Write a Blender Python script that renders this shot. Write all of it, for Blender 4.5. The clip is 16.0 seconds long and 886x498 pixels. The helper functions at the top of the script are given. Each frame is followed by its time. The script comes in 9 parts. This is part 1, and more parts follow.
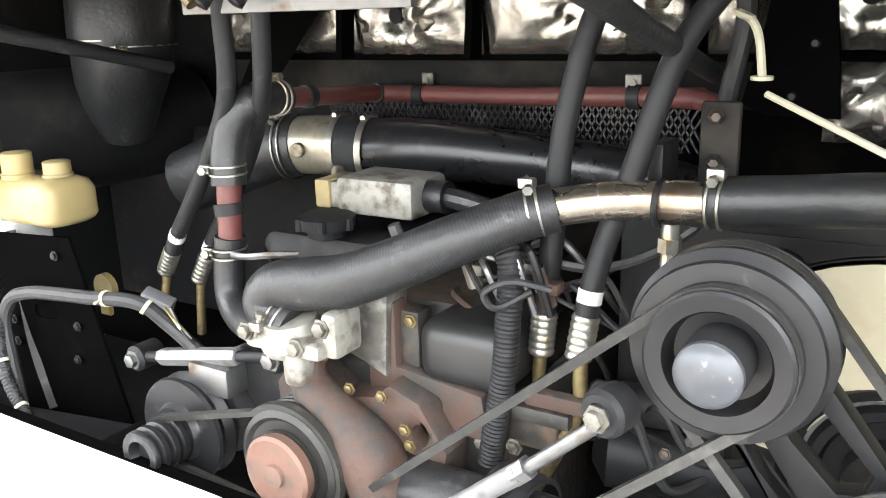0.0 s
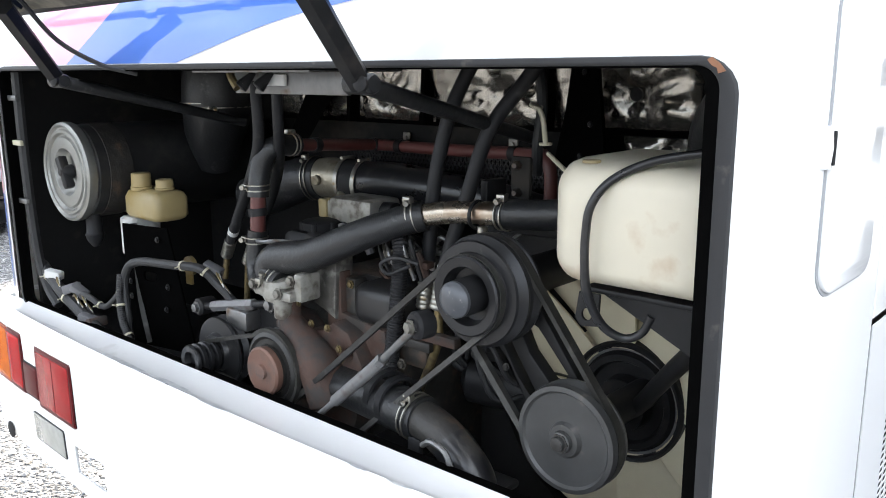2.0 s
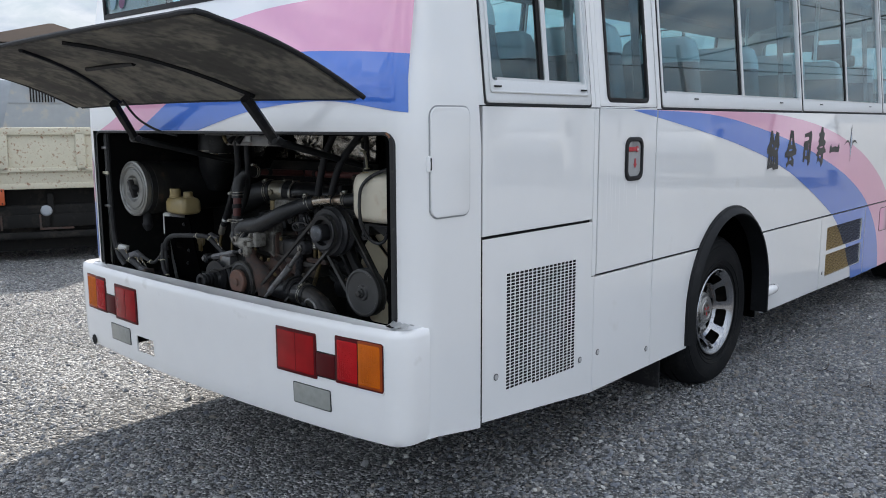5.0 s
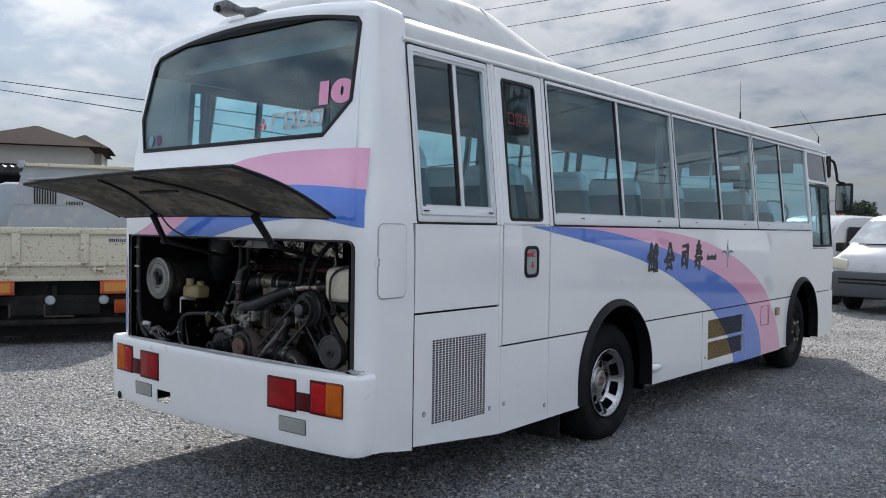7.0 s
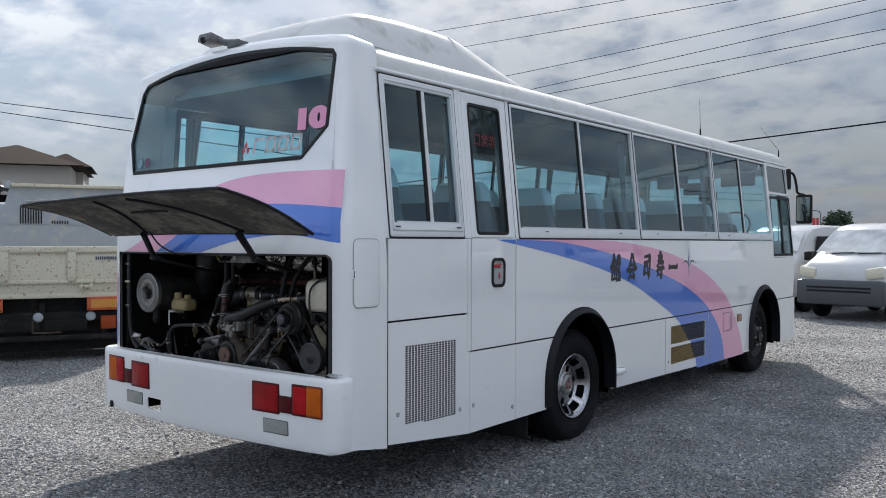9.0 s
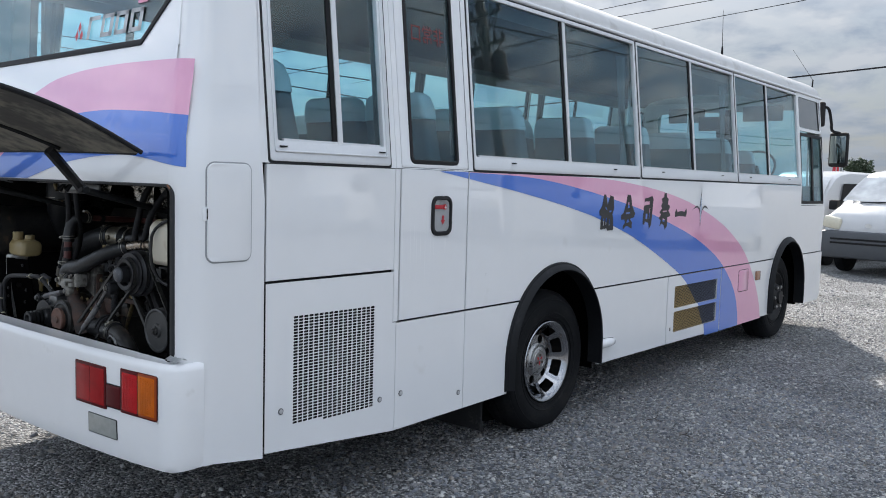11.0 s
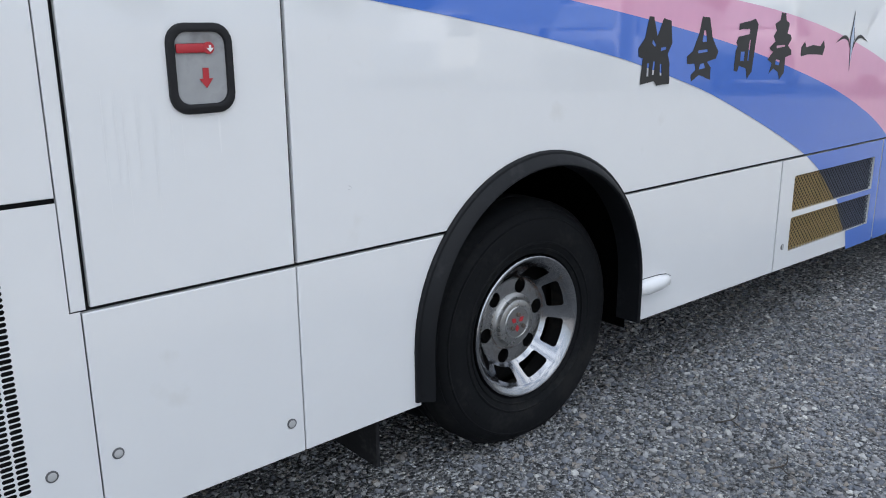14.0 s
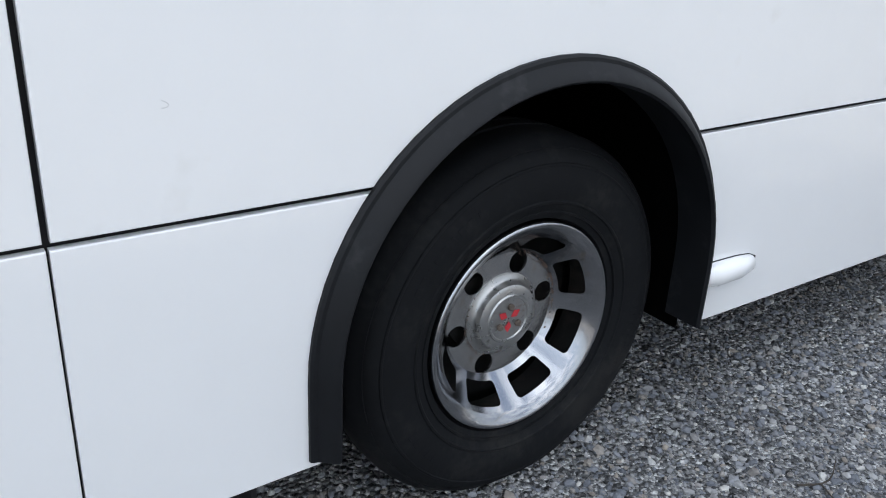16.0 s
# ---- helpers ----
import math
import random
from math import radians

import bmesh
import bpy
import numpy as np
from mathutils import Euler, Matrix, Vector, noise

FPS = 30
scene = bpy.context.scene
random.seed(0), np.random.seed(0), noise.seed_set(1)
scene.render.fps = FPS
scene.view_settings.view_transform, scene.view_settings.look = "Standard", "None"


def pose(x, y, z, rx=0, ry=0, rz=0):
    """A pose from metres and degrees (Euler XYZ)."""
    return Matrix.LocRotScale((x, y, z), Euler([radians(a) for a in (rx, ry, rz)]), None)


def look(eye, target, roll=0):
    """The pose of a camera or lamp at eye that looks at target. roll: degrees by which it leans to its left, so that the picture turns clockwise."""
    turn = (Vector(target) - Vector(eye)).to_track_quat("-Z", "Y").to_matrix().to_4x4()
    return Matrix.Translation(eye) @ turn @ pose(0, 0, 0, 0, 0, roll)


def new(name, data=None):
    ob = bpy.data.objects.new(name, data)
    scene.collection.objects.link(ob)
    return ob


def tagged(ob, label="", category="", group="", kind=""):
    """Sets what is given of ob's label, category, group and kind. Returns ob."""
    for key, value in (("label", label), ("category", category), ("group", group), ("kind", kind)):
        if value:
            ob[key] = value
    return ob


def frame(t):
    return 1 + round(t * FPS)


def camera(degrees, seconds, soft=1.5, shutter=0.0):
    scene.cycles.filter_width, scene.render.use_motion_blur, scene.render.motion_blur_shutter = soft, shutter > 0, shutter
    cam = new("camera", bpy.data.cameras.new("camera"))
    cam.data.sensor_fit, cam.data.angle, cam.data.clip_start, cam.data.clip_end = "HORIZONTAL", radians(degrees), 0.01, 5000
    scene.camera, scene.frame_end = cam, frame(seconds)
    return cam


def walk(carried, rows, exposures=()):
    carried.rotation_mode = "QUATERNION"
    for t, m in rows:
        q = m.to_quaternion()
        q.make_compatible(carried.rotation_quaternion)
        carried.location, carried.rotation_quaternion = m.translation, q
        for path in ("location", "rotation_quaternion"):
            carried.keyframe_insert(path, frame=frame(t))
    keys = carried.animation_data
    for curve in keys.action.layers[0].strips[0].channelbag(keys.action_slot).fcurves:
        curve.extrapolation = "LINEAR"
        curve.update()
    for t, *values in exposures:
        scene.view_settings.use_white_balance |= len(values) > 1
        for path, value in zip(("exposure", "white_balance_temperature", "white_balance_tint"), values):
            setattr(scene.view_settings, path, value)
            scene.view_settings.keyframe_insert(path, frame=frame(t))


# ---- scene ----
cam = camera(56.0, 16.0, 1.0)
PATH = [
    (0, (-0.373, -0.629, 1.383), (-1.396, 0.999, 0.834), -1.8),
    (0.5, (-0.132, -0.677, 1.381), (-1.237, 0.923, 0.912), -1.1),
    (1, (0.007, -0.741, 1.392), (-1.195, 0.793, 0.941), -0.5),
    (1.5, (0.151, -0.854, 1.405), (-1.095, 0.649, 0.971), -0.4),
    (2, (0.299, -0.93, 1.435), (-0.993, 0.537, 1.015), -0.3),
    (2.5, (0.51, -0.991, 1.429), (-0.866, 0.405, 1.031), -0.1),
    (3, (0.74, -1.151, 1.429), (-0.648, 0.238, 1.053), -1.2),
    (3.5, (1.021, -1.373, 1.46), (-0.337, 0.046, 1.077), -1.6),
    (3.7, (1.141, -1.424, 1.452), (-0.214, -0.002, 1.073), -1.0),
    (5.8, (2.203, -2.337, 1.5), (0.92, -0.815, 1.309), -0.4),
    (6, (2.287, -2.444, 1.509), (1.011, -0.912, 1.356), -0.5),
    (6.5, (2.542, -2.688, 1.55), (1.265, -1.152, 1.473), -0.7),
    (7, (2.824, -2.828, 1.518), (1.547, -1.289, 1.467), 0.8),
    (7.5, (3.036, -3.024, 1.537), (1.77, -1.476, 1.5), 0.4),
    (8, (3.144, -3.185, 1.542), (1.892, -1.626, 1.523), 0.0),
    (8.2, (3.162, -3.204, 1.54), (1.914, -1.641, 1.528), 0.0),
    (10.3, (2.794, -2.271, 1.489), (1.541, -0.714, 1.425), 0.3),
    (10.5, (2.721, -2.097, 1.49), (1.474, -0.535, 1.404), 0.7),
    (11, (2.576, -1.704, 1.484), (1.313, -0.162, 1.323), 1.5),
    (11.5, (2.428, -1.351, 1.505), (1.141, 0.163, 1.276), 0.9),
    (12, (2.309, -0.936, 1.488), (0.992, 0.541, 1.199), 0.3),
    (12.5, (2.146, -0.539, 1.452), (0.798, 0.891, 1.08), -0.5),
    (13, (2.041, -0.131, 1.413), (0.645, 1.239, 0.996), 0.3),
    (13.5, (1.912, 0.265, 1.406), (0.482, 1.583, 0.939), 0.5),
    (14, (1.743, 0.606, 1.406), (0.282, 1.87, 0.887), -0.4),
    (14.5, (1.634, 0.914, 1.371), (0.088, 2.048, 0.804), 0.5),
    (15, (1.453, 1.122, 1.356), (-0.089, 2.24, 0.745), 1.0),
    (15.5, (1.252, 1.311, 1.344), (-0.201, 2.496, 0.647), 2.3),
    (16, (1.101, 1.456, 1.284), (-0.375, 2.553, 0.498), 3.1),
]
EXPOSURES = [(0.0, 3.78, 7800, 10), (0.6, 3.45, 7550, 10), (1.0, 3.20, 7400, 10), (1.5, 2.76, 7250, 10), (2.0, 1.92, 7050, 10), (2.5, 0.74, 6850, 10), (3.0, 0.05, 6750, 10), (3.7, 0.16, 6750, 10), (5.8, 0.44, 6700, 10), (6.4, 0.22, 6650, 10), (8.0, -0.08, 6530, 10), (10.5, 0.12, 6500, 10), (11.0, 0.32, 6560, 10), (12.5, 0.58, 6650, 10), (14.0, 0.68, 6750, 10), (15.0, 0.78, 6750, 10), (16.0, 0.97, 6850, 10)]
walk(cam, [(t, look(eye, target, roll)) for t, eye, target, roll in PATH], EXPOSURES)

# ---- world: hazy sky with broken cloud, sun ahead of the bus and a little to its left ----
SUN_WAY = Vector((-0.55, 0.85, 0.73)).normalized()
world = bpy.data.worlds.new("sky")
scene.world = world
world.use_nodes = True
wn, wl = world.node_tree.nodes, world.node_tree.links
wn.clear()
sky = wn.new("ShaderNodeTexSky")
sky.sky_type, sky.sun_disc = "NISHITA", False
sky.sun_elevation = math.asin(SUN_WAY.z)
sky.sun_rotation = math.atan2(SUN_WAY.x, SUN_WAY.y)
sky.air_density, sky.dust_density, sky.ozone_density = 1.0, 1.2, 2.0
coord = wn.new("ShaderNodeTexCoord")
sep = wn.new("ShaderNodeSeparateXYZ")
wl.new(coord.outputs["Generated"], sep.inputs[0])


def wmath(op, a, b=0.0):
    n = wn.new("ShaderNodeMath")
    n.operation = op
    for k, v in enumerate((a, b)):
        if isinstance(v, (int, float)):
            n.inputs[k].default_value = v
        else:
            wl.new(v, n.inputs[k])
    return n.outputs[0]


# cloud sheet: the direction laid out on a plane overhead
height = wmath("ADD", wmath("MAXIMUM", sep.outputs[2], 0.0), 0.30)
flat = wn.new("ShaderNodeCombineXYZ")
wl.new(wmath("DIVIDE", sep.outputs[0], height), flat.inputs[0])
wl.new(wmath("DIVIDE", sep.outputs[1], height), flat.inputs[1])
cloud = wn.new("ShaderNodeTexNoise")
cloud.inputs["Scale"].default_value, cloud.inputs["Detail"].default_value, cloud.inputs["Roughness"].default_value = 5.2, 10.0, 0.60
cloud.inputs["Distortion"].default_value = 0.35
wl.new(flat.outputs[0], cloud.inputs["Vector"])
cover = wn.new("ShaderNodeValToRGB")
cover.color_ramp.elements[0].position, cover.color_ramp.elements[0].color = 0.40, (0.08, 0.08, 0.08, 1)
cover.color_ramp.elements[1].position, cover.color_ramp.elements[1].color = 0.57, (1, 1, 1, 1)
wl.new(cloud.outputs["Fac"], cover.inputs[0])
tone = wn.new("ShaderNodeTexNoise")
tone.inputs["Scale"].default_value, tone.inputs["Detail"].default_value = 8.0, 8.0
wl.new(flat.outputs[0], tone.inputs["Vector"])
shade = wn.new("ShaderNodeValToRGB")
shade.color_ramp.elements[0].position, shade.color_ramp.elements[0].color = 0.36, (5.0, 6.1, 7.8, 1)
shade.color_ramp.elements[1].position, shade.color_ramp.elements[1].color = 0.60, (10.4, 10.9, 11.6, 1)
wl.new(tone.outputs["Fac"], shade.inputs[0])
mixed = wn.new("ShaderNodeMix")
mixed.data_type = "RGBA"
wl.new(cover.outputs[0], mixed.inputs["Factor"])
wl.new(sky.outputs[0], mixed.inputs["A"])
wl.new(shade.outputs[0], mixed.inputs["B"])
# an overcast sky is brighter overhead than at the horizon
lift = wmath("ADD", wmath("MULTIPLY", wmath("MAXIMUM", sep.outputs[2], 0.0), 1.45), 0.66)
# thin cloud glows round the sun
aim = wn.new("ShaderNodeVectorMath")
aim.operation = "DOT_PRODUCT"
wl.new(coord.outputs["Generated"], aim.inputs[0])
aim.inputs[1].default_value = SUN_WAY
lift = wmath("ADD", lift, wmath("MULTIPLY", wmath("POWER", wmath("MAXIMUM", aim.outputs["Value"], 0.0), 6.0), 0.30))
# added gradient: sky brighter opposite the sun, to light the flank and tail
away = wn.new("ShaderNodeVectorMath")
away.operation = "DOT_PRODUCT"
wl.new(coord.outputs["Generated"], away.inputs[0])
away.inputs[1].default_value = Vector((-SUN_WAY.x, -SUN_WAY.y, 0.0)).normalized()
lift = wmath("MULTIPLY", lift, wmath("ADD", wmath("MULTIPLY", away.outputs["Value"], 0.38), 1.0))
# added gradient: the sky is raised smoothly toward the left of the bus
left_boost = wn.new("ShaderNodeVectorMath")
left_boost.operation = "DOT_PRODUCT"
wl.new(coord.outputs["Generated"], left_boost.inputs[0])
left_boost.inputs[1].default_value = (-1.0, 0.0, 0.0)
lift = wmath("MULTIPLY", lift, wmath("ADD", wmath("MULTIPLY", wmath("MAXIMUM", wmath("SUBTRACT", left_boost.outputs["Value"], 0.55), 0.0), 1.5), 1.0))
scaled = wn.new("ShaderNodeVectorMath")
scaled.operation = "SCALE"
haze = wmath("MAXIMUM", wmath("SUBTRACT", 1.0, wmath("MULTIPLY", wmath("MAXIMUM", sep.outputs[2], 0.0), 3.6)), 0.0)
hazed = wn.new("ShaderNodeMix")
hazed.data_type = "RGBA"
wl.new(wmath("MULTIPLY", haze, 0.85), hazed.inputs["Factor"])
wl.new(mixed.outputs["Result"], hazed.inputs["A"])
hazed.inputs["B"].default_value = (5.8, 6.8, 8.2, 1)
wl.new(hazed.outputs["Result"], scaled.inputs[0])
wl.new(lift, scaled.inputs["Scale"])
back = wn.new("ShaderNodeBackground")
back.inputs["Strength"].default_value = 0.085
wl.new(scaled.outputs[0], back.inputs["Color"])
wout = wn.new("ShaderNodeOutputWorld")
wl.new(back.outputs[0], wout.inputs["Surface"])

sun = new("sun", bpy.data.lights.new("sun", "SUN"))
sun.data.energy, sun.data.angle, sun.data.color = 5.5, radians(2.0), (1.0, 0.94, 0.86)
sun.matrix_world = look(SUN_WAY * 60, (0, 0, 0))

# ---- materials ----
def material(name, colour, rough=0.5, metal=0.0, vary=0.15, grain=30.0, bump=0.0, coat=0.0, stain=None, stain_at=0.6, stain_scale=4.0, rough_vary=0.15, spec=0.5, coat_rough=0.06):
    """A surface with fine grain and broad patches; stain: a second colour (dirt, rust, wear) in uneven spots."""
    m = bpy.data.materials.new(name)
    m.use_nodes = True
    n, l = m.node_tree.nodes, m.node_tree.links
    b = n["Principled BSDF"]
    where = n.new("ShaderNodeTexCoord")
    fine = n.new("ShaderNodeTexNoise")
    fine.inputs["Scale"].default_value, fine.inputs["Detail"].default_value = grain, 6.0
    broad = n.new("ShaderNodeTexNoise")
    broad.inputs["Scale"].default_value, broad.inputs["Detail"].default_value = stain_scale, 5.0
    l.new(where.outputs["Object"], fine.inputs["Vector"])
    l.new(where.outputs["Object"], broad.inputs["Vector"])
    blend = n.new("ShaderNodeMix")
    blend.inputs["Factor"].default_value = 0.55
    l.new(fine.outputs["Fac"], blend.inputs["A"])
    l.new(broad.outputs["Fac"], blend.inputs["B"])
    ramp = n.new("ShaderNodeValToRGB")
    ramp.color_ramp.elements[0].position, ramp.color_ramp.elements[1].position = 0.3, 0.7
    ramp.color_ramp.elements[0].color = (*[c * (1 - vary) for c in colour], 1)
    ramp.color_ramp.elements[1].color = (*[min(1, c * (1 + vary)) for c in colour], 1)
    l.new(blend.outputs["Result"], ramp.inputs[0])
    out = ramp.outputs[0]
    if stain:
        mask = n.new("ShaderNodeMapRange")
        mask.inputs["From Min"].default_value, mask.inputs["From Max"].default_value = stain_at - 0.07, stain_at + 0.07
        both = n.new("ShaderNodeMath")
        both.operation = "MULTIPLY_ADD"
        both.inputs[1].default_value, both.inputs[2].default_value = 0.35, 0.0
        l.new(fine.outputs["Fac"], both.inputs[0])
        add = n.new("ShaderNodeMath")
        add.operation = "MULTIPLY_ADD"
        add.inputs[1].default_value = 0.65
        l.new(broad.outputs["Fac"], add.inputs[0])
        l.new(both.outputs[0], add.inputs[2])
        l.new(add.outputs[0], mask.inputs["Value"])
        dirt = n.new("ShaderNodeMix")
        dirt.data_type = "RGBA"
        l.new(mask.outputs[0], dirt.inputs["Factor"])
        l.new(out, dirt.inputs["A"])
        dirt.inputs["B"].default_value = (*stain, 1)
        out = dirt.outputs["Result"]
    l.new(out, b.inputs["Base Color"])
    r = n.new("ShaderNodeMapRange")
    r.inputs["To Min"].default_value, r.inputs["To Max"].default_value = max(0.02, rough - rough_vary * rough), min(1, rough + rough_vary * rough)
    l.new(blend.outputs["Result"], r.inputs["Value"])
    l.new(r.outputs[0], b.inputs["Roughness"])
    b.inputs["Metallic"].default_value = metal
    b.inputs["Specular IOR Level"].default_value = spec
    b.inputs["Coat Weight"].default_value = coat
    b.inputs["Coat Roughness"].default_value = coat_rough
    if coat >= 0.9:
        b.inputs["Coat IOR"].default_value = 1.75
    if bump:
        k = n.new("ShaderNodeBump")
        k.inputs["Strength"].default_value, k.inputs["Distance"].default_value = bump, 0.004
        l.new(fine.outputs["Fac"], k.inputs["Height"])
        l.new(k.outputs[0], b.inputs["Normal"])
    return m


def glass(name, tint, rough=0.0):
    m = bpy.data.materials.new(name)
    m.use_nodes = True
    b = m.node_tree.nodes["Principled BSDF"]
    b.inputs["Base Color"].default_value = (*tint, 1)
    b.inputs["Transmission Weight"].default_value = 1.0
    b.inputs["Roughness"].default_value = rough
    b.inputs["IOR"].default_value = 1.45
    return m


PAINT = material("white_paint", (0.78, 0.785, 0.79), 0.30, vary=0.015, grain=9, coat=1.0, coat_rough=0.025, spec=0.4, stain=(0.66, 0.65, 0.62), stain_at=0.70, stain_scale=2.5)
# white paint with the roof's shaded tone put into the colour, plus spots
ROOF_PAINT = material("dimmed_roof_paint", (0.58, 0.58, 0.57), 0.5, vary=0.06, grain=6, coat=0.15, spec=0.3, stain=(0.40, 0.39, 0.37), stain_at=0.64, stain_scale=3)
PAINT_OLD = material("white_bumper_paint", (0.79, 0.79, 0.79), 0.25, vary=0.02, grain=12, coat=0.3, stain=(0.55, 0.53, 0.50), stain_at=0.69, stain_scale=5)
PINK = material("pink_paint", (0.76, 0.35, 0.51), 0.30, vary=0.03, grain=20, coat=0.9, coat_rough=0.03, spec=0.35)
BLUE = material("blue_paint", (0.05, 0.165, 0.60), 0.30, vary=0.03, grain=20, coat=0.9, coat_rough=0.03, spec=0.35)
SEAM = material("black_seam", (0.012, 0.012, 0.013), 0.7, vary=0.2, spec=0.25)
RUBBER = material("black_rubber", (0.015, 0.015, 0.0165), 0.55, vary=0.25, grain=60, bump=0.15, stain=(0.06, 0.058, 0.055), stain_at=0.66, stain_scale=8, spec=0.25)
TYRE = material("tyre_rubber", (0.0048, 0.0055, 0.0068), 0.74, vary=0.3, grain=55, bump=0.25, stain=(0.0135, 0.0135, 0.0135), stain_at=0.58, stain_scale=7, spec=0.18)
# near-black, well below the underbody black; wheel boxes, battens, brackets
PITCH = material("near_black", (0.0022, 0.0022, 0.0022), 0.95, vary=0.3, spec=0.0)
FLARE = material("black_flare_plastic", (0.0046, 0.0054, 0.0070), 0.55, vary=0.25, grain=50, bump=0.06, stain=(0.018, 0.0185, 0.020), stain_at=0.63, stain_scale=9, spec=0.25)
ALU = material("brushed_aluminium", (0.72, 0.73, 0.74), 0.34, metal=0.9, vary=0.06, grain=80)
ALU_WHITE = material("pale_anodised_aluminium", (0.70, 0.71, 0.72), 0.38, metal=0.35, vary=0.04, grain=60)
CHROME = material("polished_chrome", (0.36, 0.367, 0.385), 0.15, metal=1.0, vary=0.04, grain=40, stain=(0.30, 0.24, 0.19), stain_at=0.69, stain_scale=14)
STEEL_DULL = material("dull_wheel_steel", (0.40, 0.40, 0.395), 0.28, metal=0.85, vary=0.12, grain=90, stain=(0.20, 0.13, 0.09), stain_at=0.64, stain_scale=18)
BLACK_STEEL = material("black_painted_steel", (0.011, 0.011, 0.012), 0.5, vary=0.3, grain=40, bump=0.08, stain=(0.034, 0.030, 0.027), stain_at=0.62, stain_scale=7, spec=0.25)
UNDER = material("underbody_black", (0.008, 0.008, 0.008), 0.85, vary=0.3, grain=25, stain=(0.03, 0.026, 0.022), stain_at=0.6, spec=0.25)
DARK_GLASS = glass("tinted_glass", (0.55, 0.83, 0.90))
CLEAR_GLASS = glass("clear_glass", (0.66, 0.87, 0.92))
RED_LENS = material("dark_red_lens_rim", (0.075, 0.003, 0.005), 0.4, vary=0.2, grain=70, spec=0.2)
AMBER_LENS = material("amber_lens_rim", (0.27, 0.045, 0.007), 0.35, vary=0.15, grain=70, spec=0.25)
RED_FIELD = material("red_lamp_lens", (0.27, 0.004, 0.007), 0.22, vary=0.28, grain=16, spec=0.22)
RED_BRIGHT = material("bright_red_lamp_lens", (0.40, 0.006, 0.010), 0.22, vary=0.28, grain=18, spec=0.22)
AMBER_FIELD = material("amber_lamp_lens", (0.52, 0.112, 0.006), 0.22, vary=0.25, grain=18, spec=0.22)
CLEAR_LENS = material("clear_lamp_lens", (0.29, 0.30, 0.28), 0.2, vary=0.2, grain=50, coat=0.5)
RED = material("red_sticker", (0.45, 0.025, 0.035), 0.4, vary=0.06)
INK = material("black_lettering", (0.015, 0.015, 0.016), 0.4, vary=0.1)
GOLD_MESH = material("tan_vent_mesh", (0.36, 0.25, 0.11), 0.5, metal=0.2, vary=0.2, grain=120)
SILVER_FILM = material("silver_film", (0.42, 0.43, 0.43), 0.35, metal=0.3, vary=0.05)
CLOTH = material("pale_blue_seat_cloth", (0.46, 0.52, 0.55), 0.9, vary=0.1, grain=200, bump=0.2)
CLOTH_DARK = material("grey_seat_cloth", (0.085, 0.10, 0.118), 0.9, vary=0.12, grain=200, bump=0.2)
# grey lining darkened: the cabin's dim light is put into the colour
LINING = material("shaded_cabin_lining", (0.062, 0.066, 0.070), 0.85, vary=0.08)
TRIM = material("grey_interior_lining", (0.30, 0.31, 0.32), 0.8, vary=0.06)
FLOORING = material("grey_vinyl_floor", (0.12, 0.12, 0.125), 0.6, vary=0.12)


# ---- mesh tools ----
def part(name, bm, mat, parent=None, label="", angle=32):
    """Links bm as one mesh object; under a parent it keeps the place at which it was built."""
    bmesh.ops.remove_doubles(bm, verts=bm.verts, dist=1e-6)
    bmesh.ops.recalc_face_normals(bm, faces=bm.faces)
    limit = radians(angle)
    for e in bm.edges:
        e.smooth = len(e.link_faces) == 2 and e.calc_face_angle(0.0) < limit
    for f in bm.faces:
        f.smooth = True
    me = bpy.data.meshes.new(name)
    bm.to_mesh(me)
    bm.free()
    me.materials.append(mat)
    ob = new(name, me)
    if parent:
        ob.parent = parent
        up = parent
        at = Matrix()
        while up:
            at = up.matrix_basis if up.parent is None else at
            up = up.parent
        ob.matrix_parent_inverse = at.inverted() if parent.parent is None else Matrix()
    if label:
        ob["label"] = label
    return ob


def thing(name, at, label, category, group="", kind=""):
    ob = new(name)
    ob.empty_display_size = 0.2
    ob.matrix_basis = Matrix.Translation(at)
    return tagged(ob, label, category, group, kind)


def solid(name, bm, mat, label, category, group="", kind="", angle=32):
    """A top-level thing of one mesh."""
    return tagged(part(name, bm, mat, None, angle=angle), label, category, group, kind)


def B():
    return bmesh.new()


def box(bm, lo, hi, bevel=0.0, turn=None, segments=2):
    lo, hi = Vector(lo), Vector(hi)
    made = bmesh.ops.create_cube(bm, size=1.0)["verts"]
    mid, size = (lo + hi) / 2, hi - lo
    for v in made:
        v.co = Vector((v.co.x * size.x, v.co.y * size.y, v.co.z * size.z))
    if bevel:
        edges = list({e for v in made for e in v.link_edges})
        done = bmesh.ops.bevel(bm, geom=edges, offset=bevel, segments=segments, profile=0.5, affect="EDGES")
        made = list({v for f in done["faces"] for v in f.verts} | {v for v in made if v.is_valid})
    m = Matrix.Translation(mid) @ (turn if turn else Matrix())
    for v in made:
        v.co = m @ v.co
    return made


def loft(bm, rings, closed=True, caps=True):
    """Faces between rings of equally many points."""
    rows = [[bm.verts.new(p) for p in ring] for ring in rings]
    n = len(rows[0])
    for a, b in zip(rows, rows[1:]):
        for k in range(n if closed else n - 1):
            j = (k + 1) % n
            try:
                bm.faces.new((a[k], a[j], b[j], b[k]))
            except ValueError:
                pass
    if caps and closed:
        bm.faces.new(rows[0][::-1])
        bm.faces.new(rows[-1])
    return rows


def basis(way):
    way = Vector(way).normalized()
    side = way.cross(Vector((0, 0, 1)) if abs(way.z) < 0.9 else Vector((1, 0, 0))).normalized()
    return side, side.cross(way).normalized(), way


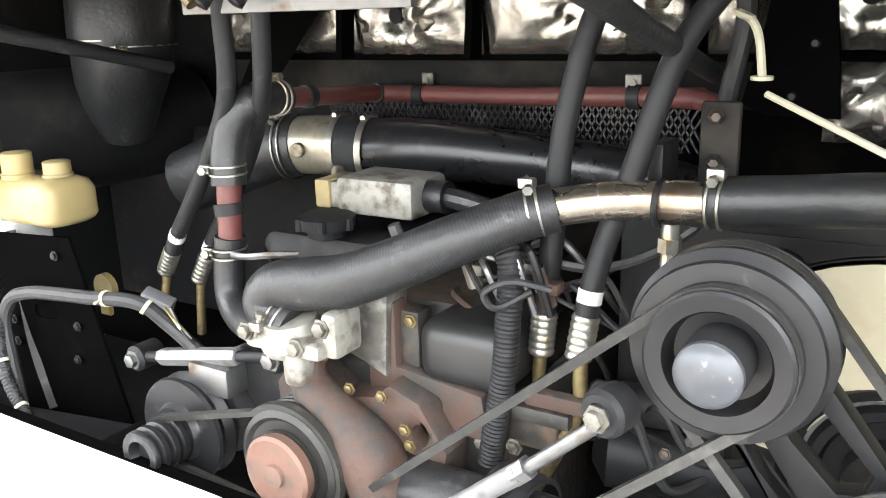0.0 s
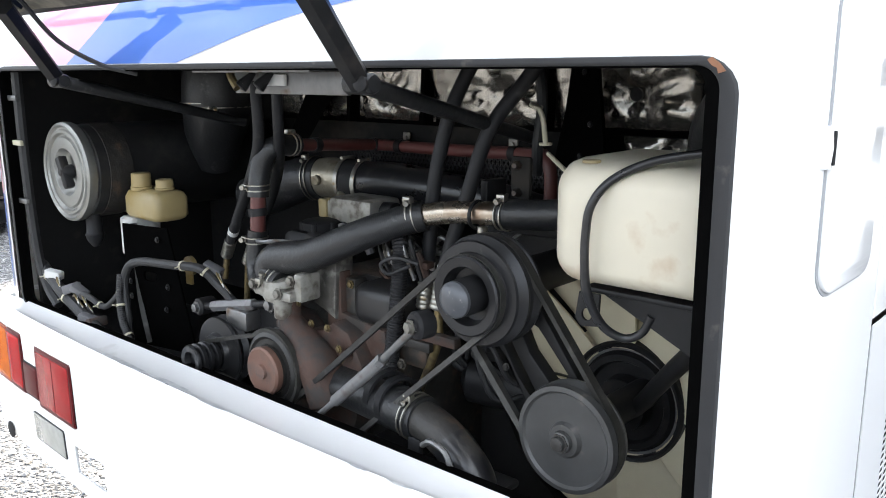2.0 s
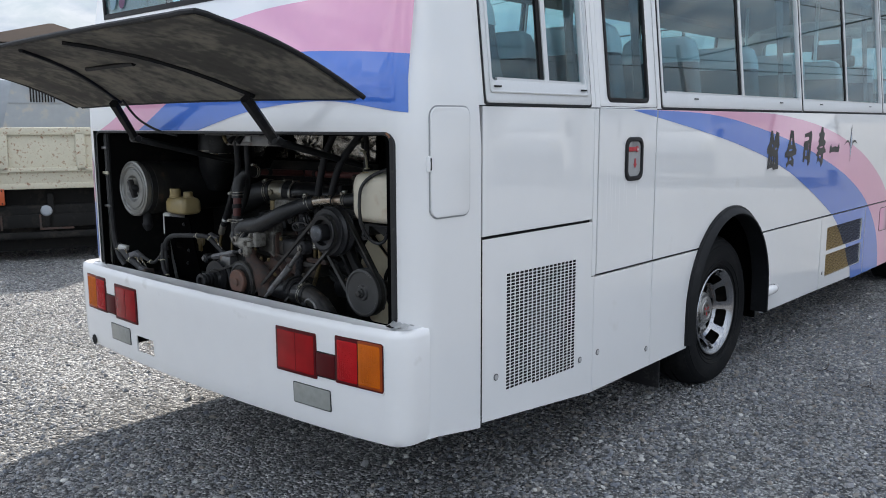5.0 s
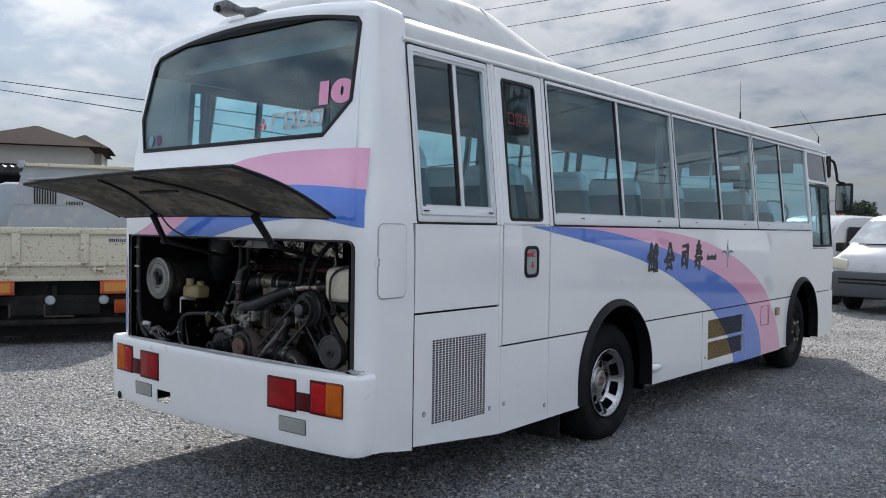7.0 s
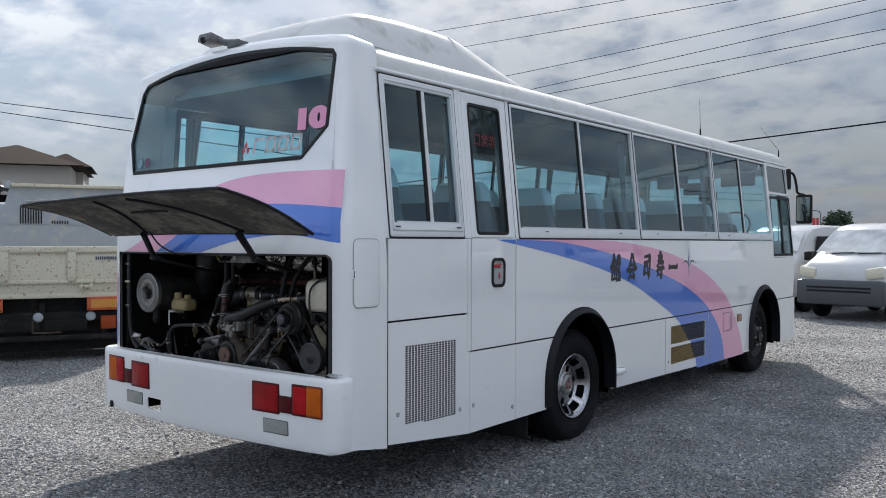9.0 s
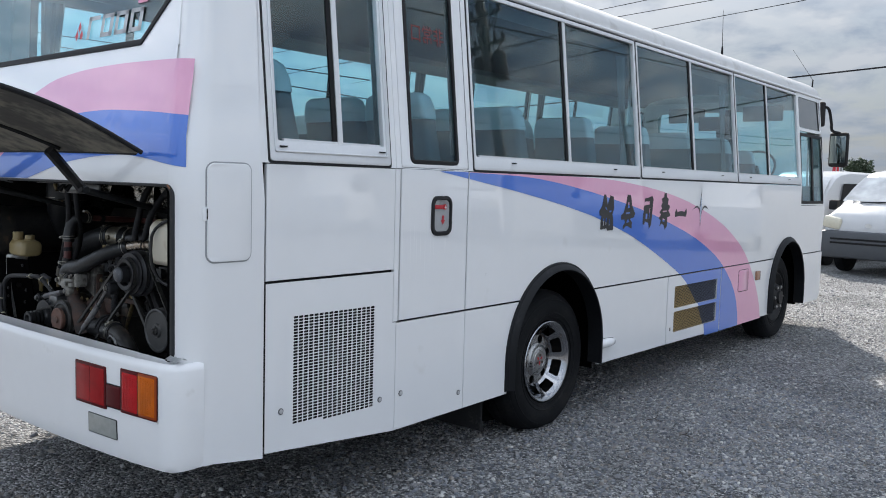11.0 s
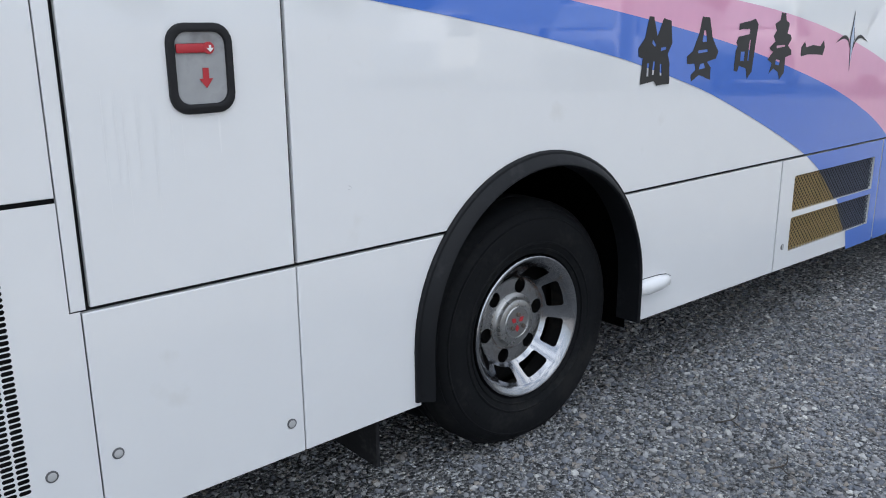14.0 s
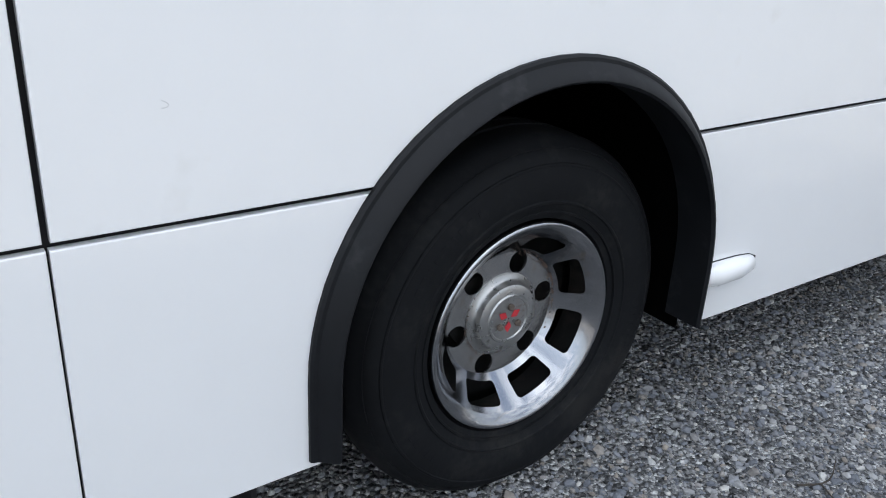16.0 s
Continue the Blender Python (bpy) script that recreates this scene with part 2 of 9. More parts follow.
def lathe(bm, at, way, profile, seg=32, caps=True):
    """Turns (radius, distance) pairs about the line from at along way."""
    a, b, c = basis(way)
    at = Vector(at)
    rings = []
    for r, d in profile:
        r = max(r, 1e-4)
        rings.append([at + c * d + a * (r * math.cos(2 * math.pi * k / seg)) + b * (r * math.sin(2 * math.pi * k / seg)) for k in range(seg)])
    loft(bm, rings, True, caps)


def rod(bm, p, q, r, r2=None, seg=14):
    p, q = Vector(p), Vector(q)
    lathe(bm, p, q - p, [(r, 0), (r if r2 is None else r2, (q - p).length)], seg)


def smooth_line(points, steps=6):
    pts = [Vector(p) for p in points]
    if len(pts) < 3:
        return pts
    ext = [2 * pts[0] - pts[1]] + pts + [2 * pts[-1] - pts[-2]]
    out = []
    for k in range(1, len(ext) - 2):
        p0, p1, p2, p3 = ext[k - 1:k + 3]
        for s in range(steps):
            t = s / steps
            out.append(0.5 * (2 * p1 + (p2 - p0) * t + (2 * p0 - 5 * p1 + 4 * p2 - p3) * t * t + (3 * p1 - p0 - 3 * p2 + p3) * t ** 3))
    return out + [pts[-1]]


def tube(bm, points, r, seg=12, steps=6, curved=True, ripple=None):
    """A round hose through the points. r: one radius, or one for each point. ripple: (pitch, depth) of corrugations."""
    line = smooth_line(points, steps) if curved else [Vector(p) for p in points]
    n = len(points)
    if ripple:
        fine = []
        for a, b in zip(line, line[1:]):
            k = max(1, int((b - a).length / (ripple[0] / 4)))
            fine += [a.lerp(b, i / k) for i in range(k)]
        line = fine + [line[-1]]
    rings, side = [], None
    run = 0.0
    for i, p in enumerate(line):
        d = (line[min(i + 1, len(line) - 1)] - line[max(i - 1, 0)]).normalized()
        if side is None:
            side = basis(d)[0]
        side = (side - d * side.dot(d)).normalized()
        up = d.cross(side)
        f = i / (len(line) - 1) * (n - 1)
        k = min(int(f), n - 2)
        rad = r if isinstance(r, (int, float)) else r[k] + (r[k + 1] - r[k]) * (f - k)
        if ripple:
            if i:
                run += (p - line[i - 1]).length
            rad += ripple[1] * math.cos(2 * math.pi * run / ripple[0])
        rings.append([p + side * (rad * math.cos(2 * math.pi * j / seg)) + up * (rad * math.sin(2 * math.pi * j / seg)) for j in range(seg)])
    loft(bm, rings, True, True)


def band(bm, at, way, r, width, thick=0.003, seg=24):
    """A hose clamp's strap."""
    lathe(bm, Vector(at) - Vector(way).normalized() * width / 2, way, [(r, 0), (r + thick, 0.0005), (r + thick, width - 0.0005), (r, width)], seg, caps=False)


def rr(u0, v0, u1, v1, r, n=5):
    """A rectangle with rounded corners, counter-clockwise. r: one radius, or four from the lower left round."""
    rs = [r] * 4 if isinstance(r, (int, float)) else r
    out = []
    for (cu, cv, a0), q in zip(((u0, v0, 180), (u1, v0, 270), (u1, v1, 0), (u0, v1, 90)), rs):
        su, sv = (1 if cu == u0 else -1), (1 if cv == v0 else -1)
        if q <= 0:
            out.append((cu, cv))
            continue
        for k in range(n + 1):
            a = radians(a0 + 90 * k / n)
            out.append((cu + su * q + q * math.cos(a), cv + sv * q + q * math.sin(a)))
    return out


def oval(u, v, a, b, n=24, start=0.0, end=360.0):
    full = abs(end - start) >= 360
    return [(u + a * math.cos(radians(start + (end - start) * k / (n if full else n - 1))), v + b * math.sin(radians(start + (end - start) * k / (n if full else n - 1)))) for k in range(n)]


def plate(outer, holes=(), depth=0.02, place=None, bevel=0.0):
    """A flat sheet with holes; place maps (u, v, w) to the world, w running from 0 at the face to -depth."""
    c = bpy.data.curves.new("plate", "CURVE")
    c.dimensions, c.fill_mode, c.extrude, c.bevel_depth, c.bevel_resolution = "2D", "BOTH", depth / 2 - bevel, bevel, 1
    c.offset = -bevel
    for ring in (outer, *holes):
        s = c.splines.new("POLY")
        s.points.add(len(ring) - 1)
        s.use_cyclic_u = True
        for p, (u, v) in zip(s.points, ring):
            p.co = (u, v, 0, 1)
    ob = bpy.data.objects.new("plate", c)
    me = bpy.data.meshes.new_from_object(ob)
    bm = bmesh.new()
    bm.from_mesh(me)
    bpy.data.objects.remove(ob)
    bpy.data.curves.remove(c)
    bpy.data.meshes.remove(me)
    for v in bm.verts:
        u, w, d = v.co
        v.co = place(u, w, d - depth / 2)
    return bm


def ribbon(bm, upper, lower, place, lift=0.0016):
    """A thin painted band between two lines of (u, v)."""
    a = [bm.verts.new(place(u, v, lift)) for u, v in upper]
    b = [bm.verts.new(place(u, v, lift)) for u, v in lower]
    for k in range(len(a) - 1):
        bm.faces.new((a[k], b[k], b[k + 1], a[k + 1]))


def line2(points, n=40):
    """n points along a smooth flat line."""
    pts = smooth_line([(u, v, 0) for u, v in points], 12)
    run = [0.0]
    for a, b in zip(pts, pts[1:]):
        run.append(run[-1] + (b - a).length)
    out = []
    for k in range(n):
        s = run[-1] * k / (n - 1)
        i = max(0, min(len(pts) - 2, next((j for j, x in enumerate(run) if x >= s), len(run) - 1) - 1))
        t = (s - run[i]) / max(run[i + 1] - run[i], 1e-9)
        p = pts[i].lerp(pts[i + 1], min(max(t, 0), 1))
        out.append((p.x, p.y))
    return out


def cut(bm, at, normal):
    """Cuts bm by a plane and keeps the side that the normal points to."""
    bmesh.ops.bisect_plane(bm, geom=list(bm.verts) + list(bm.edges) + list(bm.faces), plane_co=at, plane_no=normal, clear_inner=True)

RUST_SPOT = material("orange_rust", (0.22, 0.10, 0.055), 0.8, vary=0.3, grain=80)
# ---- the bus: x = 0 is its right flank, y = 0 its tail, z = 0 the ground ----
WIDE, LONG, SILL, EAVE, CROWN = 2.26, 8.17, 1.54, 2.50, 2.595
bus = thing("bus", (-1.11, 4.0, 0), "white bus with pink and blue swooshes parked on gravel", "bus")


def lean(z):
    """How far the flanks tip in above the window sills."""
    return max(0.0, z - SILL) * 0.105


def bend(z):
    """How far the tail leans forward above the hatch."""
    return max(0.0, z - 1.62) * 0.13


def right(u, v, w):
    return Vector((w - lean(v), u, v))


def left(u, v, w):
    return Vector((-WIDE - w + lean(v), u, v))


def crest(u, v):
    """How far the head of the tail arches up between its corners."""
    f = max(0.0, min(1.0, (v - 2.25) / 0.3))
    return 0.075 * max(0.0, 1 - ((u + 1.15) / 0.98) ** 2) * f * f * (3 - 2 * f)


def rear(u, v, w):
    z = v + crest(u, v)
    return Vector((u, bend(z) - w, z))


def skirt(y):
    pts = ((0, 0.405), (0.35, 0.390), (1.05, 0.320), (1.6, 0.324), (2.0, 0.327), (3.03, 0.335), (4.0, 0.327), (4.76, 0.313), (8.2, 0.30))
    for (a, za), (b, zb) in zip(pts, pts[1:]):
        if y <= b:
            return za + (zb - za) * (y - a) / (b - a)
    return 0.30


REAR_HUB, FRONT_HUB, HUB_Z = 2.535, 6.85, 0.415
ARCHES = ((REAR_HUB, 0.508, 0.50, 0.498), (FRONT_HUB - 0.02, 0.50, 0.50, 0.50))


def arch_line(y, a, z, b, low, high=None, n=22):
    """The arch's edge from the front foot over the top to the rear foot, cut off at height high."""
    pts = [(y + a, low)] + oval(y, z, a, b, n, 0, 180) + [(y - a, low)]
    return pts


# flank panels, with open joints of 7 mm between them
G = 0.0050
LINE = 0.832
panels = []
corner_y = 0.352
panels.append([(corner_y + G, 1.072 + G), (1.09 - 0.0015, 1.072 + G), (1.09 - 0.0015, SILL - 0.004), (corner_y + G, SILL - 0.004)])
panels.append([(1.09 + 0.0015, LINE + 0.002), (1.128 - G, LINE + 0.002), (1.128 - G, SILL - 0.004), (1.09 + 0.0015, SILL - 0.004)])
panels.append([(1.128 + G, LINE + G), (1.632 - G, LINE + G), (1.632 - G, SILL - 0.002), (1.128 + G, SILL - 0.002)])
panels.append([(1.112 + 0.0018, skirt(1.1)), (1.632 - 0.002, skirt(1.6)), (1.632 - 0.002, LINE - G), (1.112 + 0.0018, LINE - G)])
ra, fa = ARCHES


def half_arch(arch, side, low, high, n=10):
    """(y, z) from low to high along one side of an arch."""
    y, a, c, b = arch
    top = math.asin(min(1.0, max(0.0, (high - c) / b)))
    return [(y + side * a, low)] + [(y + side * a * math.cos(top * k / n), c + b * math.sin(top * k / n)) for k in range(n + 1)]


panels.append([(1.632 + 0.002, skirt(1.64))] + half_arch(ra, -1, skirt(2.0), LINE - G) + [(1.632 + 0.002, LINE - G)])
upper = [(1.632 + G, LINE + G)]
for arch in ARCHES:
    y, a, c, b = arch
    t0 = math.asin((LINE + G - c) / b)
    upper += [(y - a * math.cos(t0 + (math.pi - 2 * t0) * k / 16), c + b * math.sin(t0 + (math.pi - 2 * t0) * k / 16)) for k in range(17)]
upper += [(7.98, LINE + G), (8.04, 1.30), (7.99, SILL - 0.004), (8.0, 1.335), (7.17, 1.335), (7.165, SILL - 0.004), (1.632 + G, SILL - 0.004)]
upper.remove((7.99, SILL - 0.004))
panels.append(upper)
panels.append(half_arch(ra, 1, skirt(3.0), LINE - G)[::-1] + [(REAR_HUB + 0.515, skirt(3.0)), (4.066 - G, skirt(4.1)), (4.066 - G, LINE - G)])
panels[-1] = [(4.066 - G, LINE - G)] + half_arch(ra, 1, skirt(3.0), LINE - G)[::-1] + [(4.066 - G, skirt(4.1))]
vent_panel = [(4.066 + G, skirt(4.07)), (5.10 - G, skirt(5.1)), (5.10 - G, LINE - G), (4.066 + G, LINE - G)]
panels.append([(5.10 + G, skirt(5))] + half_arch(fa, -1, skirt(6.3), LINE - G) + [(5.10 + G, LINE - G)])
panels.append([(7.95, LINE - G)] + half_arch(fa, 1, skirt(7.3), LINE - G)[::-1] + [(7.95, skirt(8)), (8.03, 0.36), (8.03, LINE - G)])
for outline in panels:
    part("side_panel", plate(outline, (), 0.018, right, 0.0025), PAINT, bus, angle=12)

# panel with the slotted cooling grille
slots = []
for i in range(17):
    for j in range(36):
        y0 = 0.500 + 0.473 * i / 17
        z0 = 0.928 - 0.0128 * (j + 1) - 0.004 * (i / 17)
        if z0 < 0.480 - 0.045 * (i / 17):
            continue
        slots.append(rr(y0, z0, y0 + 0.0240, z0 + 0.0098, 0.003, 1))
low_panel = [(corner_y + G, skirt(0.355)), (1.112 - 0.0018, skirt(1.1)), (1.112 - 0.0018, LINE), (1.09 - 0.0015, LINE), (1.09 - 0.0015, 1.072 - G), (corner_y + G, 1.072 - G)]
grille = part("grille_panel", plate(low_panel, slots, 0.0014, right), PAINT, bus, "white panel pierced with rows of cooling slots")
# dark sheet standing in for the shaded depth behind the slots
bm = B()
box(bm, (-0.06, 0.47, 0.42), (-0.05, 1.0, 0.96))
part("grille_backing", bm, UNDER, grille, "dark sheet behind the slots")
vents = part("vent_panel", plate(vent_panel, [rr(4.19, 0.582, 5.02, 0.747, 0.012), rr(4.19, 0.399, 5.02, 0.555, 0.012)], 0.018, right), PAINT, bus, "white panel with two mesh vents")
bm = B()
box(bm, (-0.05, 4.15, 0.37), (-0.045, 5.06, 0.77))
part("vent_backing", bm, UNDER, vents)
VENT_BLUE = material("blue_grey_vent_mesh", (0.055, 0.065, 0.10), 0.5, vary=0.2, grain=120)
for z0, z1, (ya0, ya1) in ((0.582, 0.747, (4.625, 4.425)), (0.399, 0.555, (4.770, 4.655))):
    for keep, mat, tag in ((1, GOLD_MESH, "tan expanded-metal mesh"), (-1, VENT_BLUE, "mesh in the blue band")):
        bm = B()
        for k in range(44):
            y = 3.99 + k * 0.028
            for s in (-1, 1):
                box(bm, (-0.0105, y - 0.0021, (z0 + z1) / 2 - 0.16), (-0.0075, y + 0.0021, (z0 + z1) / 2 + 0.16), 0, Matrix.Rotation(radians(48) * s, 4, "X"))
        for at, way in (((0, 0, z0 - 0.003), (0, 0, 1)), ((0, 0, z1 + 0.003), (0, 0, -1)), ((0, 4.187, 0), (0, 1, 0)), ((0, 5.023, 0), (0, -1, 0)), ((0, ya0, z0), (0, -keep * (z1 - z0), keep * (ya1 - ya0)))):
            cut(bm, at, way)
        tagged(part("vent_mesh", bm, mat, vents, tag), kind="stuff")

# dark carcass behind the joints
carcass = [(0.30, skirt(0.3) + 0.02), (REAR_HUB - 0.52, 0.32)] + [(y, z) for y, z in oval(REAR_HUB, 0.5, 0.52, 0.52, 20, 180, 0)] + [(REAR_HUB + 0.52, 0.34), (FRONT_HUB - 0.53, 0.33)] + oval(FRONT_HUB - 0.02, 0.5, 0.51, 0.51, 20, 180, 0) + [(FRONT_HUB + 0.49, 0.33), (7.95, 0.33), (7.95, 1.33), (7.15, 1.33), (7.15, SILL - 0.01), (0.30, SILL - 0.01)]
part("inner_skin", plate(carcass, [rr(0.47, 0.42, 1.0, 0.96, 0.01)], 0.012, lambda u, v, w: right(u, v, w - 0.021)), SEAM, bus)
part("inner_skin", plate(carcass, (), 0.012, lambda u, v, w: left(u, v, w - 0.021)), SEAM, bus)
# plain left flank
flank = [(corner_y, skirt(0.3))] + arch_line(*ra, 0.3)[::-1] + arch_line(*fa, 0.3)[::-1] + [(8.03, 0.33), (8.03, SILL), (corner_y, SILL)]
part("side_panel", plate(flank, (), 0.018, left), PAINT, bus, "white left flank")

# bright sill moulding along the skirt and wheel-arch flares
for y, a, c, b in ARCHES:
    for put, s in ((right, 1), (left, -1)):
        bm = B()
        rings = []
        for d, w, foot in ((0.024, 0.0, 0.012), (0.024, 0.007, 0.012), (0.019, 0.012, 0.013), (0.012, 0.013, 0.013), (0.008, 0.018, 0.014), (-0.012, 0.040, 0.016), (-0.019, 0.042, 0.017), (-0.024, 0.036, 0.018), (-0.024, -0.06, 0.018)):
            rings.append([put(u, v, w) for u, v in arch_line(y, a + d, c, b + d + 0.006, skirt(y) + foot, n=36)])
        loft(bm, rings, False, False)
        part("wheel_arch_flare", bm, FLARE, bus, "black rubber wheel-arch flare")
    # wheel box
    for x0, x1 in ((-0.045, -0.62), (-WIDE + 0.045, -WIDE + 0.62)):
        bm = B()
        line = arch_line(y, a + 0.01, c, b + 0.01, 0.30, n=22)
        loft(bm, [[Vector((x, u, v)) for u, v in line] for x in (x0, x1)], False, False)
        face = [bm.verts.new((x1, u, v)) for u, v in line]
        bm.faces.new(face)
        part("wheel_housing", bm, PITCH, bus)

# rear and front corner posts
RC = 0.115


def corner_ring(z, sx, sy, n=8):
    x0, x1 = -WIDE + lean(z), -lean(z)
    y0, y1 = bend(z), LONG - max(0, z - 1.4) * 0.12
    r = RC - max(0.0, z - 1.9) * 0.085 if sy < 0 else 0.2
    cx = x1 - r if sx > 0 else x0 + r
    cy = y0 + r if sy < 0 else y1 - r
    return [Vector((cx + sx * r * math.cos(math.pi / 2 * k / n), cy + sy * r * math.sin(math.pi / 2 * k / n), z)) for k in range(n + 1)]


for sx in (1, -1):
    bm = B()
    zs = [0.408, 0.6, 0.8, 1.0, 1.2, 1.4, SILL, 1.62, 1.8, 2.0, 2.2, 2.4, EAVE, CROWN]
    rings = []
    for z in zs:
        ring = corner_ring(z, sx, -1)
        end = ring[0].copy()
        end.y = corner_y - 0.004 if z < SILL else 0.335 + bend(z) * 0.3
        low = [p.copy() for p in [end] + ring]
        if z == zs[0]:
            low[0].z -= 0.035
        rings.append(low)
    loft(bm, rings, False, False)
    bmesh.ops.solidify(bm, geom=bm.faces[:], thickness=0.012)
    part("corner_panel", bm, PAINT, bus)
    bm = B()
    rings = []
    for z in (0.33, 0.8, 1.2, 1.4, 1.8, 2.2, EAVE):
        ring = corner_ring(z, sx, 1)
        end = ring[0].copy()
        end.y = 8.02 if z < 1.45 else 7.985
        end.y = min(end.y, ring[0].y)
        rings.append([end] + ring)
    loft(bm, rings, False, False)
    bmesh.ops.solidify(bm, geom=bm.faces[:], thickness=0.012)
    part("front_corner_panel", bm, PAINT, bus)

# tail: strip over the hatch and panel round the rear window
REAR_WINDOW = [(-0.365, 1.980), (-0.182, 2.145), (-0.172, 2.535), (-0.195, 2.560), (-0.36, 2.569), (-0.55, 2.578), (-0.74, 2.581), (-0.92, 2.583), (-1.11, 2.584), (-1.30, 2.582), (-1.48, 2.579), (-1.67, 2.574), (-1.83, 2.564), (-1.985, 2.548), (-2.03, 2.505), (-2.105, 2.18), (-2.045, 1.975)]
tail = B()
zs = [1.448, 1.5, 1.56, 1.62, 1.7, 1.8, 1.9, 1.955]
loft(tail, [[rear(-WIDE + RC + (WIDE - 2 * RC) * k / 12, z, 0) for k in range(13)] for z in zs], False, False)
bmesh.ops.solidify(tail, geom=tail.faces[:], thickness=0.014)
part("rear_panel", tail, PAINT, bus)
part("rear_window_panel", plate([(-WIDE + RC, 1.955), (-RC, 1.955)] + [(-0.164 - (WIDE - 0.328) * k / 14, CROWN + 0.004) for k in range(15)], [REAR_WINDOW], 0.014, rear), PAINT, bus)


def grown(outline, d):
    """An outline pushed outwards by d."""
    cu = sum(u for u, v in outline) / len(outline)
    cv = sum(v for u, v in outline) / len(outline)
    out = []
    n = len(outline)
    for k, (u, v) in enumerate(outline):
        a, b = Vector((*outline[k - 1], 0)), Vector((*outline[(k + 1) % n], 0))
        t = (b - a).normalized()
        nrm = Vector((t.y, -t.x, 0))
        if nrm.dot(Vector((u - cu, v - cv, 0))) < 0:
            nrm = -nrm
        out.append((u + nrm.x * d, v + nrm.y * d))
    return out


window = part("rear_window", plate(grown(REAR_WINDOW, -0.004), (), 0.005, lambda u, v, w: rear(u, v, w - 0.006)), DARK_GLASS, bus, "dark tinted rear window with stickers")
part("rubber_seal", plate(grown(REAR_WINDOW, 0.009), [grown(REAR_WINDOW, -0.015)], 0.016, lambda u, v, w: rear(u, v, w + 0.006), 0.003), RUBBER, window, "black rubber window seal")

# roof: rings that close in over the rounded eaves
roof = B()


def plan(z, inset, n=8):
    x0, x1 = -WIDE + lean(EAVE) + inset, -lean(EAVE) - inset
    y0, y1 = 0.345 + inset, LONG - 0.13 - inset * 1.6
    r = max(0.02, RC - inset * 0.4)
    out = []
    for cx, cy, a0 in ((x0 + r, y0 + r, 180), (x1 - r, y0 + r, 270), (x1 - r, y1 - r, 0), (x0 + r, y1 - r, 90)):
        out += [Vector((cx + r * math.cos(radians(a0 + 90 * k / n)), cy + r * math.sin(radians(a0 + 90 * k / n)), z)) for k in range(n + 1)]
    return out


rings = [plan(EAVE, 0.0)]
for k in range(1, 8):
    f = radians(90 * k / 7)
    rings.append(plan(EAVE + 0.155 * math.sin(f), 0.21 * (1 - math.cos(f))))
rings += [plan(2.69, 0.5), plan(2.712, 0.8)]
loft(roof, rings, True, False)
roof.verts.ensure_lookup_table()
roof.faces.new(roof.verts[-36:])
part("roof", roof, ROOF_PAINT, bus)
bm = B()
for side in (right, left):
    bm2 = [side(y, EAVE - 0.012, 0.004) for y in (0.34, 7.97)]
    rod(bm, bm2[0], bm2[1], 0.012)
part("drip_rail", bm, PAINT, bus)
for side in (right, left):
    part("gutter_gap", plate([(0.345, 2.4765), (7.965, 2.4765), (7.965, 2.4845), (0.345, 2.4845)], (), 0.004, lambda u, v, w: side(u, v, w + 0.0035)), SEAM, bus)

# moulded crown over the rear window
bm = B()
rings = []
for k in range(8):
    f = radians(90 * k / 7)
    z, inset = CROWN - 0.004 + 0.070 * math.sin(f), 0.075 * (1 - math.cos(f))
    x0, x1, y0 = -WIDE + lean(CROWN) + inset, -lean(CROWN) - inset, bend(CROWN) + inset
    r = max(0.025, 0.0555 - inset * 0.4)
    ring = [Vector((x0, 0.37, z - 0.012))]
    for cx, a0 in ((x0 + r, 180), (x1 - r, 270)):
        ring += [Vector((cx + r * math.cos(radians(a0 + 90 * q / 8)), y0 + r + r * math.sin(radians(a0 + 90 * q / 8)), z)) for q in range(9)]
        if a0 == 180:
            ring += [Vector((x0 + r + (x1 - x0 - 2 * r) * q / 16, y0, z)) for q in range(1, 16)]
    ring += [Vector((x1, 0.37, z - 0.012))]
    rings.append([p + Vector((0, 0.13 * crest(p.x, 2.6), crest(p.x, 2.6))) for p in ring])
mid = [Vector((p.x * 0.9 - 0.111, max(p.y, 0.26), 2.672 + crest(p.x, 2.6) * 0.9)) for p in rings[-1]]
loft(bm, [[p - Vector((0, 0, 0.004)) for p in rings[0]]] + rings + [mid, [Vector((p.x, 0.75, 2.672)) for p in mid]], False, False)
part("rear_crown", bm, PAINT, bus, "white moulded crown over the rear window")

# roof air-conditioner housing
hump = B()
sections = []
for y, h, w in ((0.27, -0.02, 0.70), (0.32, 0.05, 0.75), (0.40, 0.13, 0.78), (0.50, 0.19, 0.80), (0.62, 0.222, 0.81), (0.9, 0.238, 0.82), (1.25, 0.242, 0.82), (1.48, 0.236, 0.82), (1.66, 0.205, 0.81), (1.85, 0.155, 0.80), (2.08, 0.10, 0.78), (2.24, 0.04, 0.75), (2.30, -0.02, 0.72)):
    half = [(w + 0.05, 2.60), (w + 0.01, 2.69 + min(h, 0) * 1.0), (w - 0.05, 2.70 + h * 0.40), (w - 0.105, 2.70 + h * 0.78), (w - 0.15, 2.70 + h * 0.94), (w - 0.21, 2.70 + h), (w - 0.45, 2.708 + h * 1.02), (0.0, 2.712 + h * 1.03)]
    sections.append([Vector((-1.11 - u, y, z)) for u, z in half] + [Vector((-1.11 + u, y, z)) for u, z in half[-2::-1]])
loft(hump, sections, False, False)
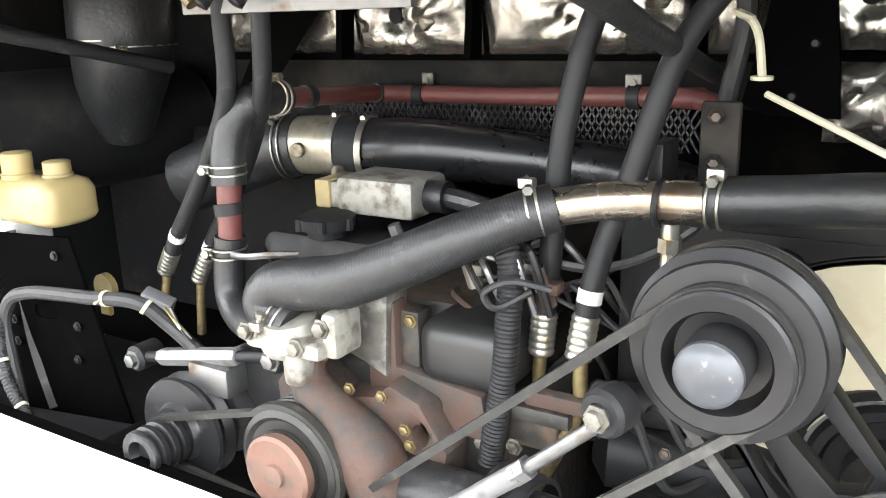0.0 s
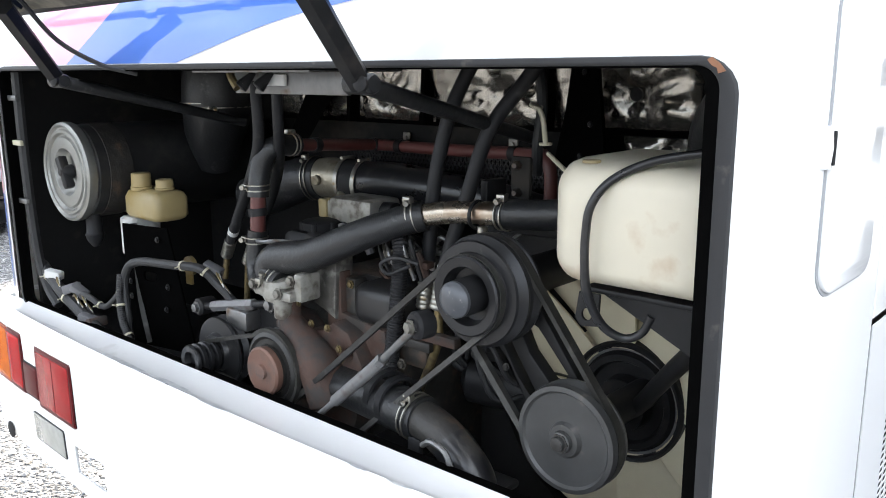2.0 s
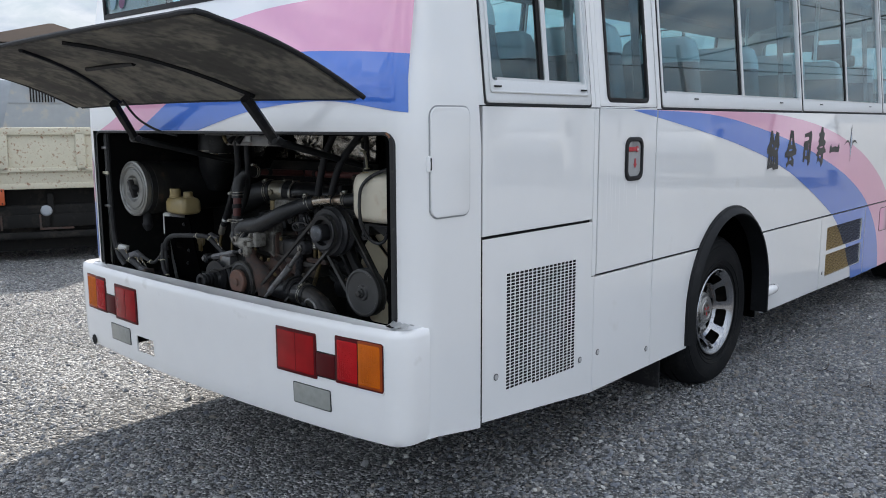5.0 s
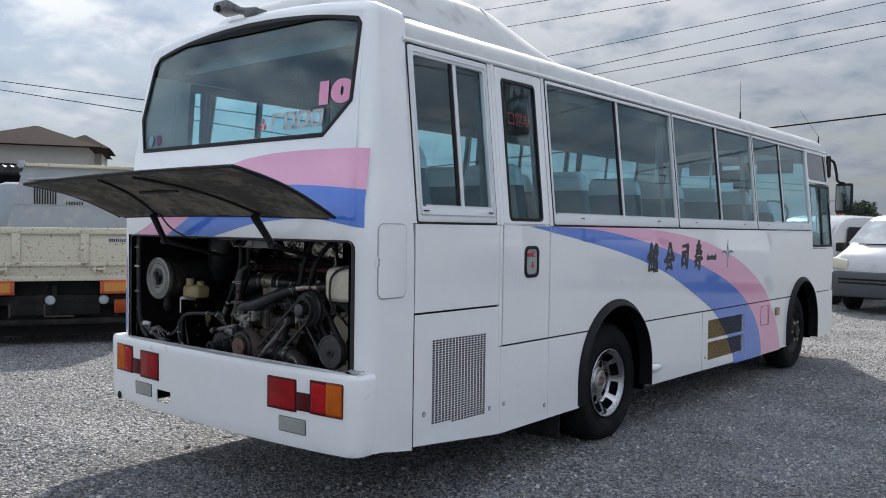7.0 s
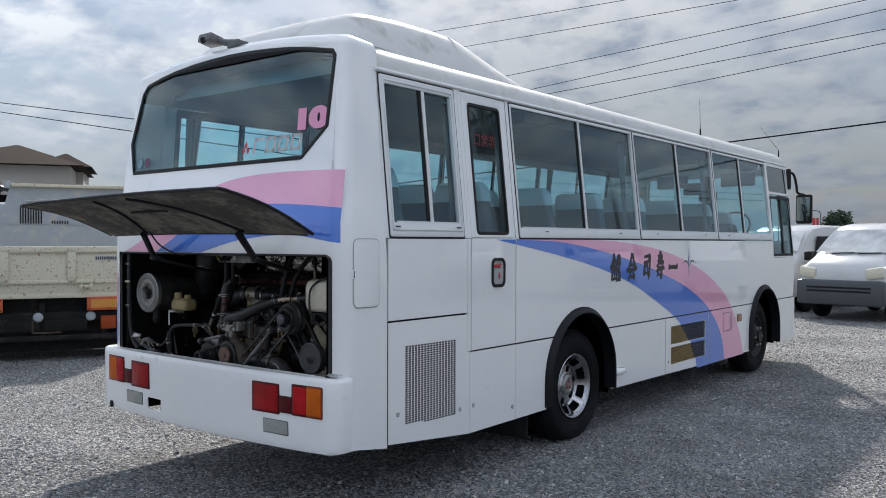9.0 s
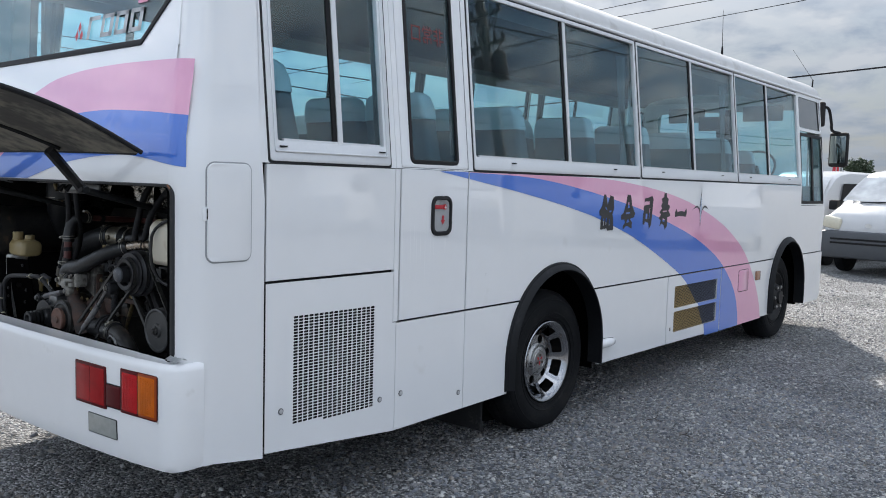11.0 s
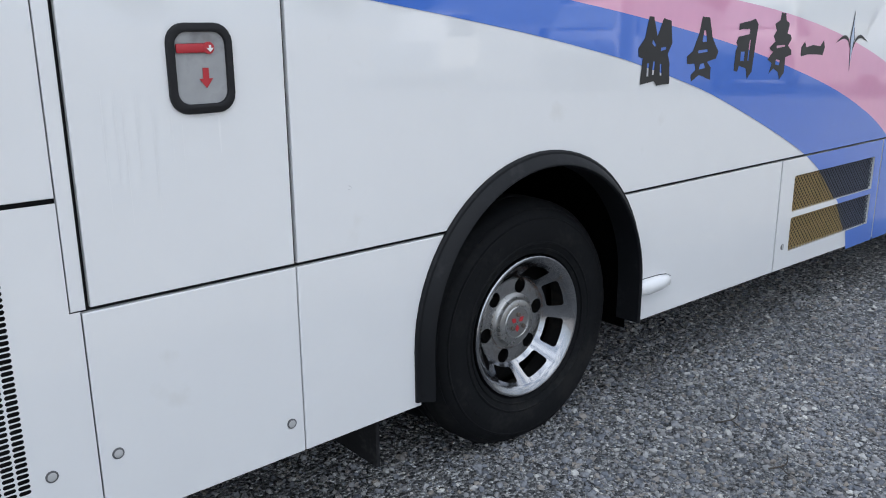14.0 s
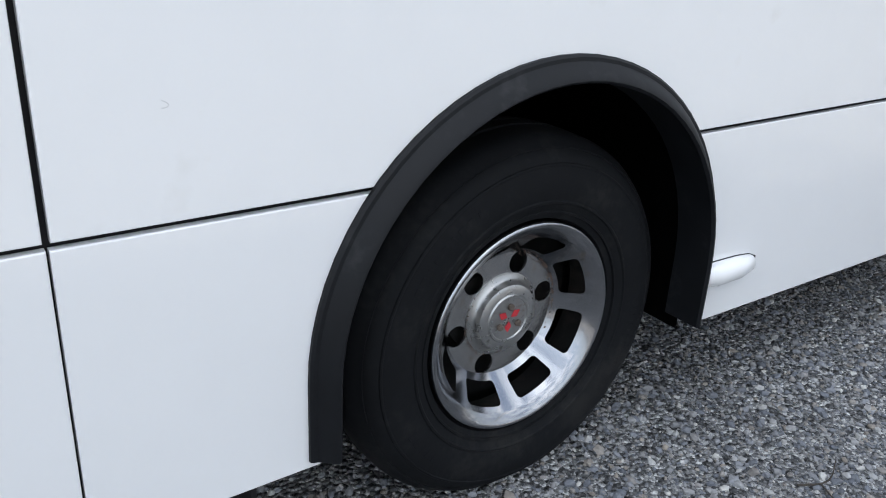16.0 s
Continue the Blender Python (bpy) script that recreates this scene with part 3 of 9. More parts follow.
part("roof_housing", hump, ROOF_PAINT, bus, "white moulded roof air-conditioner housing", angle=35)
bm = B()
half = [(0.82, 2.69), (0.765, 2.795), (0.71, 2.888), (0.665, 2.926), (0.605, 2.942), (0.365, 2.953), (0.0, 2.958)]
tube(bm, [(-1.11 - u, 1.44, z) for u, z in half] + [(-1.11 + u, 1.44, z) for u, z in half[-2::-1]], 0.006, 6, 2)
part("roof_housing_joint", bm, ROOF_PAINT, bus)

# window band: aluminium sashes, rubber, glass
CORNER_FILM = material("dark_pane_film", (0.045, 0.05, 0.055), 0.12, vary=0.08, grain=20, coat=0.6)
# shaded copy of the aluminium: far-side dimness put into the left frames
SHADED_FRAME = material("shaded_window_frame", (0.06, 0.065, 0.07), 0.6, vary=0.1)
SASHES = ((0.372, 1.052, 0.74), (1.675, 3.53, 2.61), (3.56, 5.355, 4.46), (5.385, 7.10, 6.18))
DOOR_PANE = rr(1.205, 1.575, 1.545, 2.40, 0.02)
DRIVER = ((7.20, 1.37, 7.58, 2.06), (7.60, 1.37, 7.95, 2.06))
SASHES_LEFT = ((0.45, 1.72, 1.05),) + ((1.88, 3.53, 2.70), SASHES[2], (5.385, 7.10, 6.31))
for side in (right, left):
    sashes = SASHES if side is right else SASHES_LEFT
    holes = [rr(a - 0.006, SILL + 0.004, b + 0.006, 2.472, 0.02) for a, b, m in sashes]
    if side is right:
        holes.append(rr(7.175, 1.36, 7.955, 2.10, 0.02))
        holes.append(rr(7.175, 2.13, 7.945, 2.44, 0.03))
    else:
        holes.append(rr(7.78, 1.36, 7.95, 2.40, 0.02))
    if side is right:
        holes.append(rr(1.128, SILL + 0.004, 1.632, 2.478, 0.01))
    outline = [(0.332, SILL), (7.165, SILL), (7.165, 1.34), (7.985, 1.34), (7.965, EAVE), (0.36, EAVE)]
    frame_panel = part("window_band", plate(outline, holes, 0.03, side), PAINT, bus)
    for a, b, m in sashes:
        z0, z1 = SILL + 0.008, 2.466
        wide = 0.040 if a < 1 else 0.016
        low = 0.080 if a < 1 else 0.066
        rim = part("window_frame", plate(rr(a, z0, b, z1, 0.016), [rr(a + wide, z0 + low, b - wide, z1 - (0.05 if a < 1 else 0.022), 0.012)], 0.03, lambda u, v, w: side(u, v, w + 0.007), 0.002), ALU_WHITE if side is right else SHADED_FRAME, bus, "aluminium sliding-window frame, bright on the right, darkened on the left")
        if a < 1:
            part("frame_rib", plate(rr(a + 0.02, z0 + 0.035, b - 0.02, z1 - 0.025, 0.012), [rr(a + 0.028, z0 + 0.043, b - 0.028, z1 - 0.033, 0.01)], 0.014, lambda u, v, w: side(u, v, w + 0.013), 0.002), ALU, rim)
        part("rubber_seal", plate(rr(a - 0.008, z0 - 0.008, b + 0.008, z1 + 0.008, 0.012), [rr(a, z0, b, z1, 0.008)], 0.03, lambda u, v, w: side(u, v, w + 0.003)), RUBBER, rim)
        for k, (p, q, deep) in enumerate(((a + wide, m - 0.004, -0.004), (m - 0.02, b - wide, -0.016))):
            pane = part("window_pane", plate(rr(p, z0 + low, q, z1 - 0.022, 0.008), (), 0.004, lambda u, v, w: side(u, v, w + deep)), CLEAR_GLASS if side is left else DARK_GLASS, rim, "tinted sliding glass pane")
            pane.visible_shadow = False
            bar = 0.018
            # left bars are darkened the same way
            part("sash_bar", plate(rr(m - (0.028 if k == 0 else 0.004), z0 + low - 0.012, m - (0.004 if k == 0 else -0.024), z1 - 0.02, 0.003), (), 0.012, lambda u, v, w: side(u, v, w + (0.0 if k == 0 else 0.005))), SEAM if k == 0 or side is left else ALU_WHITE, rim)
        part("sash_rail", plate(rr(a + wide + 0.03, z0 + low - 0.012, b - wide - 0.02, z0 + low + 0.010, 0.004), (), 0.010, lambda u, v, w: side(u, v, w + 0.004)), ALU, rim)
        for y in ((a + m) / 2 - 0.12, (m + b) / 2 + 0.1):
            bm = B()
            p = side(y, z0 + low - 0.022, 0.010)
            box(bm, p - Vector((0.004, 0.018, 0.003)), p + Vector((0.004, 0.018, 0.003)))
            part("drain_slot", bm, SEAM, rim)
    for a, z0, b, z1 in DRIVER if side is right else ((7.79, 1.37, 7.94, 2.39),):
        pane = part("driver_pane", plate(rr(a, z0, b, z1, 0.015), (), 0.004, lambda u, v, w: side(u, v, w - 0.012)), CLEAR_GLASS if side is left else DARK_GLASS, bus, "driver's sliding window pane")
        pane.visible_shadow = False
        part("pane_frame", plate(rr(a - 0.018, z0 - 0.018, b + 0.018, z1 + 0.018, 0.018), [rr(a + 0.012, z0 + 0.012, b - 0.012, z1 - 0.012, 0.010)], 0.016, lambda u, v, w: side(u, v, w + 0.001)), RUBBER, pane, "black rubber frame")
    if side is right:
        pane = part("driver_pane", plate(rr(7.18, 2.135, 7.94, 2.435, 0.02), (), 0.004, lambda u, v, w: side(u, v, w - 0.008)), CORNER_FILM, bus, "dark film-covered corner pane")

# emergency door in the right flank: its upper half with the pane
door = part("emergency_door", plate(rr(1.133, SILL + 0.006, 1.627, 2.472, 0.012), [grown(DOOR_PANE, 0.012)], 0.022, right, 0.0025), PAINT, bus, "white emergency door with a tall pane")
pane = part("door_pane", plate(DOOR_PANE, (), 0.004, lambda u, v, w: right(u, v, w - 0.008)), DARK_GLASS, door)
pane.visible_shadow = False
part("rubber_seal", plate(grown(DOOR_PANE, 0.009), [grown(DOOR_PANE, -0.008)], 0.014, lambda u, v, w: right(u, v, w + 0.003), 0.002), RUBBER, door)
part("door_post", plate([(1.094, SILL), (1.126, SILL), (1.126, 2.478), (1.094, 2.478)], (), 0.02, lambda u, v, w: right(u, v, w + 0.003)), PAINT, door)
part("door_gap", plate([(1.1265, SILL), (1.1325, SILL), (1.1325, 2.478), (1.1265, 2.478)], (), 0.02, lambda u, v, w: right(u, v, w - 0.003)), SEAM, door)
part("door_gap", plate([(1.6275, SILL), (1.6325, SILL), (1.6325, 2.478), (1.6275, 2.478)], (), 0.02, lambda u, v, w: right(u, v, w - 0.003)), SEAM, door)
# white plate greyed: the recess's own shade is put into the colour
HANDLE_GREY = material("shaded_handle_recess", (0.34, 0.345, 0.35), 0.45, vary=0.14, grain=20, stain=(0.22, 0.22, 0.22), stain_at=0.6, stain_scale=12)
# faint drip stains below the bezel
DRIP = material("drip_stain", (0.745, 0.748, 0.750), 0.3, vary=0.06, grain=60)
for y, z0, z1, wide in ((1.20, 1.02, 1.29, 0.0016), (1.226, 1.09, 1.28, 0.0022), (1.243, 0.985, 1.27, 0.0014), (1.272, 1.10, 1.27, 0.0026), (1.305, 0.95, 1.25, 0.0018), (1.345, 1.12, 1.225, 0.0020), (1.368, 1.075, 1.215, 0.0016), (1.455, 1.13, 1.215, 0.0030)):
    bm = B()
    pts = [(0.3, 0.0), (1.0, 0.25), (0.7, 0.6), (0.15, 1.0)]
    for (f, a), (g, b) in zip(pts, pts[1:]):
        za, zb = z1 + (z0 - z1) * a, z1 + (z0 - z1) * b
        bm.faces.new([bm.verts.new(right(y + d, z, 0.0006)) for d, z in ((-wide * f, za), (wide * f, za), (wide * g, zb), (-wide * g, zb))])
    part("drip_stain", bm, DRIP, door)
handle_rim = part("handle_bezel", plate(rr(1.345, 1.222, 1.497, 1.415, 0.042), [rr(1.364, 1.243, 1.480, 1.396, 0.028)], 0.022, lambda u, v, w: right(u, v, w + 0.010), 0.005), RUBBER, door, "black rubber bezel of the door handle")
bm = B()
box(bm, (-0.001, 1.36, 1.24), (0.0012, 1.484, 1.40))
part("handle_plate", bm, HANDLE_GREY, handle_rim, "white plate behind the handle, greyed for the recess's shade")
bm = B()
box(bm, (0.0035, 1.366, 1.352), (0.0075, 1.44, 1.372), 0.003)
lathe(bm, (0.003, 1.44, 1.362), (1, 0, 0), [(0.013, 0), (0.013, 0.005)], 14)
part("handle_lever", bm, RED, handle_rim, "red emergency lever")
part("arrow", plate([(1.424, 1.320), (1.424, 1.297), (1.415, 1.297), (1.431, 1.276), (1.447, 1.297), (1.438, 1.297), (1.438, 1.320)], (), 0.001, lambda u, v, w: right(u, v, w + 0.0035)), RED, handle_rim, "red downward arrow")
part("arrow", plate([(1.440, 1.368), (1.440, 1.362), (1.434, 1.362), (1.4425, 1.353), (1.451, 1.362), (1.445, 1.362), (1.445, 1.368)], (), 0.001, lambda u, v, w: right(u, v, w + 0.0095)), PAINT, handle_rim)

# fuel flap
flap = rr(0.088, 1.167, 0.280, 1.531, 0.03)


def on_corner(u, v, w):
    """On the flank where it rounds into the tail."""
    y = u
    r = RC
    if y < bend(v) + r:
        dy = bend(v) + r - y
        return Vector((-lean(v) - r + math.sqrt(max(0.0, r * r - dy * dy)) + w, y, v))
    return Vector((w - lean(v), y, v))


part("fuel_flap", plate(flap, (), 0.01, lambda u, v, w: on_corner(u, v, w + 0.006), 0.002), PAINT, bus, "white fuel-filler flap")
part("flap_gap", plate(grown(flap, 0.005), (), 0.01, lambda u, v, w: on_corner(u, v, w + 0.0015)), TRIM, bus)
bm = B()
lathe(bm, (-0.012, 0.086, 1.345), (0, 0, 1), [(0.001, -0.028), (0.014, -0.024), (0.016, 0), (0.014, 0.024), (0.001, 0.028)], 14)
part("flap_latch", bm, PAINT, bus)
part("flap_slot", plate(rr(0.0832, 1.325, 0.0875, 1.365, 0.0018), (), 0.004, lambda u, v, w: on_corner(u, v, w + 0.0085)), SEAM, bus, "dark finger slot of the flap")

EDGE_RING = material("dark_fastener_ring", (0.10, 0.10, 0.105), 0.5, vary=0.2, grain=80)
FASTENER_CAP = material("grey_fastener_cap", (0.42, 0.42, 0.42), 0.45, vary=0.15, grain=70)
# round fasteners low on the flank, side marker lamp, small hatch, repeater
for y, z in ((0.437, 0.545), (1.012, 0.486), (1.153, 0.49), (1.593, 0.414), (4.135, 0.43), (5.0, 0.42)):
    bm = B()
    lathe(bm, (0, y, z), (1, 0, 0), [(0.0135, -0.002), (0.0135, 0.002), (0.009, 0.003), (0.009, 0.0015), (0.001, 0.0015)], 16)
    fastener = part("fastener", bm, EDGE_RING, bus, "grey round panel fastener")
    bm = B()
    lathe(bm, (0.0012, y, z), (1, 0, 0), [(0.0098, 0), (0.0098, 0.0025), (0.007, 0.0035), (0.001, 0.0035)], 14)
    part("fastener_cap", bm, FASTENER_CAP, fastener, "grey cap")
bm = B()
sections = []
for y, w, h in ((3.044, 0.004, 0.014), (3.054, 0.028, 0.026), (3.095, 0.040, 0.030), (3.18, 0.040, 0.028), (3.235, 0.028, 0.022), (3.260, 0.004, 0.010)):
    sections.append([Vector((-0.002 + w * max(0, math.cos(radians(a))) ** 0.6, y, 0.464 + h * math.sin(radians(a)))) for a in range(-90, 91, 15)])
loft(bm, sections, False, False)
pod = part("side_lamp_cover", bm, PAINT, bus, "white pod on the flank behind the rear wheel", angle=50)
part("pod_gasket", plate([(y, 0.464 - h) for y, h in ((3.038, 0.012), (3.050, 0.027), (3.095, 0.0325), (3.18, 0.0305), (3.235, 0.0245), (3.264, 0.011))] + [(y, 0.464 + h) for y, h in ((3.264, 0.011), (3.235, 0.0235), (3.18, 0.0295), (3.095, 0.0315), (3.050, 0.027), (3.038, 0.012))], (), 0.003, lambda u, v, w: right(u, v, w + 0.0022)), SEAM, pod, "black gasket round the pod")
part("small_hatch", plate(rr(5.505, 0.595, 5.745, 0.780, 0.02), (), 0.004, lambda u, v, w: right(u, v, w + 0.0045), 0.001), PINK, bus, "small pink hatch")
part("small_hatch_gap", plate(grown(rr(5.505, 0.595, 5.745, 0.780, 0.02), 0.005), (), 0.003, lambda u, v, w: right(u, v, w + 0.003)), SEAM, bus)
bm = B()
box(bm, (0.0, 5.925, 0.665), (0.018, 6.025, 0.748), 0.006)
part("side_repeater", bm, material("faded_amber_lens", (0.30, 0.15, 0.09), 0.25, vary=0.2, grain=60, coat=0.3), bus, "faded amber side repeater")

# swooshes on the flank
LOWER = line2([(1.40, 1.533), (1.62, 1.503), (2.07, 1.440), (2.48, 1.375), (2.764, 1.322), (2.94, 1.286), (3.343, 1.182), (3.576, 1.106), (3.835, 1.011), (4.126, 0.895), (4.305, 0.812), (4.462, 0.715), (4.620, 0.590), (4.725, 0.475), (4.775, 0.388), (4.80, 0.30)])
MIDDLE = line2([(1.50, 1.536), (2.10, 1.524), (2.473, 1.495), (2.752, 1.461), (2.998, 1.426), (3.274, 1.382), (3.539, 1.336), (3.785, 1.286), (4.058, 1.222), (4.363, 1.145), (4.636, 1.062), (4.944, 0.943), (5.166, 0.820), (5.375, 0.655), (5.480, 0.510), (5.525, 0.380), (5.535, 0.30)])
UPPER = line2([(2.05, 1.537), (2.60, 1.535), (3.10, 1.525), (3.516, 1.495), (3.753, 1.472), (4.016, 1.438), (4.309, 1.389), (4.637, 1.318), (5.016, 1.212), (5.369, 1.072), (5.625, 0.930), (5.82, 0.76), (5.99, 0.56), (6.08, 0.40), (6.11, 0.30)])


def vent_free(name, mat, a, b):
    """Below the joint the bands leave the vents, the joints and the front wheel arch open."""
    for y0, y1, z0, z1 in ((4.07, 4.19, 0.30, LINE - G), (4.19, 5.02, 0.747, LINE - G), (4.19, 5.02, 0.555, 0.582), (4.19, 5.02, 0.30, 0.399), (5.02, 5.10 - G, 0.30, LINE - G), (5.10 + G, 6.22, 0.30, LINE - G)):
        bm = B()
        ribbon(bm, a, b, right)
        for at, way in (((0, y0, 0), (0, 1, 0)), ((0, y1, 0), (0, -1, 0)), ((0, 0, z0), (0, 0, 1)), ((0, 0, z1), (0, 0, -1))):
            cut(bm, at, way)
        if len(bm.faces):
            part(name, bm, mat, bus)
    for y0, y1 in ((1.4, 1.632 - G), (1.632 + G, 6.3)):
        bm = B()
        ribbon(bm, a, b, right)
        for at, way in (((0, y0, 0), (0, 1, 0)), ((0, y1, 0), (0, -1, 0)), ((0, 0, LINE + G), (0, 0, 1)), ((0, 0, SILL - 0.005), (0, 0, -1))):
            cut(bm, at, way)
        if len(bm.faces):
            part(name, bm, mat, bus)


vent_free("blue_band", BLUE, MIDDLE, LOWER)
vent_free("pink_band", PINK, UPPER, MIDDLE)

# swooshes on the tail
T_LOW = line2([(-2.02, 1.30), (-1.80, 1.37), (-1.45, 1.42), (-1.194, 1.475), (-0.835, 1.545), (-0.42, 1.572), (-0.10, 1.535), (-0.02, 1.525)], 30)
T_MID = line2([(-2.0, 1.30), (-1.80, 1.42), (-1.60, 1.515), (-1.30, 1.645), (-0.95, 1.725), (-0.62, 1.748), (-0.30, 1.735), (-0.02, 1.712)], 30)
T_TOP = line2([(-2.12, 1.45), (-1.90, 1.53), (-1.55, 1.70), (-1.121, 1.867), (-0.85, 1.912), (-0.55, 1.925), (-0.25, 1.922), (-0.02, 1.915)], 30)
for name, mat, a, b in (("blue_band", BLUE, T_MID, T_LOW), ("pink_band", PINK, T_TOP, T_MID)):
    bm = B()
    ribbon(bm, [(u, v - 0.016) for u, v in a], [(u, v - 0.016) for u, v in b], rear)
    bmesh.ops.subdivide_edges(bm, edges=bm.edges[:], cuts=2)
    cut(bm, (0, 0, 1.452), (0, 0, 1))
    cut(bm, (-0.040, 0, 0), (-1, 0, 0))
    for at, way in (((0, 0, 1.62), (0, 0, 1)), ((-RC, 0, 0), (1, 0, 0)), ((-RC + 0.02, 0, 0), (1, 0, 0)), ((-RC + 0.04, 0, 0), (1, 0, 0)), ((-RC + 0.06, 0, 0), (1, 0, 0))):
        bmesh.ops.bisect_plane(bm, geom=list(bm.verts) + list(bm.edges) + list(bm.faces), plane_co=at, plane_no=way)
    for v in bm.verts:
        if v.co.x > -RC:
            dx = v.co.x + RC
            v.co.y = bend(v.co.z) + RC - math.sqrt(RC * RC - dx * dx) - 0.0018
        else:
            v.co.y = bend(v.co.z) - 0.0018
    part(name, bm, mat, bus)

# the bands run on down the left corner of the tail
for name, mat, low, high in (("pink_band", PINK, (1.10, 1.13), (1.30, 1.34)), ("blue_band", BLUE, (0.83, 0.83), (1.098, 1.128))):
    bm = B()
    rows = []
    for k in range(7):
        a = radians(8 + 62 * k / 6)
        x, y = -WIDE + RC - RC * math.sin(a), RC - RC * math.cos(a)
        f = k / 6
        rows.append([Vector((x - 0.0018 * math.sin(a), y - 0.0018 * math.cos(a), z)) for z in [low[0] + (low[1] - low[0]) * f, high[0] + (high[1] - high[0]) * f]])
    loft(bm, rows, False, False)
    part(name, bm, mat, bus)

# engine hatch surround: black rubber-edged frame of the opening
EDGE_GREY = material("worn_grey_black_edging", (0.013, 0.013, 0.0145), 0.6, vary=0.3, grain=50, bump=0.1, stain=(0.10, 0.085, 0.075), stain_at=0.66, stain_scale=16)
FRAME_OUT = rr(-2.118, 0.788, -0.080, 1.450, 0.044)
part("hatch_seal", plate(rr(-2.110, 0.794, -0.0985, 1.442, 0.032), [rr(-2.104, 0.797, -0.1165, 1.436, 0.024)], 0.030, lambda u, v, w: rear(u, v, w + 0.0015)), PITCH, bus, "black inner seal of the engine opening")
part("hatch_frame", plate(FRAME_OUT, [rr(-2.106, 0.796, -0.1005, 1.438, 0.028)], 0.030, lambda u, v, w: rear(u, v, w + 0.004), 0.004), EDGE_GREY, bus, "scuffed grey-black edge of the engine opening")
part("corner_rust", plate([(-0.133 + r * math.cos(radians(q)), 1.405 + r * math.sin(radians(q))) for r, q in ((0.049, 34), (0.049, 48), (0.049, 62), (0.044, 66), (0.041, 55), (0.043, 46), (0.040, 38))], (), 0.0012, lambda u, v, w: rear(u, v, w + 0.0052)), RUST_SPOT, bus)

# bumper: a profile carried round the tail
def bumper_line(inset):
    out = []
    r = 0.085
    for k in range(7):
        a = radians(90 * k / 6)
        out.append((0.004 - inset - r + r * math.cos(a), -r * math.sin(a) + 0.02, 0))
    out = [(0.004 - inset, 0.075)] + [(x, y) for x, y, _ in out]
    for k in range(1, 14):
        x = -0.081 - (WIDE - 0.144) * k / 14
        bow = 1 - ((x + WIDE / 2) / (WIDE / 2 - 0.06)) ** 2
        out.append((x - 0 * inset, -0.065 + inset * 0 - 0.045 * max(bow, 0) ** 0.8))
    for k in range(7):
        a = radians(90 - 90 * k / 6)
        out.append((-WIDE - 0.022 + inset + r - r * math.cos(a), 0.02 - r * math.sin(a)))
    out.append((-WIDE - 0.022 + inset, 0.115))
    return out


PROFILE = ((0.050, 0.790), (0.020, 0.803), (0.006, 0.795), (0.0, 0.775), (0.002, 0.70), (0.003, 0.60), (0.006, 0.50), (0.010, 0.43), (0.016, 0.406), (0.030, 0.400))
bm = B()
rings = []
for d, z in PROFILE:
    ring = []
    for x, y in bumper_line(0.0):
        c = Vector((-WIDE / 2, 0.9, 0))
        way = (c - Vector((x, y, 0)))
        way = Vector((math.copysign(min(1, max(0, abs(x + WIDE / 2) - 0.95) / 0.15), way.x), 1.0 if abs(x + WIDE / 2) < 1.10 else 0.2, 0)).normalized()
        droop = 0.012 * (1 - ((x + WIDE / 2) / 1.12) ** 2)
        ring.append(Vector((x, y, z - droop * (z < 0.5))) + way * d)
    rings.append(ring)
top = [Vector((min(max(p.x, -WIDE + 0.03), -0.03), max(p.y, 0.0) if abs(p.x + WIDE / 2) > 1.05 else 0.004, 0.80)) for p in rings[0]]
loft(bm, [top] + rings, False, False)
# empty square lamp hole
for at, way in (((-1.655, 0, 0), (1, 0, 0)), ((-1.50, 0, 0), (1, 0, 0)), ((0, 0, 0.455), (0, 0, 1)), ((0, 0, 0.53), (0, 0, 1))):
    bmesh.ops.bisect_plane(bm, geom=list(bm.verts) + list(bm.edges) + list(bm.faces), plane_co=at, plane_no=way)
gone = [f for f in bm.faces if -1.655 < f.calc_center_median().x < -1.50 and 0.455 < f.calc_center_median().z < 0.53]
bmesh.ops.delete(bm, geom=gone, context="FACES")
bmesh.ops.solidify(bm, geom=bm.faces[:], thickness=0.006)
bumper = part("bumper", bm, PAINT_OLD, bus, "white steel rear bumper, chipped along its top edge", angle=50)


def tail_y(x):
    bow = 1 - ((x + WIDE / 2) / (WIDE / 2 - 0.06)) ** 2
    return -0.065 - 0.045 * max(bow, 0) ** 0.8


def on_bumper(u, v, w):
    d = 0.002 + max(0, 0.60 - v) * 0.035
    return Vector((u, tail_y(u) + d - w, v - 0.008))


def mirrored(u):
    return -2.232 - u


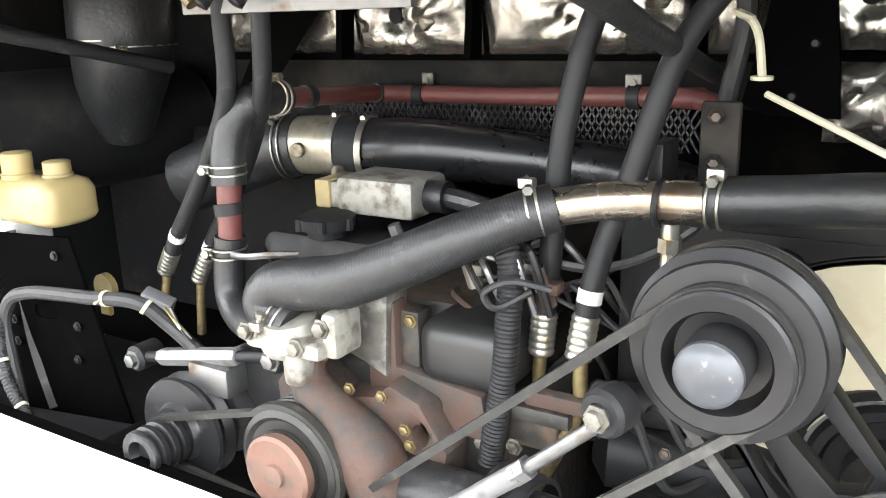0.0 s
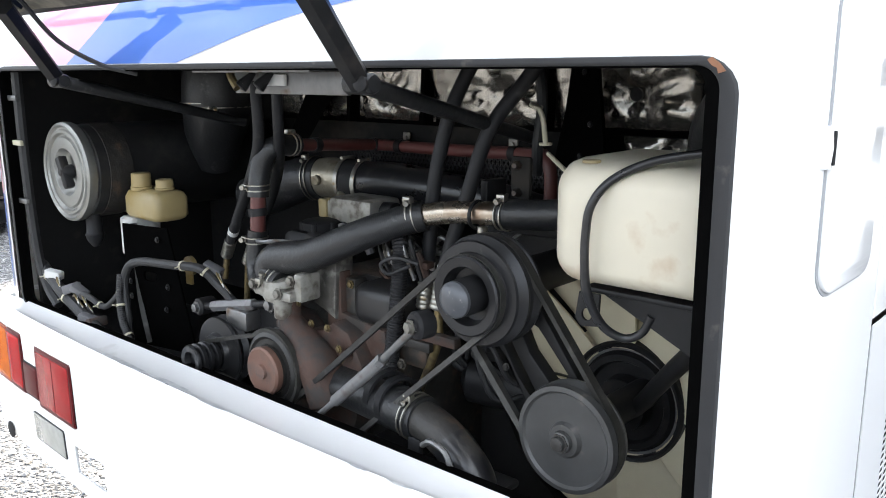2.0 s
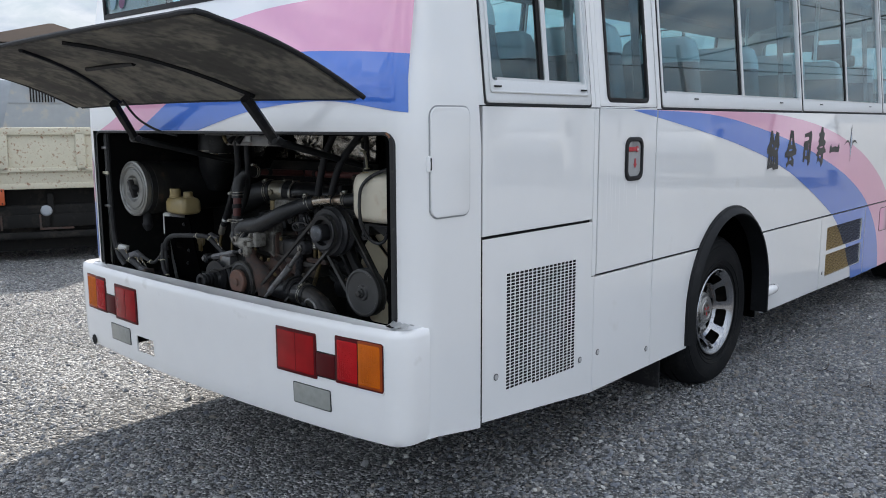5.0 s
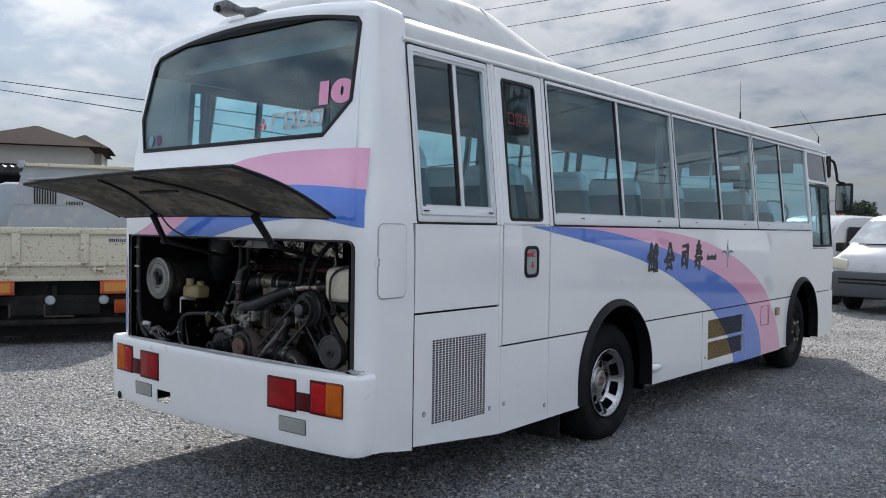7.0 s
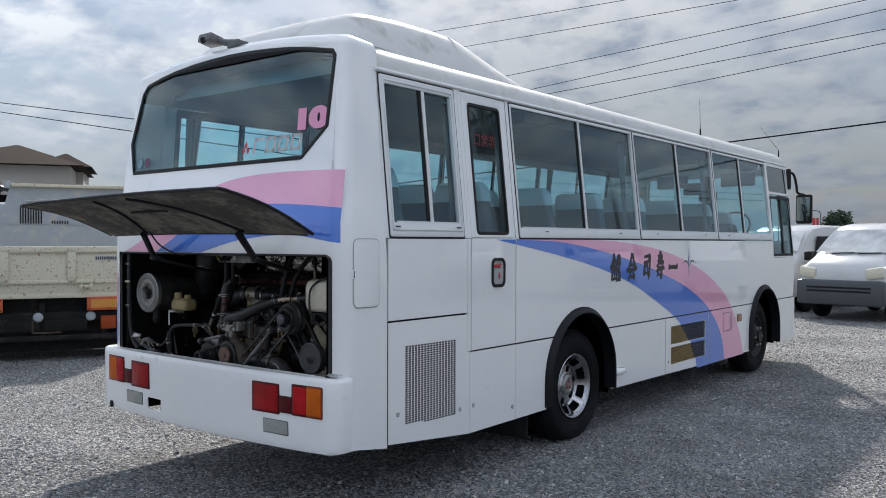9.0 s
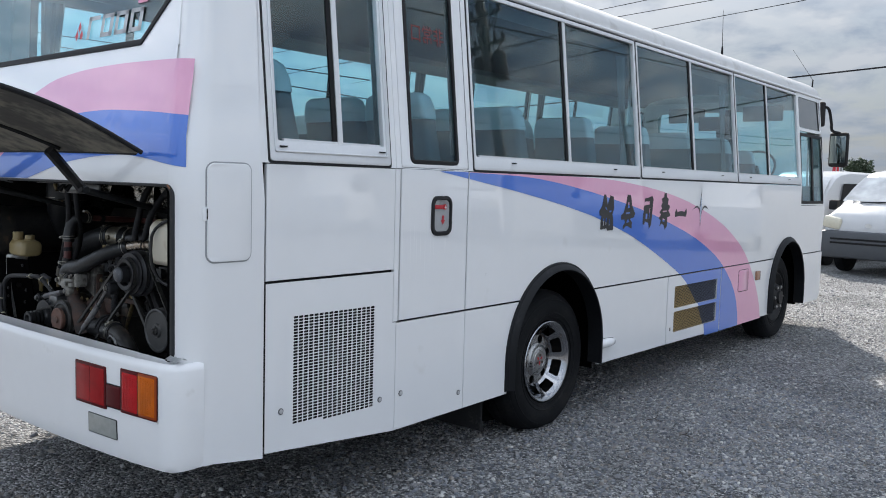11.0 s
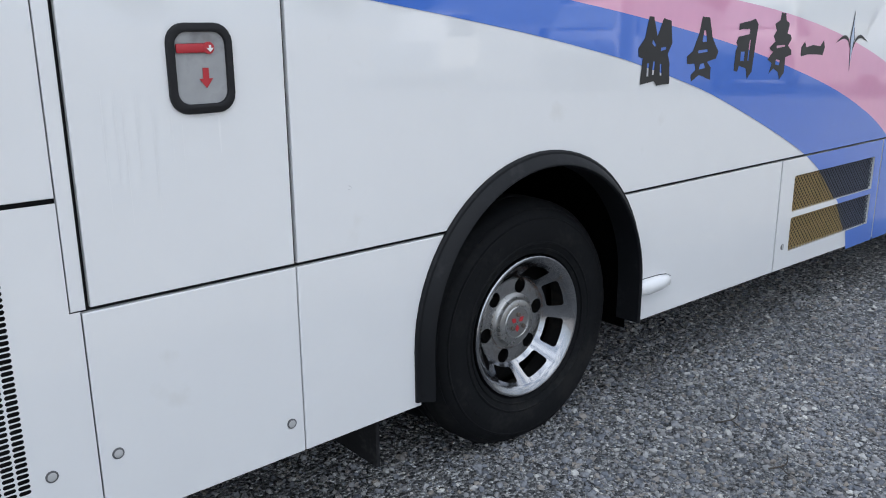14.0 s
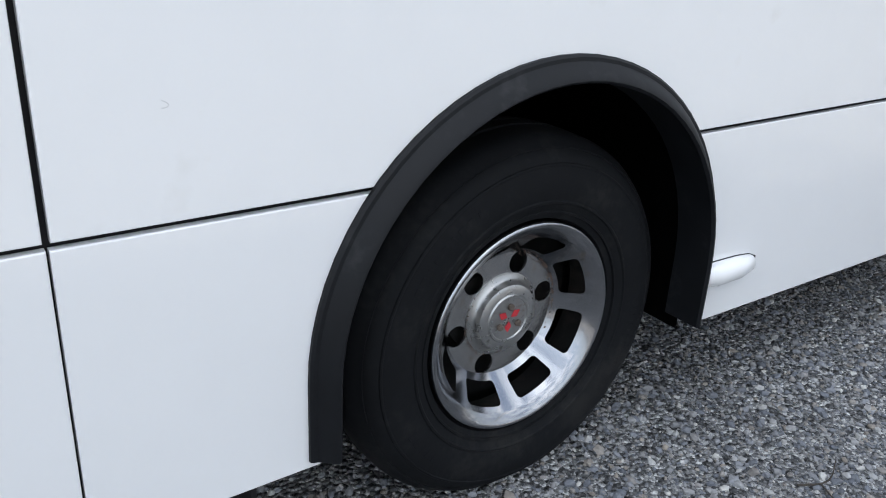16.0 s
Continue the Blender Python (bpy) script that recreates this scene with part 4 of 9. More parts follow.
for s in (1, -1):
    lamp_place = (lambda u, v, w: on_bumper(u if s > 0 else mirrored(u), v, w))
    base = part("lamp_recess", plate(rr(-0.607, 0.590, -0.077, 0.767, 0.008), [], 0.012, lambda u, v, w: lamp_place(u, v, w + 0.0012)), PAINT_OLD, bumper, "rear lamp cluster in the bumper")
    for u0, u1, v0, v1, rim, field, flutes in ((-0.604, -0.392, 0.592, 0.752, RED_LENS, RED_FIELD, 0), (-0.389, -0.297, 0.606, 0.690, RED_LENS, RED_LENS, 0), (-0.292, -0.187, 0.600, 0.761, RED_LENS, RED_BRIGHT, 16), (-0.1865, -0.080, 0.602, 0.763, AMBER_LENS, AMBER_FIELD, 16)):
        lens = part("lens", plate(rr(u0, v0, u1, v1, 0.006), (), 0.014, lambda u, v, w: lamp_place(u, v, w + 0.0045), 0.002), rim, base)
        g = 0.009 if u1 - u0 > 0.1 else 0.004
        part("lens_field", plate(rr(u0 + (0.002 if u0 == -0.1865 else g), v0 + g, u1 - (0.002 if u1 == -0.187 else g), v1 - g, 0.006), (), 0.008, lambda u, v, w: lamp_place(u, v, w + 0.0052), 0.0006), field, lens)
        # fine prism lines moulded into the lens
        for k in range(flutes):
            z = v0 + 0.018 + (v1 - v0 - 0.036) * k / (flutes - 1)
            part("flute", plate([(u0 + 0.014, z - 0.0016), (u1 - 0.014, z - 0.0016), (u1 - 0.014, z + 0.0016), (u0 + 0.014, z + 0.0016)], (), 0.003, lambda u, v, w: lamp_place(u, v, w + 0.0058), 0.0008), field, lens)
        for k in range(flutes // 2):
            q = u0 + 0.020 + (u1 - u0 - 0.040) * k / (flutes // 2 - 1)
            part("flute", plate([(q - 0.0012, v0 + 0.016), (q + 0.0012, v0 + 0.016), (q + 0.0012, v1 - 0.016), (q - 0.0012, v1 - 0.016)], (), 0.003, lambda u, v, w: lamp_place(u, v, w + 0.0060), 0.0006), field, lens)
    part("lens_divider", plate([(-0.4984, 0.602), (-0.4976, 0.602), (-0.4976, 0.742), (-0.4984, 0.742)], (), 0.002, lambda u, v, w: lamp_place(u, v, w + 0.0056)), RED_LENS, base)
    # thin shadow gap round each lens and round the reversing lamp
    for u0, v0, u1, v1 in ((-0.607, 0.589, -0.389, 0.755), (-0.295, 0.597, -0.077, 0.766), (-0.3905, 0.602, -0.294, 0.694)):
        part("lamp_gap", plate(rr(u0, v0, u1, v1, 0.007), (), 0.004, lambda u, v, w: lamp_place(u, v, w + 0.0025)), RED_LENS if u0 != -0.3905 else SEAM, base, "dark edge of the lamp")
    part("reversing_lamp", plate(rr(-0.518, 0.482, -0.328, 0.556, 0.005), (), 0.012, lambda u, v, w: lamp_place(u, v, w + 0.0032), 0.002), CLEAR_LENS, bumper, "clear reversing lamp")
    part("lamp_rim", plate(rr(-0.5205, 0.4795, -0.3255, 0.5585, 0.006), (), 0.004, lambda u, v, w: lamp_place(u, v, w + 0.0018)), EDGE_GREY, bumper, "dark gap round the reversing lamp")
# flat black disc standing in for a dark hole in the bumper
for x, z, a in ((-2.13, 0.432, 0.026),):
    bm = B()
    lathe(bm, on_bumper(x, z, 0.0015), (0, -1, 0), [(a, 0), (a * 0.9, 0.0012), (0.001, 0.0012)], 9)
    part("hole_disc", bm, SEAM, bumper)

# scuffs, chips and a scrap of tape along the bumper's top ledge
SCUFF = material("bare_grey_scuff", (0.46, 0.47, 0.48), 0.6, vary=0.25, grain=60, stain=(0.55, 0.55, 0.55), stain_at=0.58, stain_scale=30)


def on_ledge(u, f, w):
    """f: 0 at the front lip, 1 at the hatch sill."""
    return Vector((u, tail_y(u) + 0.014 + 0.040 * f, 0.8022 - 0.012 * max(0.0, f - 0.1) + w))


rng = random.Random(12)
for u0, u1, f0, f1, mat in ((-1.52, -1.30, 0.10, 0.75, SCUFF), (-1.30, -1.13, 0.25, 0.8, SCUFF), (-1.10, -0.98, 0.02, 0.35, SCUFF), (-0.66, -0.61, 0.02, 0.3, SCUFF), (-0.57, -0.52, 0.0, 0.25, SCUFF), (-0.24, -0.20, 0.0, 0.3, SCUFF), (-1.215, -1.20, 0.15, 0.30, SEAM), (-1.85, -1.70, 0.3, 0.8, SCUFF)):
    ring = []
    for k in range(22):
        a = 2 * math.pi * k / 22
        j = 0.78 + 0.3 * rng.random()
        ring.append((u0 + (u1 - u0) * (0.5 + 0.5 * j * math.cos(a)), f0 + (f1 - f0) * (0.5 + 0.5 * j * math.sin(a))))
    part("paint_scuff", plate(ring, (), 0.0006, lambda u, v, w: on_ledge(u, v, w + 0.0016)), mat, bumper, "worn bare patch on the bumper")
bm = B()
rows = []
for i in range(10):
    u = -0.098 + 0.090 * i / 9
    rise = 0.004 + 0.005 * abs(math.sin(i * 1.9))
    rows.append([Vector((u, -0.030 + 0.006 * math.sin(i * 1.3), 0.806 + rise)), Vector((u, -0.006, 0.812 + 1.6 * rise)), Vector((u + 0.002, 0.006 if u < -0.03 else 0.012, 0.809 + rise))])
loft(bm, rows, False, False)
bmesh.ops.solidify(bm, geom=bm.faces[:], thickness=0.0012)
part("tape_scrap", bm, SILVER_FILM, bumper, "crumpled grey tape on the bumper's end", angle=60)

# front: windscreen and face
part("front_face", plate([(-WIDE + 0.2, 0.33), (-0.2, 0.33), (-0.22, EAVE), (-WIDE + 0.22, EAVE)], [rr(-WIDE + 0.24, 1.30, -0.24, 2.38, 0.08)], 0.02, lambda u, v, w: Vector((u, LONG - max(0, v - 1.4) * 0.12 + w, v))), PAINT, bus)
pane = part("windscreen", plate(rr(-WIDE + 0.235, 1.295, -0.235, 2.385, 0.08), (), 0.005, lambda u, v, w: Vector((u, LONG - max(0, v - 1.4) * 0.12 + w - 0.006, v))), CLEAR_GLASS, bus, "windscreen")
pane.visible_shadow = False
bm = B()
box(bm, (-WIDE + 0.05, 7.9, 0.30), (-0.05, LONG + 0.08, 0.56), 0.04)
part("front_bumper", bm, PAINT_OLD, bus)

# underbody and mud flaps
bm = B()
box(bm, (-WIDE + 0.7, 0.9, 0.34), (-0.7, 7.9, 0.62), 0.03)
box(bm, (-WIDE + 0.08, 3.2, 0.36), (-0.08, 6.2, 0.42), 0.02)
rod(bm, (-WIDE + 0.2, REAR_HUB, HUB_Z), (-0.2, REAR_HUB, HUB_Z), 0.09)
rod(bm, (-WIDE + 0.2, FRONT_HUB, HUB_Z), (-0.2, FRONT_HUB, HUB_Z), 0.06)
lathe(bm, (-WIDE / 2, REAR_HUB - 0.2, HUB_Z), (0, 1, 0), [(0.05, 0), (0.2, 0.08), (0.22, 0.2), (0.2, 0.32), (0.05, 0.4)], 20)
part("chassis", bm, UNDER, bus)
for x0 in (-0.46, -WIDE + 0.06):
    bm = B()
    box(bm, (x0 - (0.16 if x0 > -1 else 0.0), 1.93, 0.115), (x0 + (0.36 if x0 > -1 else 0.52), 1.945, 0.5), 0.004)
    part("mud_flap", bm, RUBBER, bus, "black rubber mud flap")


DISC = material("tarnished_chrome_disc", (0.40, 0.40, 0.40), 0.2, metal=0.9, vary=0.15, grain=60, stain=(0.26, 0.21, 0.17), stain_at=0.62, stain_scale=16)


SCREW_RUST = material("rusty_screw_head", (0.11, 0.085, 0.07), 0.7, metal=0.3, vary=0.3, grain=150)
PIT_RUST = material("brown_rust_pitting", (0.085, 0.055, 0.042), 0.85, vary=0.4, grain=160)


# wheels
def wheel(at, s, dull):
    """s: +1 on the right flank. at: the hub's outer centre."""
    x, y, z = at
    out = Vector((s, 0, 0))
    t = B()
    prof = [(0.262, -0.235), (0.30, -0.245), (0.40, -0.235), (0.428, -0.215), (0.4335, -0.18), (0.4335, -0.172), (0.426, -0.170), (0.426, -0.162), (0.4345, -0.16), (0.435, -0.125), (0.427, -0.123), (0.427, -0.115), (0.4345, -0.113), (0.4335, -0.075), (0.430, -0.056), (0.426, -0.050), (0.421, -0.040), (0.4175, -0.037), (0.409, -0.024), (0.4065, -0.0245), (0.403, -0.019), (0.388, -0.009), (0.3805, -0.0075), (0.379, -0.0045), (0.3755, -0.0035), (0.373, -0.0045), (0.355, -0.001), (0.325, 0.0), (0.3005, -0.005), (0.298, -0.0025), (0.294, -0.0025), (0.2915, -0.0065), (0.275, -0.013), (0.2735, -0.010), (0.2695, -0.0105), (0.2685, -0.017), (0.256, -0.021), (0.2535, -0.030), (0.25, -0.04)]
    lathe(t, Vector(at) + out * 0.02, out, prof, 72, caps=False)
    for v in t.verts:
        if v.co.z < z - 0.395:
            v.co.z = z - 0.395 - (z - 0.395 - v.co.z) * 0.35
    w = part("wheel", t, TYRE, bus, "black tyre on a chromed steel wheel" if not dull else "black tyre on a dark steel front wheel")
    # raised marks on the sidewall, too worn to read
    for base_, count in ((118, 9), (205, 6), (318, 11)):
        for k in range(count):
            ang = radians(base_ + 4.1 * k)
            e = B()
            box(e, (-0.0012, -0.0085 if k % 3 else -0.004, -0.012), (0.0012, 0.0085 if k % 3 else 0.004, 0.012), 0.0008, segments=1)
            turn = Matrix.Translation(Vector(at) + out * 0.0188 + Vector((0, 0.338 * math.cos(ang), 0.338 * math.sin(ang)))) @ Matrix.Rotation(ang - math.pi / 2, 4, "X")
            for v in e.verts:
                v.co = turn @ v.co
            part("sidewall_mark", e, TYRE, w)
    r = B()
    if not dull:
        # bright outer ring with eight slots, stepping down to the dull centre
        n = 8
        lathe(r, Vector(at), out, [(0.250, -0.014), (0.2495, 0.002), (0.246, 0.007), (0.241, 0.0075), (0.236, 0.004), (0.216, -0.008), (0.2135, -0.012)], 64, caps=False)
        part("rim_lip", r, CHROME, w, "polished chrome rim lip", angle=50)
        # the cone between lip and disc, pierced by eight slots
        r = B()
        def cone(u, v):
            rad = 0.150 + 0.0645 * v
            return Vector(at) + out * (-0.080 + 0.070 * v) + Vector((0, s * rad * math.cos(radians(u)), rad * math.sin(radians(u))))
        cols = []
        for k in range(n):
            for f in (-1.45, -1.22, -1.0, -0.975, -0.93, -0.86, -0.78, -0.4, 0.0, 0.4, 0.78, 0.86, 0.93, 0.975, 1.0, 1.22):
                h = 0.33 * (0.60 + 0.40 * math.sqrt(max(0.0, 1 - (max(0.0, min(abs(f), 1.0) - 0.78) / 0.22) ** 2)))
                u = 45 * k + 22.5 + 15.5 * f
                cols.append((f, [r.verts.new(cone(u, v)) for v in (0.0, 0.53 - h, 0.53 + h, 1.0)]))
        for (f, p), (g, q) in zip(cols, cols[1:] + cols[:1]):
            for j in range(3):
                if j == 1 and -1.0 <= f < 1.0:
                    continue
                r.faces.new((p[j], p[j + 1], q[j + 1], q[j]))
        bmesh.ops.solidify(r, geom=r.faces[:], thickness=0.007)
        part("rim_spokes", r, CHROME, w, "chrome ring with eight slots", angle=40)
        holes = [oval(0.126 * math.cos(2 * math.pi * (k + 0.2) / 6), 0.126 * math.sin(2 * math.pi * (k + 0.2) / 6), 0.0262, 0.0262, 20) for k in range(6)]
        disc = plate(oval(0, 0, 0.157, 0.157, 64), holes, 0.006, lambda u, v, w: Vector(at) + Vector((s * (w - 0.080), u, v)))
        part("wheel_disc", disc, DISC, w, "dull steel wheel disc with six stud holes")
        # rust pits gathered where the disc meets the cone and round the hub
        pits = random.Random(31)
        e = B()
        for k in range(150):
            hub_side = k % 5 == 0
            a = pits.gauss(radians(200) if hub_side else radians(38), 0.45)
            rad = pits.uniform(0.101, 0.108) if hub_side else min(0.1555, 0.1545 - abs(pits.gauss(0, 0.007)))
            q = Vector(at) + Vector((-s * 0.0738, s * rad * math.cos(a), rad * math.sin(a)))
            size = pits.uniform(0.0007, 0.0024) * (1.3 if rad > 0.152 else 0.8)
            lathe(e, q, out, [(size, -0.0008), (size * 0.8, 0.0007), (0.0002, 0.0009)], 6, caps=False)
        tagged(part("rust_pits", e, PIT_RUST, w, "brown rust pits round the disc"), kind="stuff")
        r = B()
        lathe(r, Vector(at) - out * 0.010, out, [(0.100, -0.071), (0.100, -0.067), (0.090, -0.064), (0.084, -0.058), (0.080, -0.046), (0.074, -0.043), (0.060, -0.042), (0.057, -0.039), (0.053, -0.039), (0.051, -0.042), (0.002, -0.042)], 56, caps=False)
        part("wheel_centre", r, STEEL_DULL, w, "dull steel hub cover", angle=40)
        for k in range(3):
            ang = radians(148) * s + 2 * math.pi * k / 3
            e = B()
            u, v = Vector((0, math.cos(ang), math.sin(ang))), Vector((0, -math.sin(ang), math.cos(ang)))
            o = Vector(at) - out * 0.0505
            pts = [o + u * 0.006, o + u * 0.02 + v * 0.010, o + u * 0.035, o + u * 0.02 - v * 0.010]
            f = e.faces.new([e.verts.new(p) for p in pts])
            bmesh.ops.solidify(e, geom=[f], thickness=0.002)
            part("hub_mark", e, RED, w)
            e = B()
            o2 = o - u * 0.03
            lathe(e, o2, out, [(0.008, 0), (0.008, 0.006), (0.005, 0.008), (0.001, 0.008)], 8)
            part("hub_screw", e, SCREW_RUST, w)
        bm = B()
        lathe(bm, Vector(at) - out * 0.135, out, [(0.24, 0), (0.001, 0.001)], 40, caps=False)
        lathe(bm, Vector(at) - out * 0.12, out, [(0.25, 0), (0.25, 0.10)], 40, caps=False)
        part("brake_drum", bm, UNDER, w)
    else:
        lathe(r, at, out, [(0.252, -0.012), (0.250, 0.0), (0.240, 0.002), (0.225, -0.02), (0.19, -0.05), (0.15, -0.03), (0.12, 0.02), (0.10, 0.035), (0.07, 0.04), (0.065, 0.06), (0.002, 0.062)], 48, caps=False)
        part("rim", r, BLACK_STEEL, w, "dark steel rim", angle=45)
        for k in range(6):
            ang = 2 * math.pi * k / 6
            h = B()
            p = Vector(at) + Vector((s * 0.022, 0.11 * math.cos(ang), 0.11 * math.sin(ang)))
            lathe(h, p, out, [(0.017, 0), (0.017, 0.022), (0.01, 0.026), (0.001, 0.026)], 6)
            part("wheel_nut", h, STEEL_DULL, w)
    return w


for s, x in ((1, -0.105), (-1, -WIDE + 0.105)):
    wheel((x + 0.017 * s, REAR_HUB + 0.037, HUB_Z - 0.002), s, False)
    wheel((x, FRONT_HUB, HUB_Z + 0.005), s, True)
for x in (-0.115 - 0.28, -WIDE + 0.115 + 0.28):
    bm = B()
    lathe(bm, (x + (-0.2 if x > -1 else 0.0), REAR_HUB, HUB_Z), (1, 0, 0), [(0.25, 0), (0.40, 0.0), (0.43, 0.04), (0.43, 0.17), (0.40, 0.2), (0.25, 0.2)], 40)
    part("inner_tyre", bm, TYRE, bus)

# ---- engine bay ----
HOSE = material("ribbed_black_hose", (0.0137, 0.0141, 0.0152), 0.42, vary=0.25, grain=120, bump=0.25, stain=(0.0760, 0.0745, 0.0722), stain_at=0.66, stain_scale=14)
HOSE_SMOOTH = material("smooth_black_hose", (0.0109, 0.0109, 0.0122), 0.28, vary=0.2, grain=40, stain=(0.0380, 0.0365, 0.0342), stain_at=0.64, stain_scale=9)
RUST = material("rusty_cast_iron", (0.070, 0.037, 0.0268), 0.8, vary=0.35, grain=60, bump=0.5, stain=(0.0380, 0.0319, 0.0289), stain_at=0.50, stain_scale=16)
COPPER = material("worn_copper_brown_pulley", (0.1581, 0.0821, 0.0608), 0.6, metal=0.2, vary=0.3, grain=30, stain=(0.0988, 0.0684, 0.0570), stain_at=0.56, stain_scale=26)
CAST = material("dirty_cast_aluminium", (0.2189, 0.2067, 0.1824), 0.5, metal=0.6, vary=0.4, grain=70, bump=0.4, stain=(0.0532, 0.0456, 0.0380), stain_at=0.52, stain_scale=26)
IRON = material("grimy_engine_iron", (0.0258, 0.0236, 0.0213), 0.55, vary=0.4, grain=50, bump=0.5, stain=(0.0912, 0.0570, 0.0380), stain_at=0.60, stain_scale=13)
GREY_STEEL = material("worn_grey_steel", (0.1824, 0.1824, 0.1824), 0.4, metal=0.8, vary=0.2, grain=60, stain=(0.0988, 0.0684, 0.0456), stain_at=0.62, stain_scale=20)
PULLEY = material("dark_grey_pulley", (0.024, 0.024, 0.0258), 0.36, metal=0.5, vary=0.15, grain=50, stain=(0.1216, 0.1140, 0.1064), stain_at=0.66, stain_scale=18)
DISC = material("satin_grey_pulley_disc", (0.058, 0.058, 0.058), 0.42, metal=0.35, vary=0.18, grain=40, stain=(0.16, 0.14, 0.12), stain_at=0.62, stain_scale=14)
BELT = material("black_drive_belt", (0.0243, 0.0236, 0.0220), 0.45, vary=0.3, grain=120, bump=0.2, stain=(0.06, 0.057, 0.053), stain_at=0.62, stain_scale=40)
PIPE_BRIGHT = material("heat_tinted_steel_pipe", (0.4180, 0.3648, 0.3040), 0.27, metal=0.95, vary=0.18, grain=25, stain=(0.2584, 0.1824, 0.1292), stain_at=0.60, stain_scale=18)
RED_PIPE = material("dull_red_pipe", (0.1034, 0.0304, 0.0274), 0.45, vary=0.2, grain=40, stain=(0.0760, 0.0228, 0.0190), stain_at=0.60, stain_scale=14)
TANK = material("yellowed_white_plastic", (0.60, 0.55, 0.44), 0.4, vary=0.06, grain=18, stain=(0.38, 0.24, 0.13), stain_at=0.615, stain_scale=6)
AMBER_PLASTIC = material("amber_aged_plastic", (0.3040, 0.2371, 0.1155), 0.4, vary=0.15, grain=20, stain=(0.2888, 0.1976, 0.0608), stain_at=0.6, stain_scale=12)
SATIN = material("satin_black_drum", (0.0152, 0.0152, 0.0160), 0.4, vary=0.2, grain=40, stain=(0.0342, 0.0319, 0.0289), stain_at=0.6, stain_scale=6)
BRASSY = material("worn_chromate_collar", (0.34, 0.31, 0.245), 0.4, metal=0.7, vary=0.25, grain=60, stain=(0.1216, 0.0912, 0.0532), stain_at=0.58, stain_scale=22)
CRANK = material("dark_ribbed_pulley_iron", (0.0198, 0.0190, 0.0182), 0.42, metal=0.3, vary=0.2, grain=60, stain=(0.0684, 0.0608, 0.0532), stain_at=0.64, stain_scale=18)
CAST_PALE = material("pale_oxidised_casting", (0.31, 0.30, 0.27), 0.5, metal=0.35, vary=0.3, grain=60, bump=0.35, stain=(0.10, 0.085, 0.07), stain_at=0.53, stain_scale=24)
CAST_DIRTY = material("oily_cast_aluminium", (0.1034, 0.0973, 0.0882), 0.5, metal=0.5, vary=0.5, grain=50, bump=0.4, stain=(0.3192, 0.3116, 0.2888), stain_at=0.60, stain_scale=18)
CREAM = material("cream_fan_plastic", (0.60, 0.54, 0.39), 0.55, vary=0.1, grain=18, stain=(0.42, 0.35, 0.23), stain_at=0.62, stain_scale=7)
DOME = material("dark_domed_cap", (0.075, 0.079, 0.088), 0.36, metal=0.3, vary=0.08, grain=120, stain=(0.30, 0.29, 0.28), stain_at=0.70, stain_scale=60)
STRUT_GREY = material("scuffed_strut_grey", (0.165, 0.163, 0.166), 0.5, metal=0.3, vary=0.2, grain=50, stain=(0.0912, 0.0760, 0.0684), stain_at=0.58, stain_scale=22)
FILTER_LID = material("galvanised_filter_lid", (0.27, 0.27, 0.255), 0.42, metal=0.8, vary=0.15, grain=50, stain=(0.2280, 0.1976, 0.1520), stain_at=0.63, stain_scale=10)
CRIMP = material("zinc_crimp", (0.3526, 0.3405, 0.3040), 0.35, metal=0.9, vary=0.15, grain=60, stain=(0.3040, 0.1900, 0.0608), stain_at=0.64, stain_scale=30)
BRASS = material("yellow_zinc_fitting", (0.2067, 0.1581, 0.0790), 0.45, metal=0.7, vary=0.3, grain=60, stain=(0.0912, 0.0684, 0.0456), stain_at=0.56, stain_scale=30)
WHITE_BAND = material("white_marking", (0.5320, 0.5320, 0.5168), 0.6, vary=0.1)
CABLE_TIE = material("pale_cable_tie", (0.4560, 0.4256, 0.3192), 0.5, vary=0.1)
WIRE = material("black_loom_tape", (0.0170, 0.0170, 0.0182), 0.6, vary=0.3, grain=90, bump=0.3)
CONNECTOR = material("grey_connector", (0.0973, 0.0973, 0.1034), 0.45, vary=0.1)


def foil_material():
    """Dull silver foil: broad soft creases with sharp fine folds between them."""
    m = bpy.data.materials.new("crumpled_foil")
    m.use_nodes = True
    n, l = m.node_tree.nodes, m.node_tree.links
    b = n["Principled BSDF"]
    where = n.new("ShaderNodeTexCoord")
    warp = n.new("ShaderNodeTexNoise")
    warp.inputs["Scale"].default_value, warp.inputs["Detail"].default_value, warp.inputs["Distortion"].default_value = 9.0, 8.0, 0.6
    fold = n.new("ShaderNodeTexNoise")
    fold.noise_type = "RIDGED_MULTIFRACTAL"
    fold.inputs["Scale"].default_value, fold.inputs["Detail"].default_value, fold.inputs["Distortion"].default_value = 30.0, 5.0, 0.9
    l.new(where.outputs["Object"], warp.inputs["Vector"])
    l.new(where.outputs["Object"], fold.inputs["Vector"])
    add = n.new("ShaderNodeMath")
    add.operation = "MULTIPLY_ADD"
    add.inputs[1].default_value = 0.42
    l.new(fold.outputs["Fac"], add.inputs[0])
    l.new(warp.outputs["Fac"], add.inputs[2])
    k = n.new("ShaderNodeBump")
    k.inputs["Strength"].default_value, k.inputs["Distance"].default_value = 0.75, 0.0055
    l.new(add.outputs[0], k.inputs["Height"])
    l.new(k.outputs[0], b.inputs["Normal"])
    b.inputs["Base Color"].default_value = (0.39, 0.37, 0.335, 1)
    b.inputs["Metallic"].default_value, b.inputs["Roughness"].default_value = 0.90, 0.24
    return m


FOIL = foil_material()

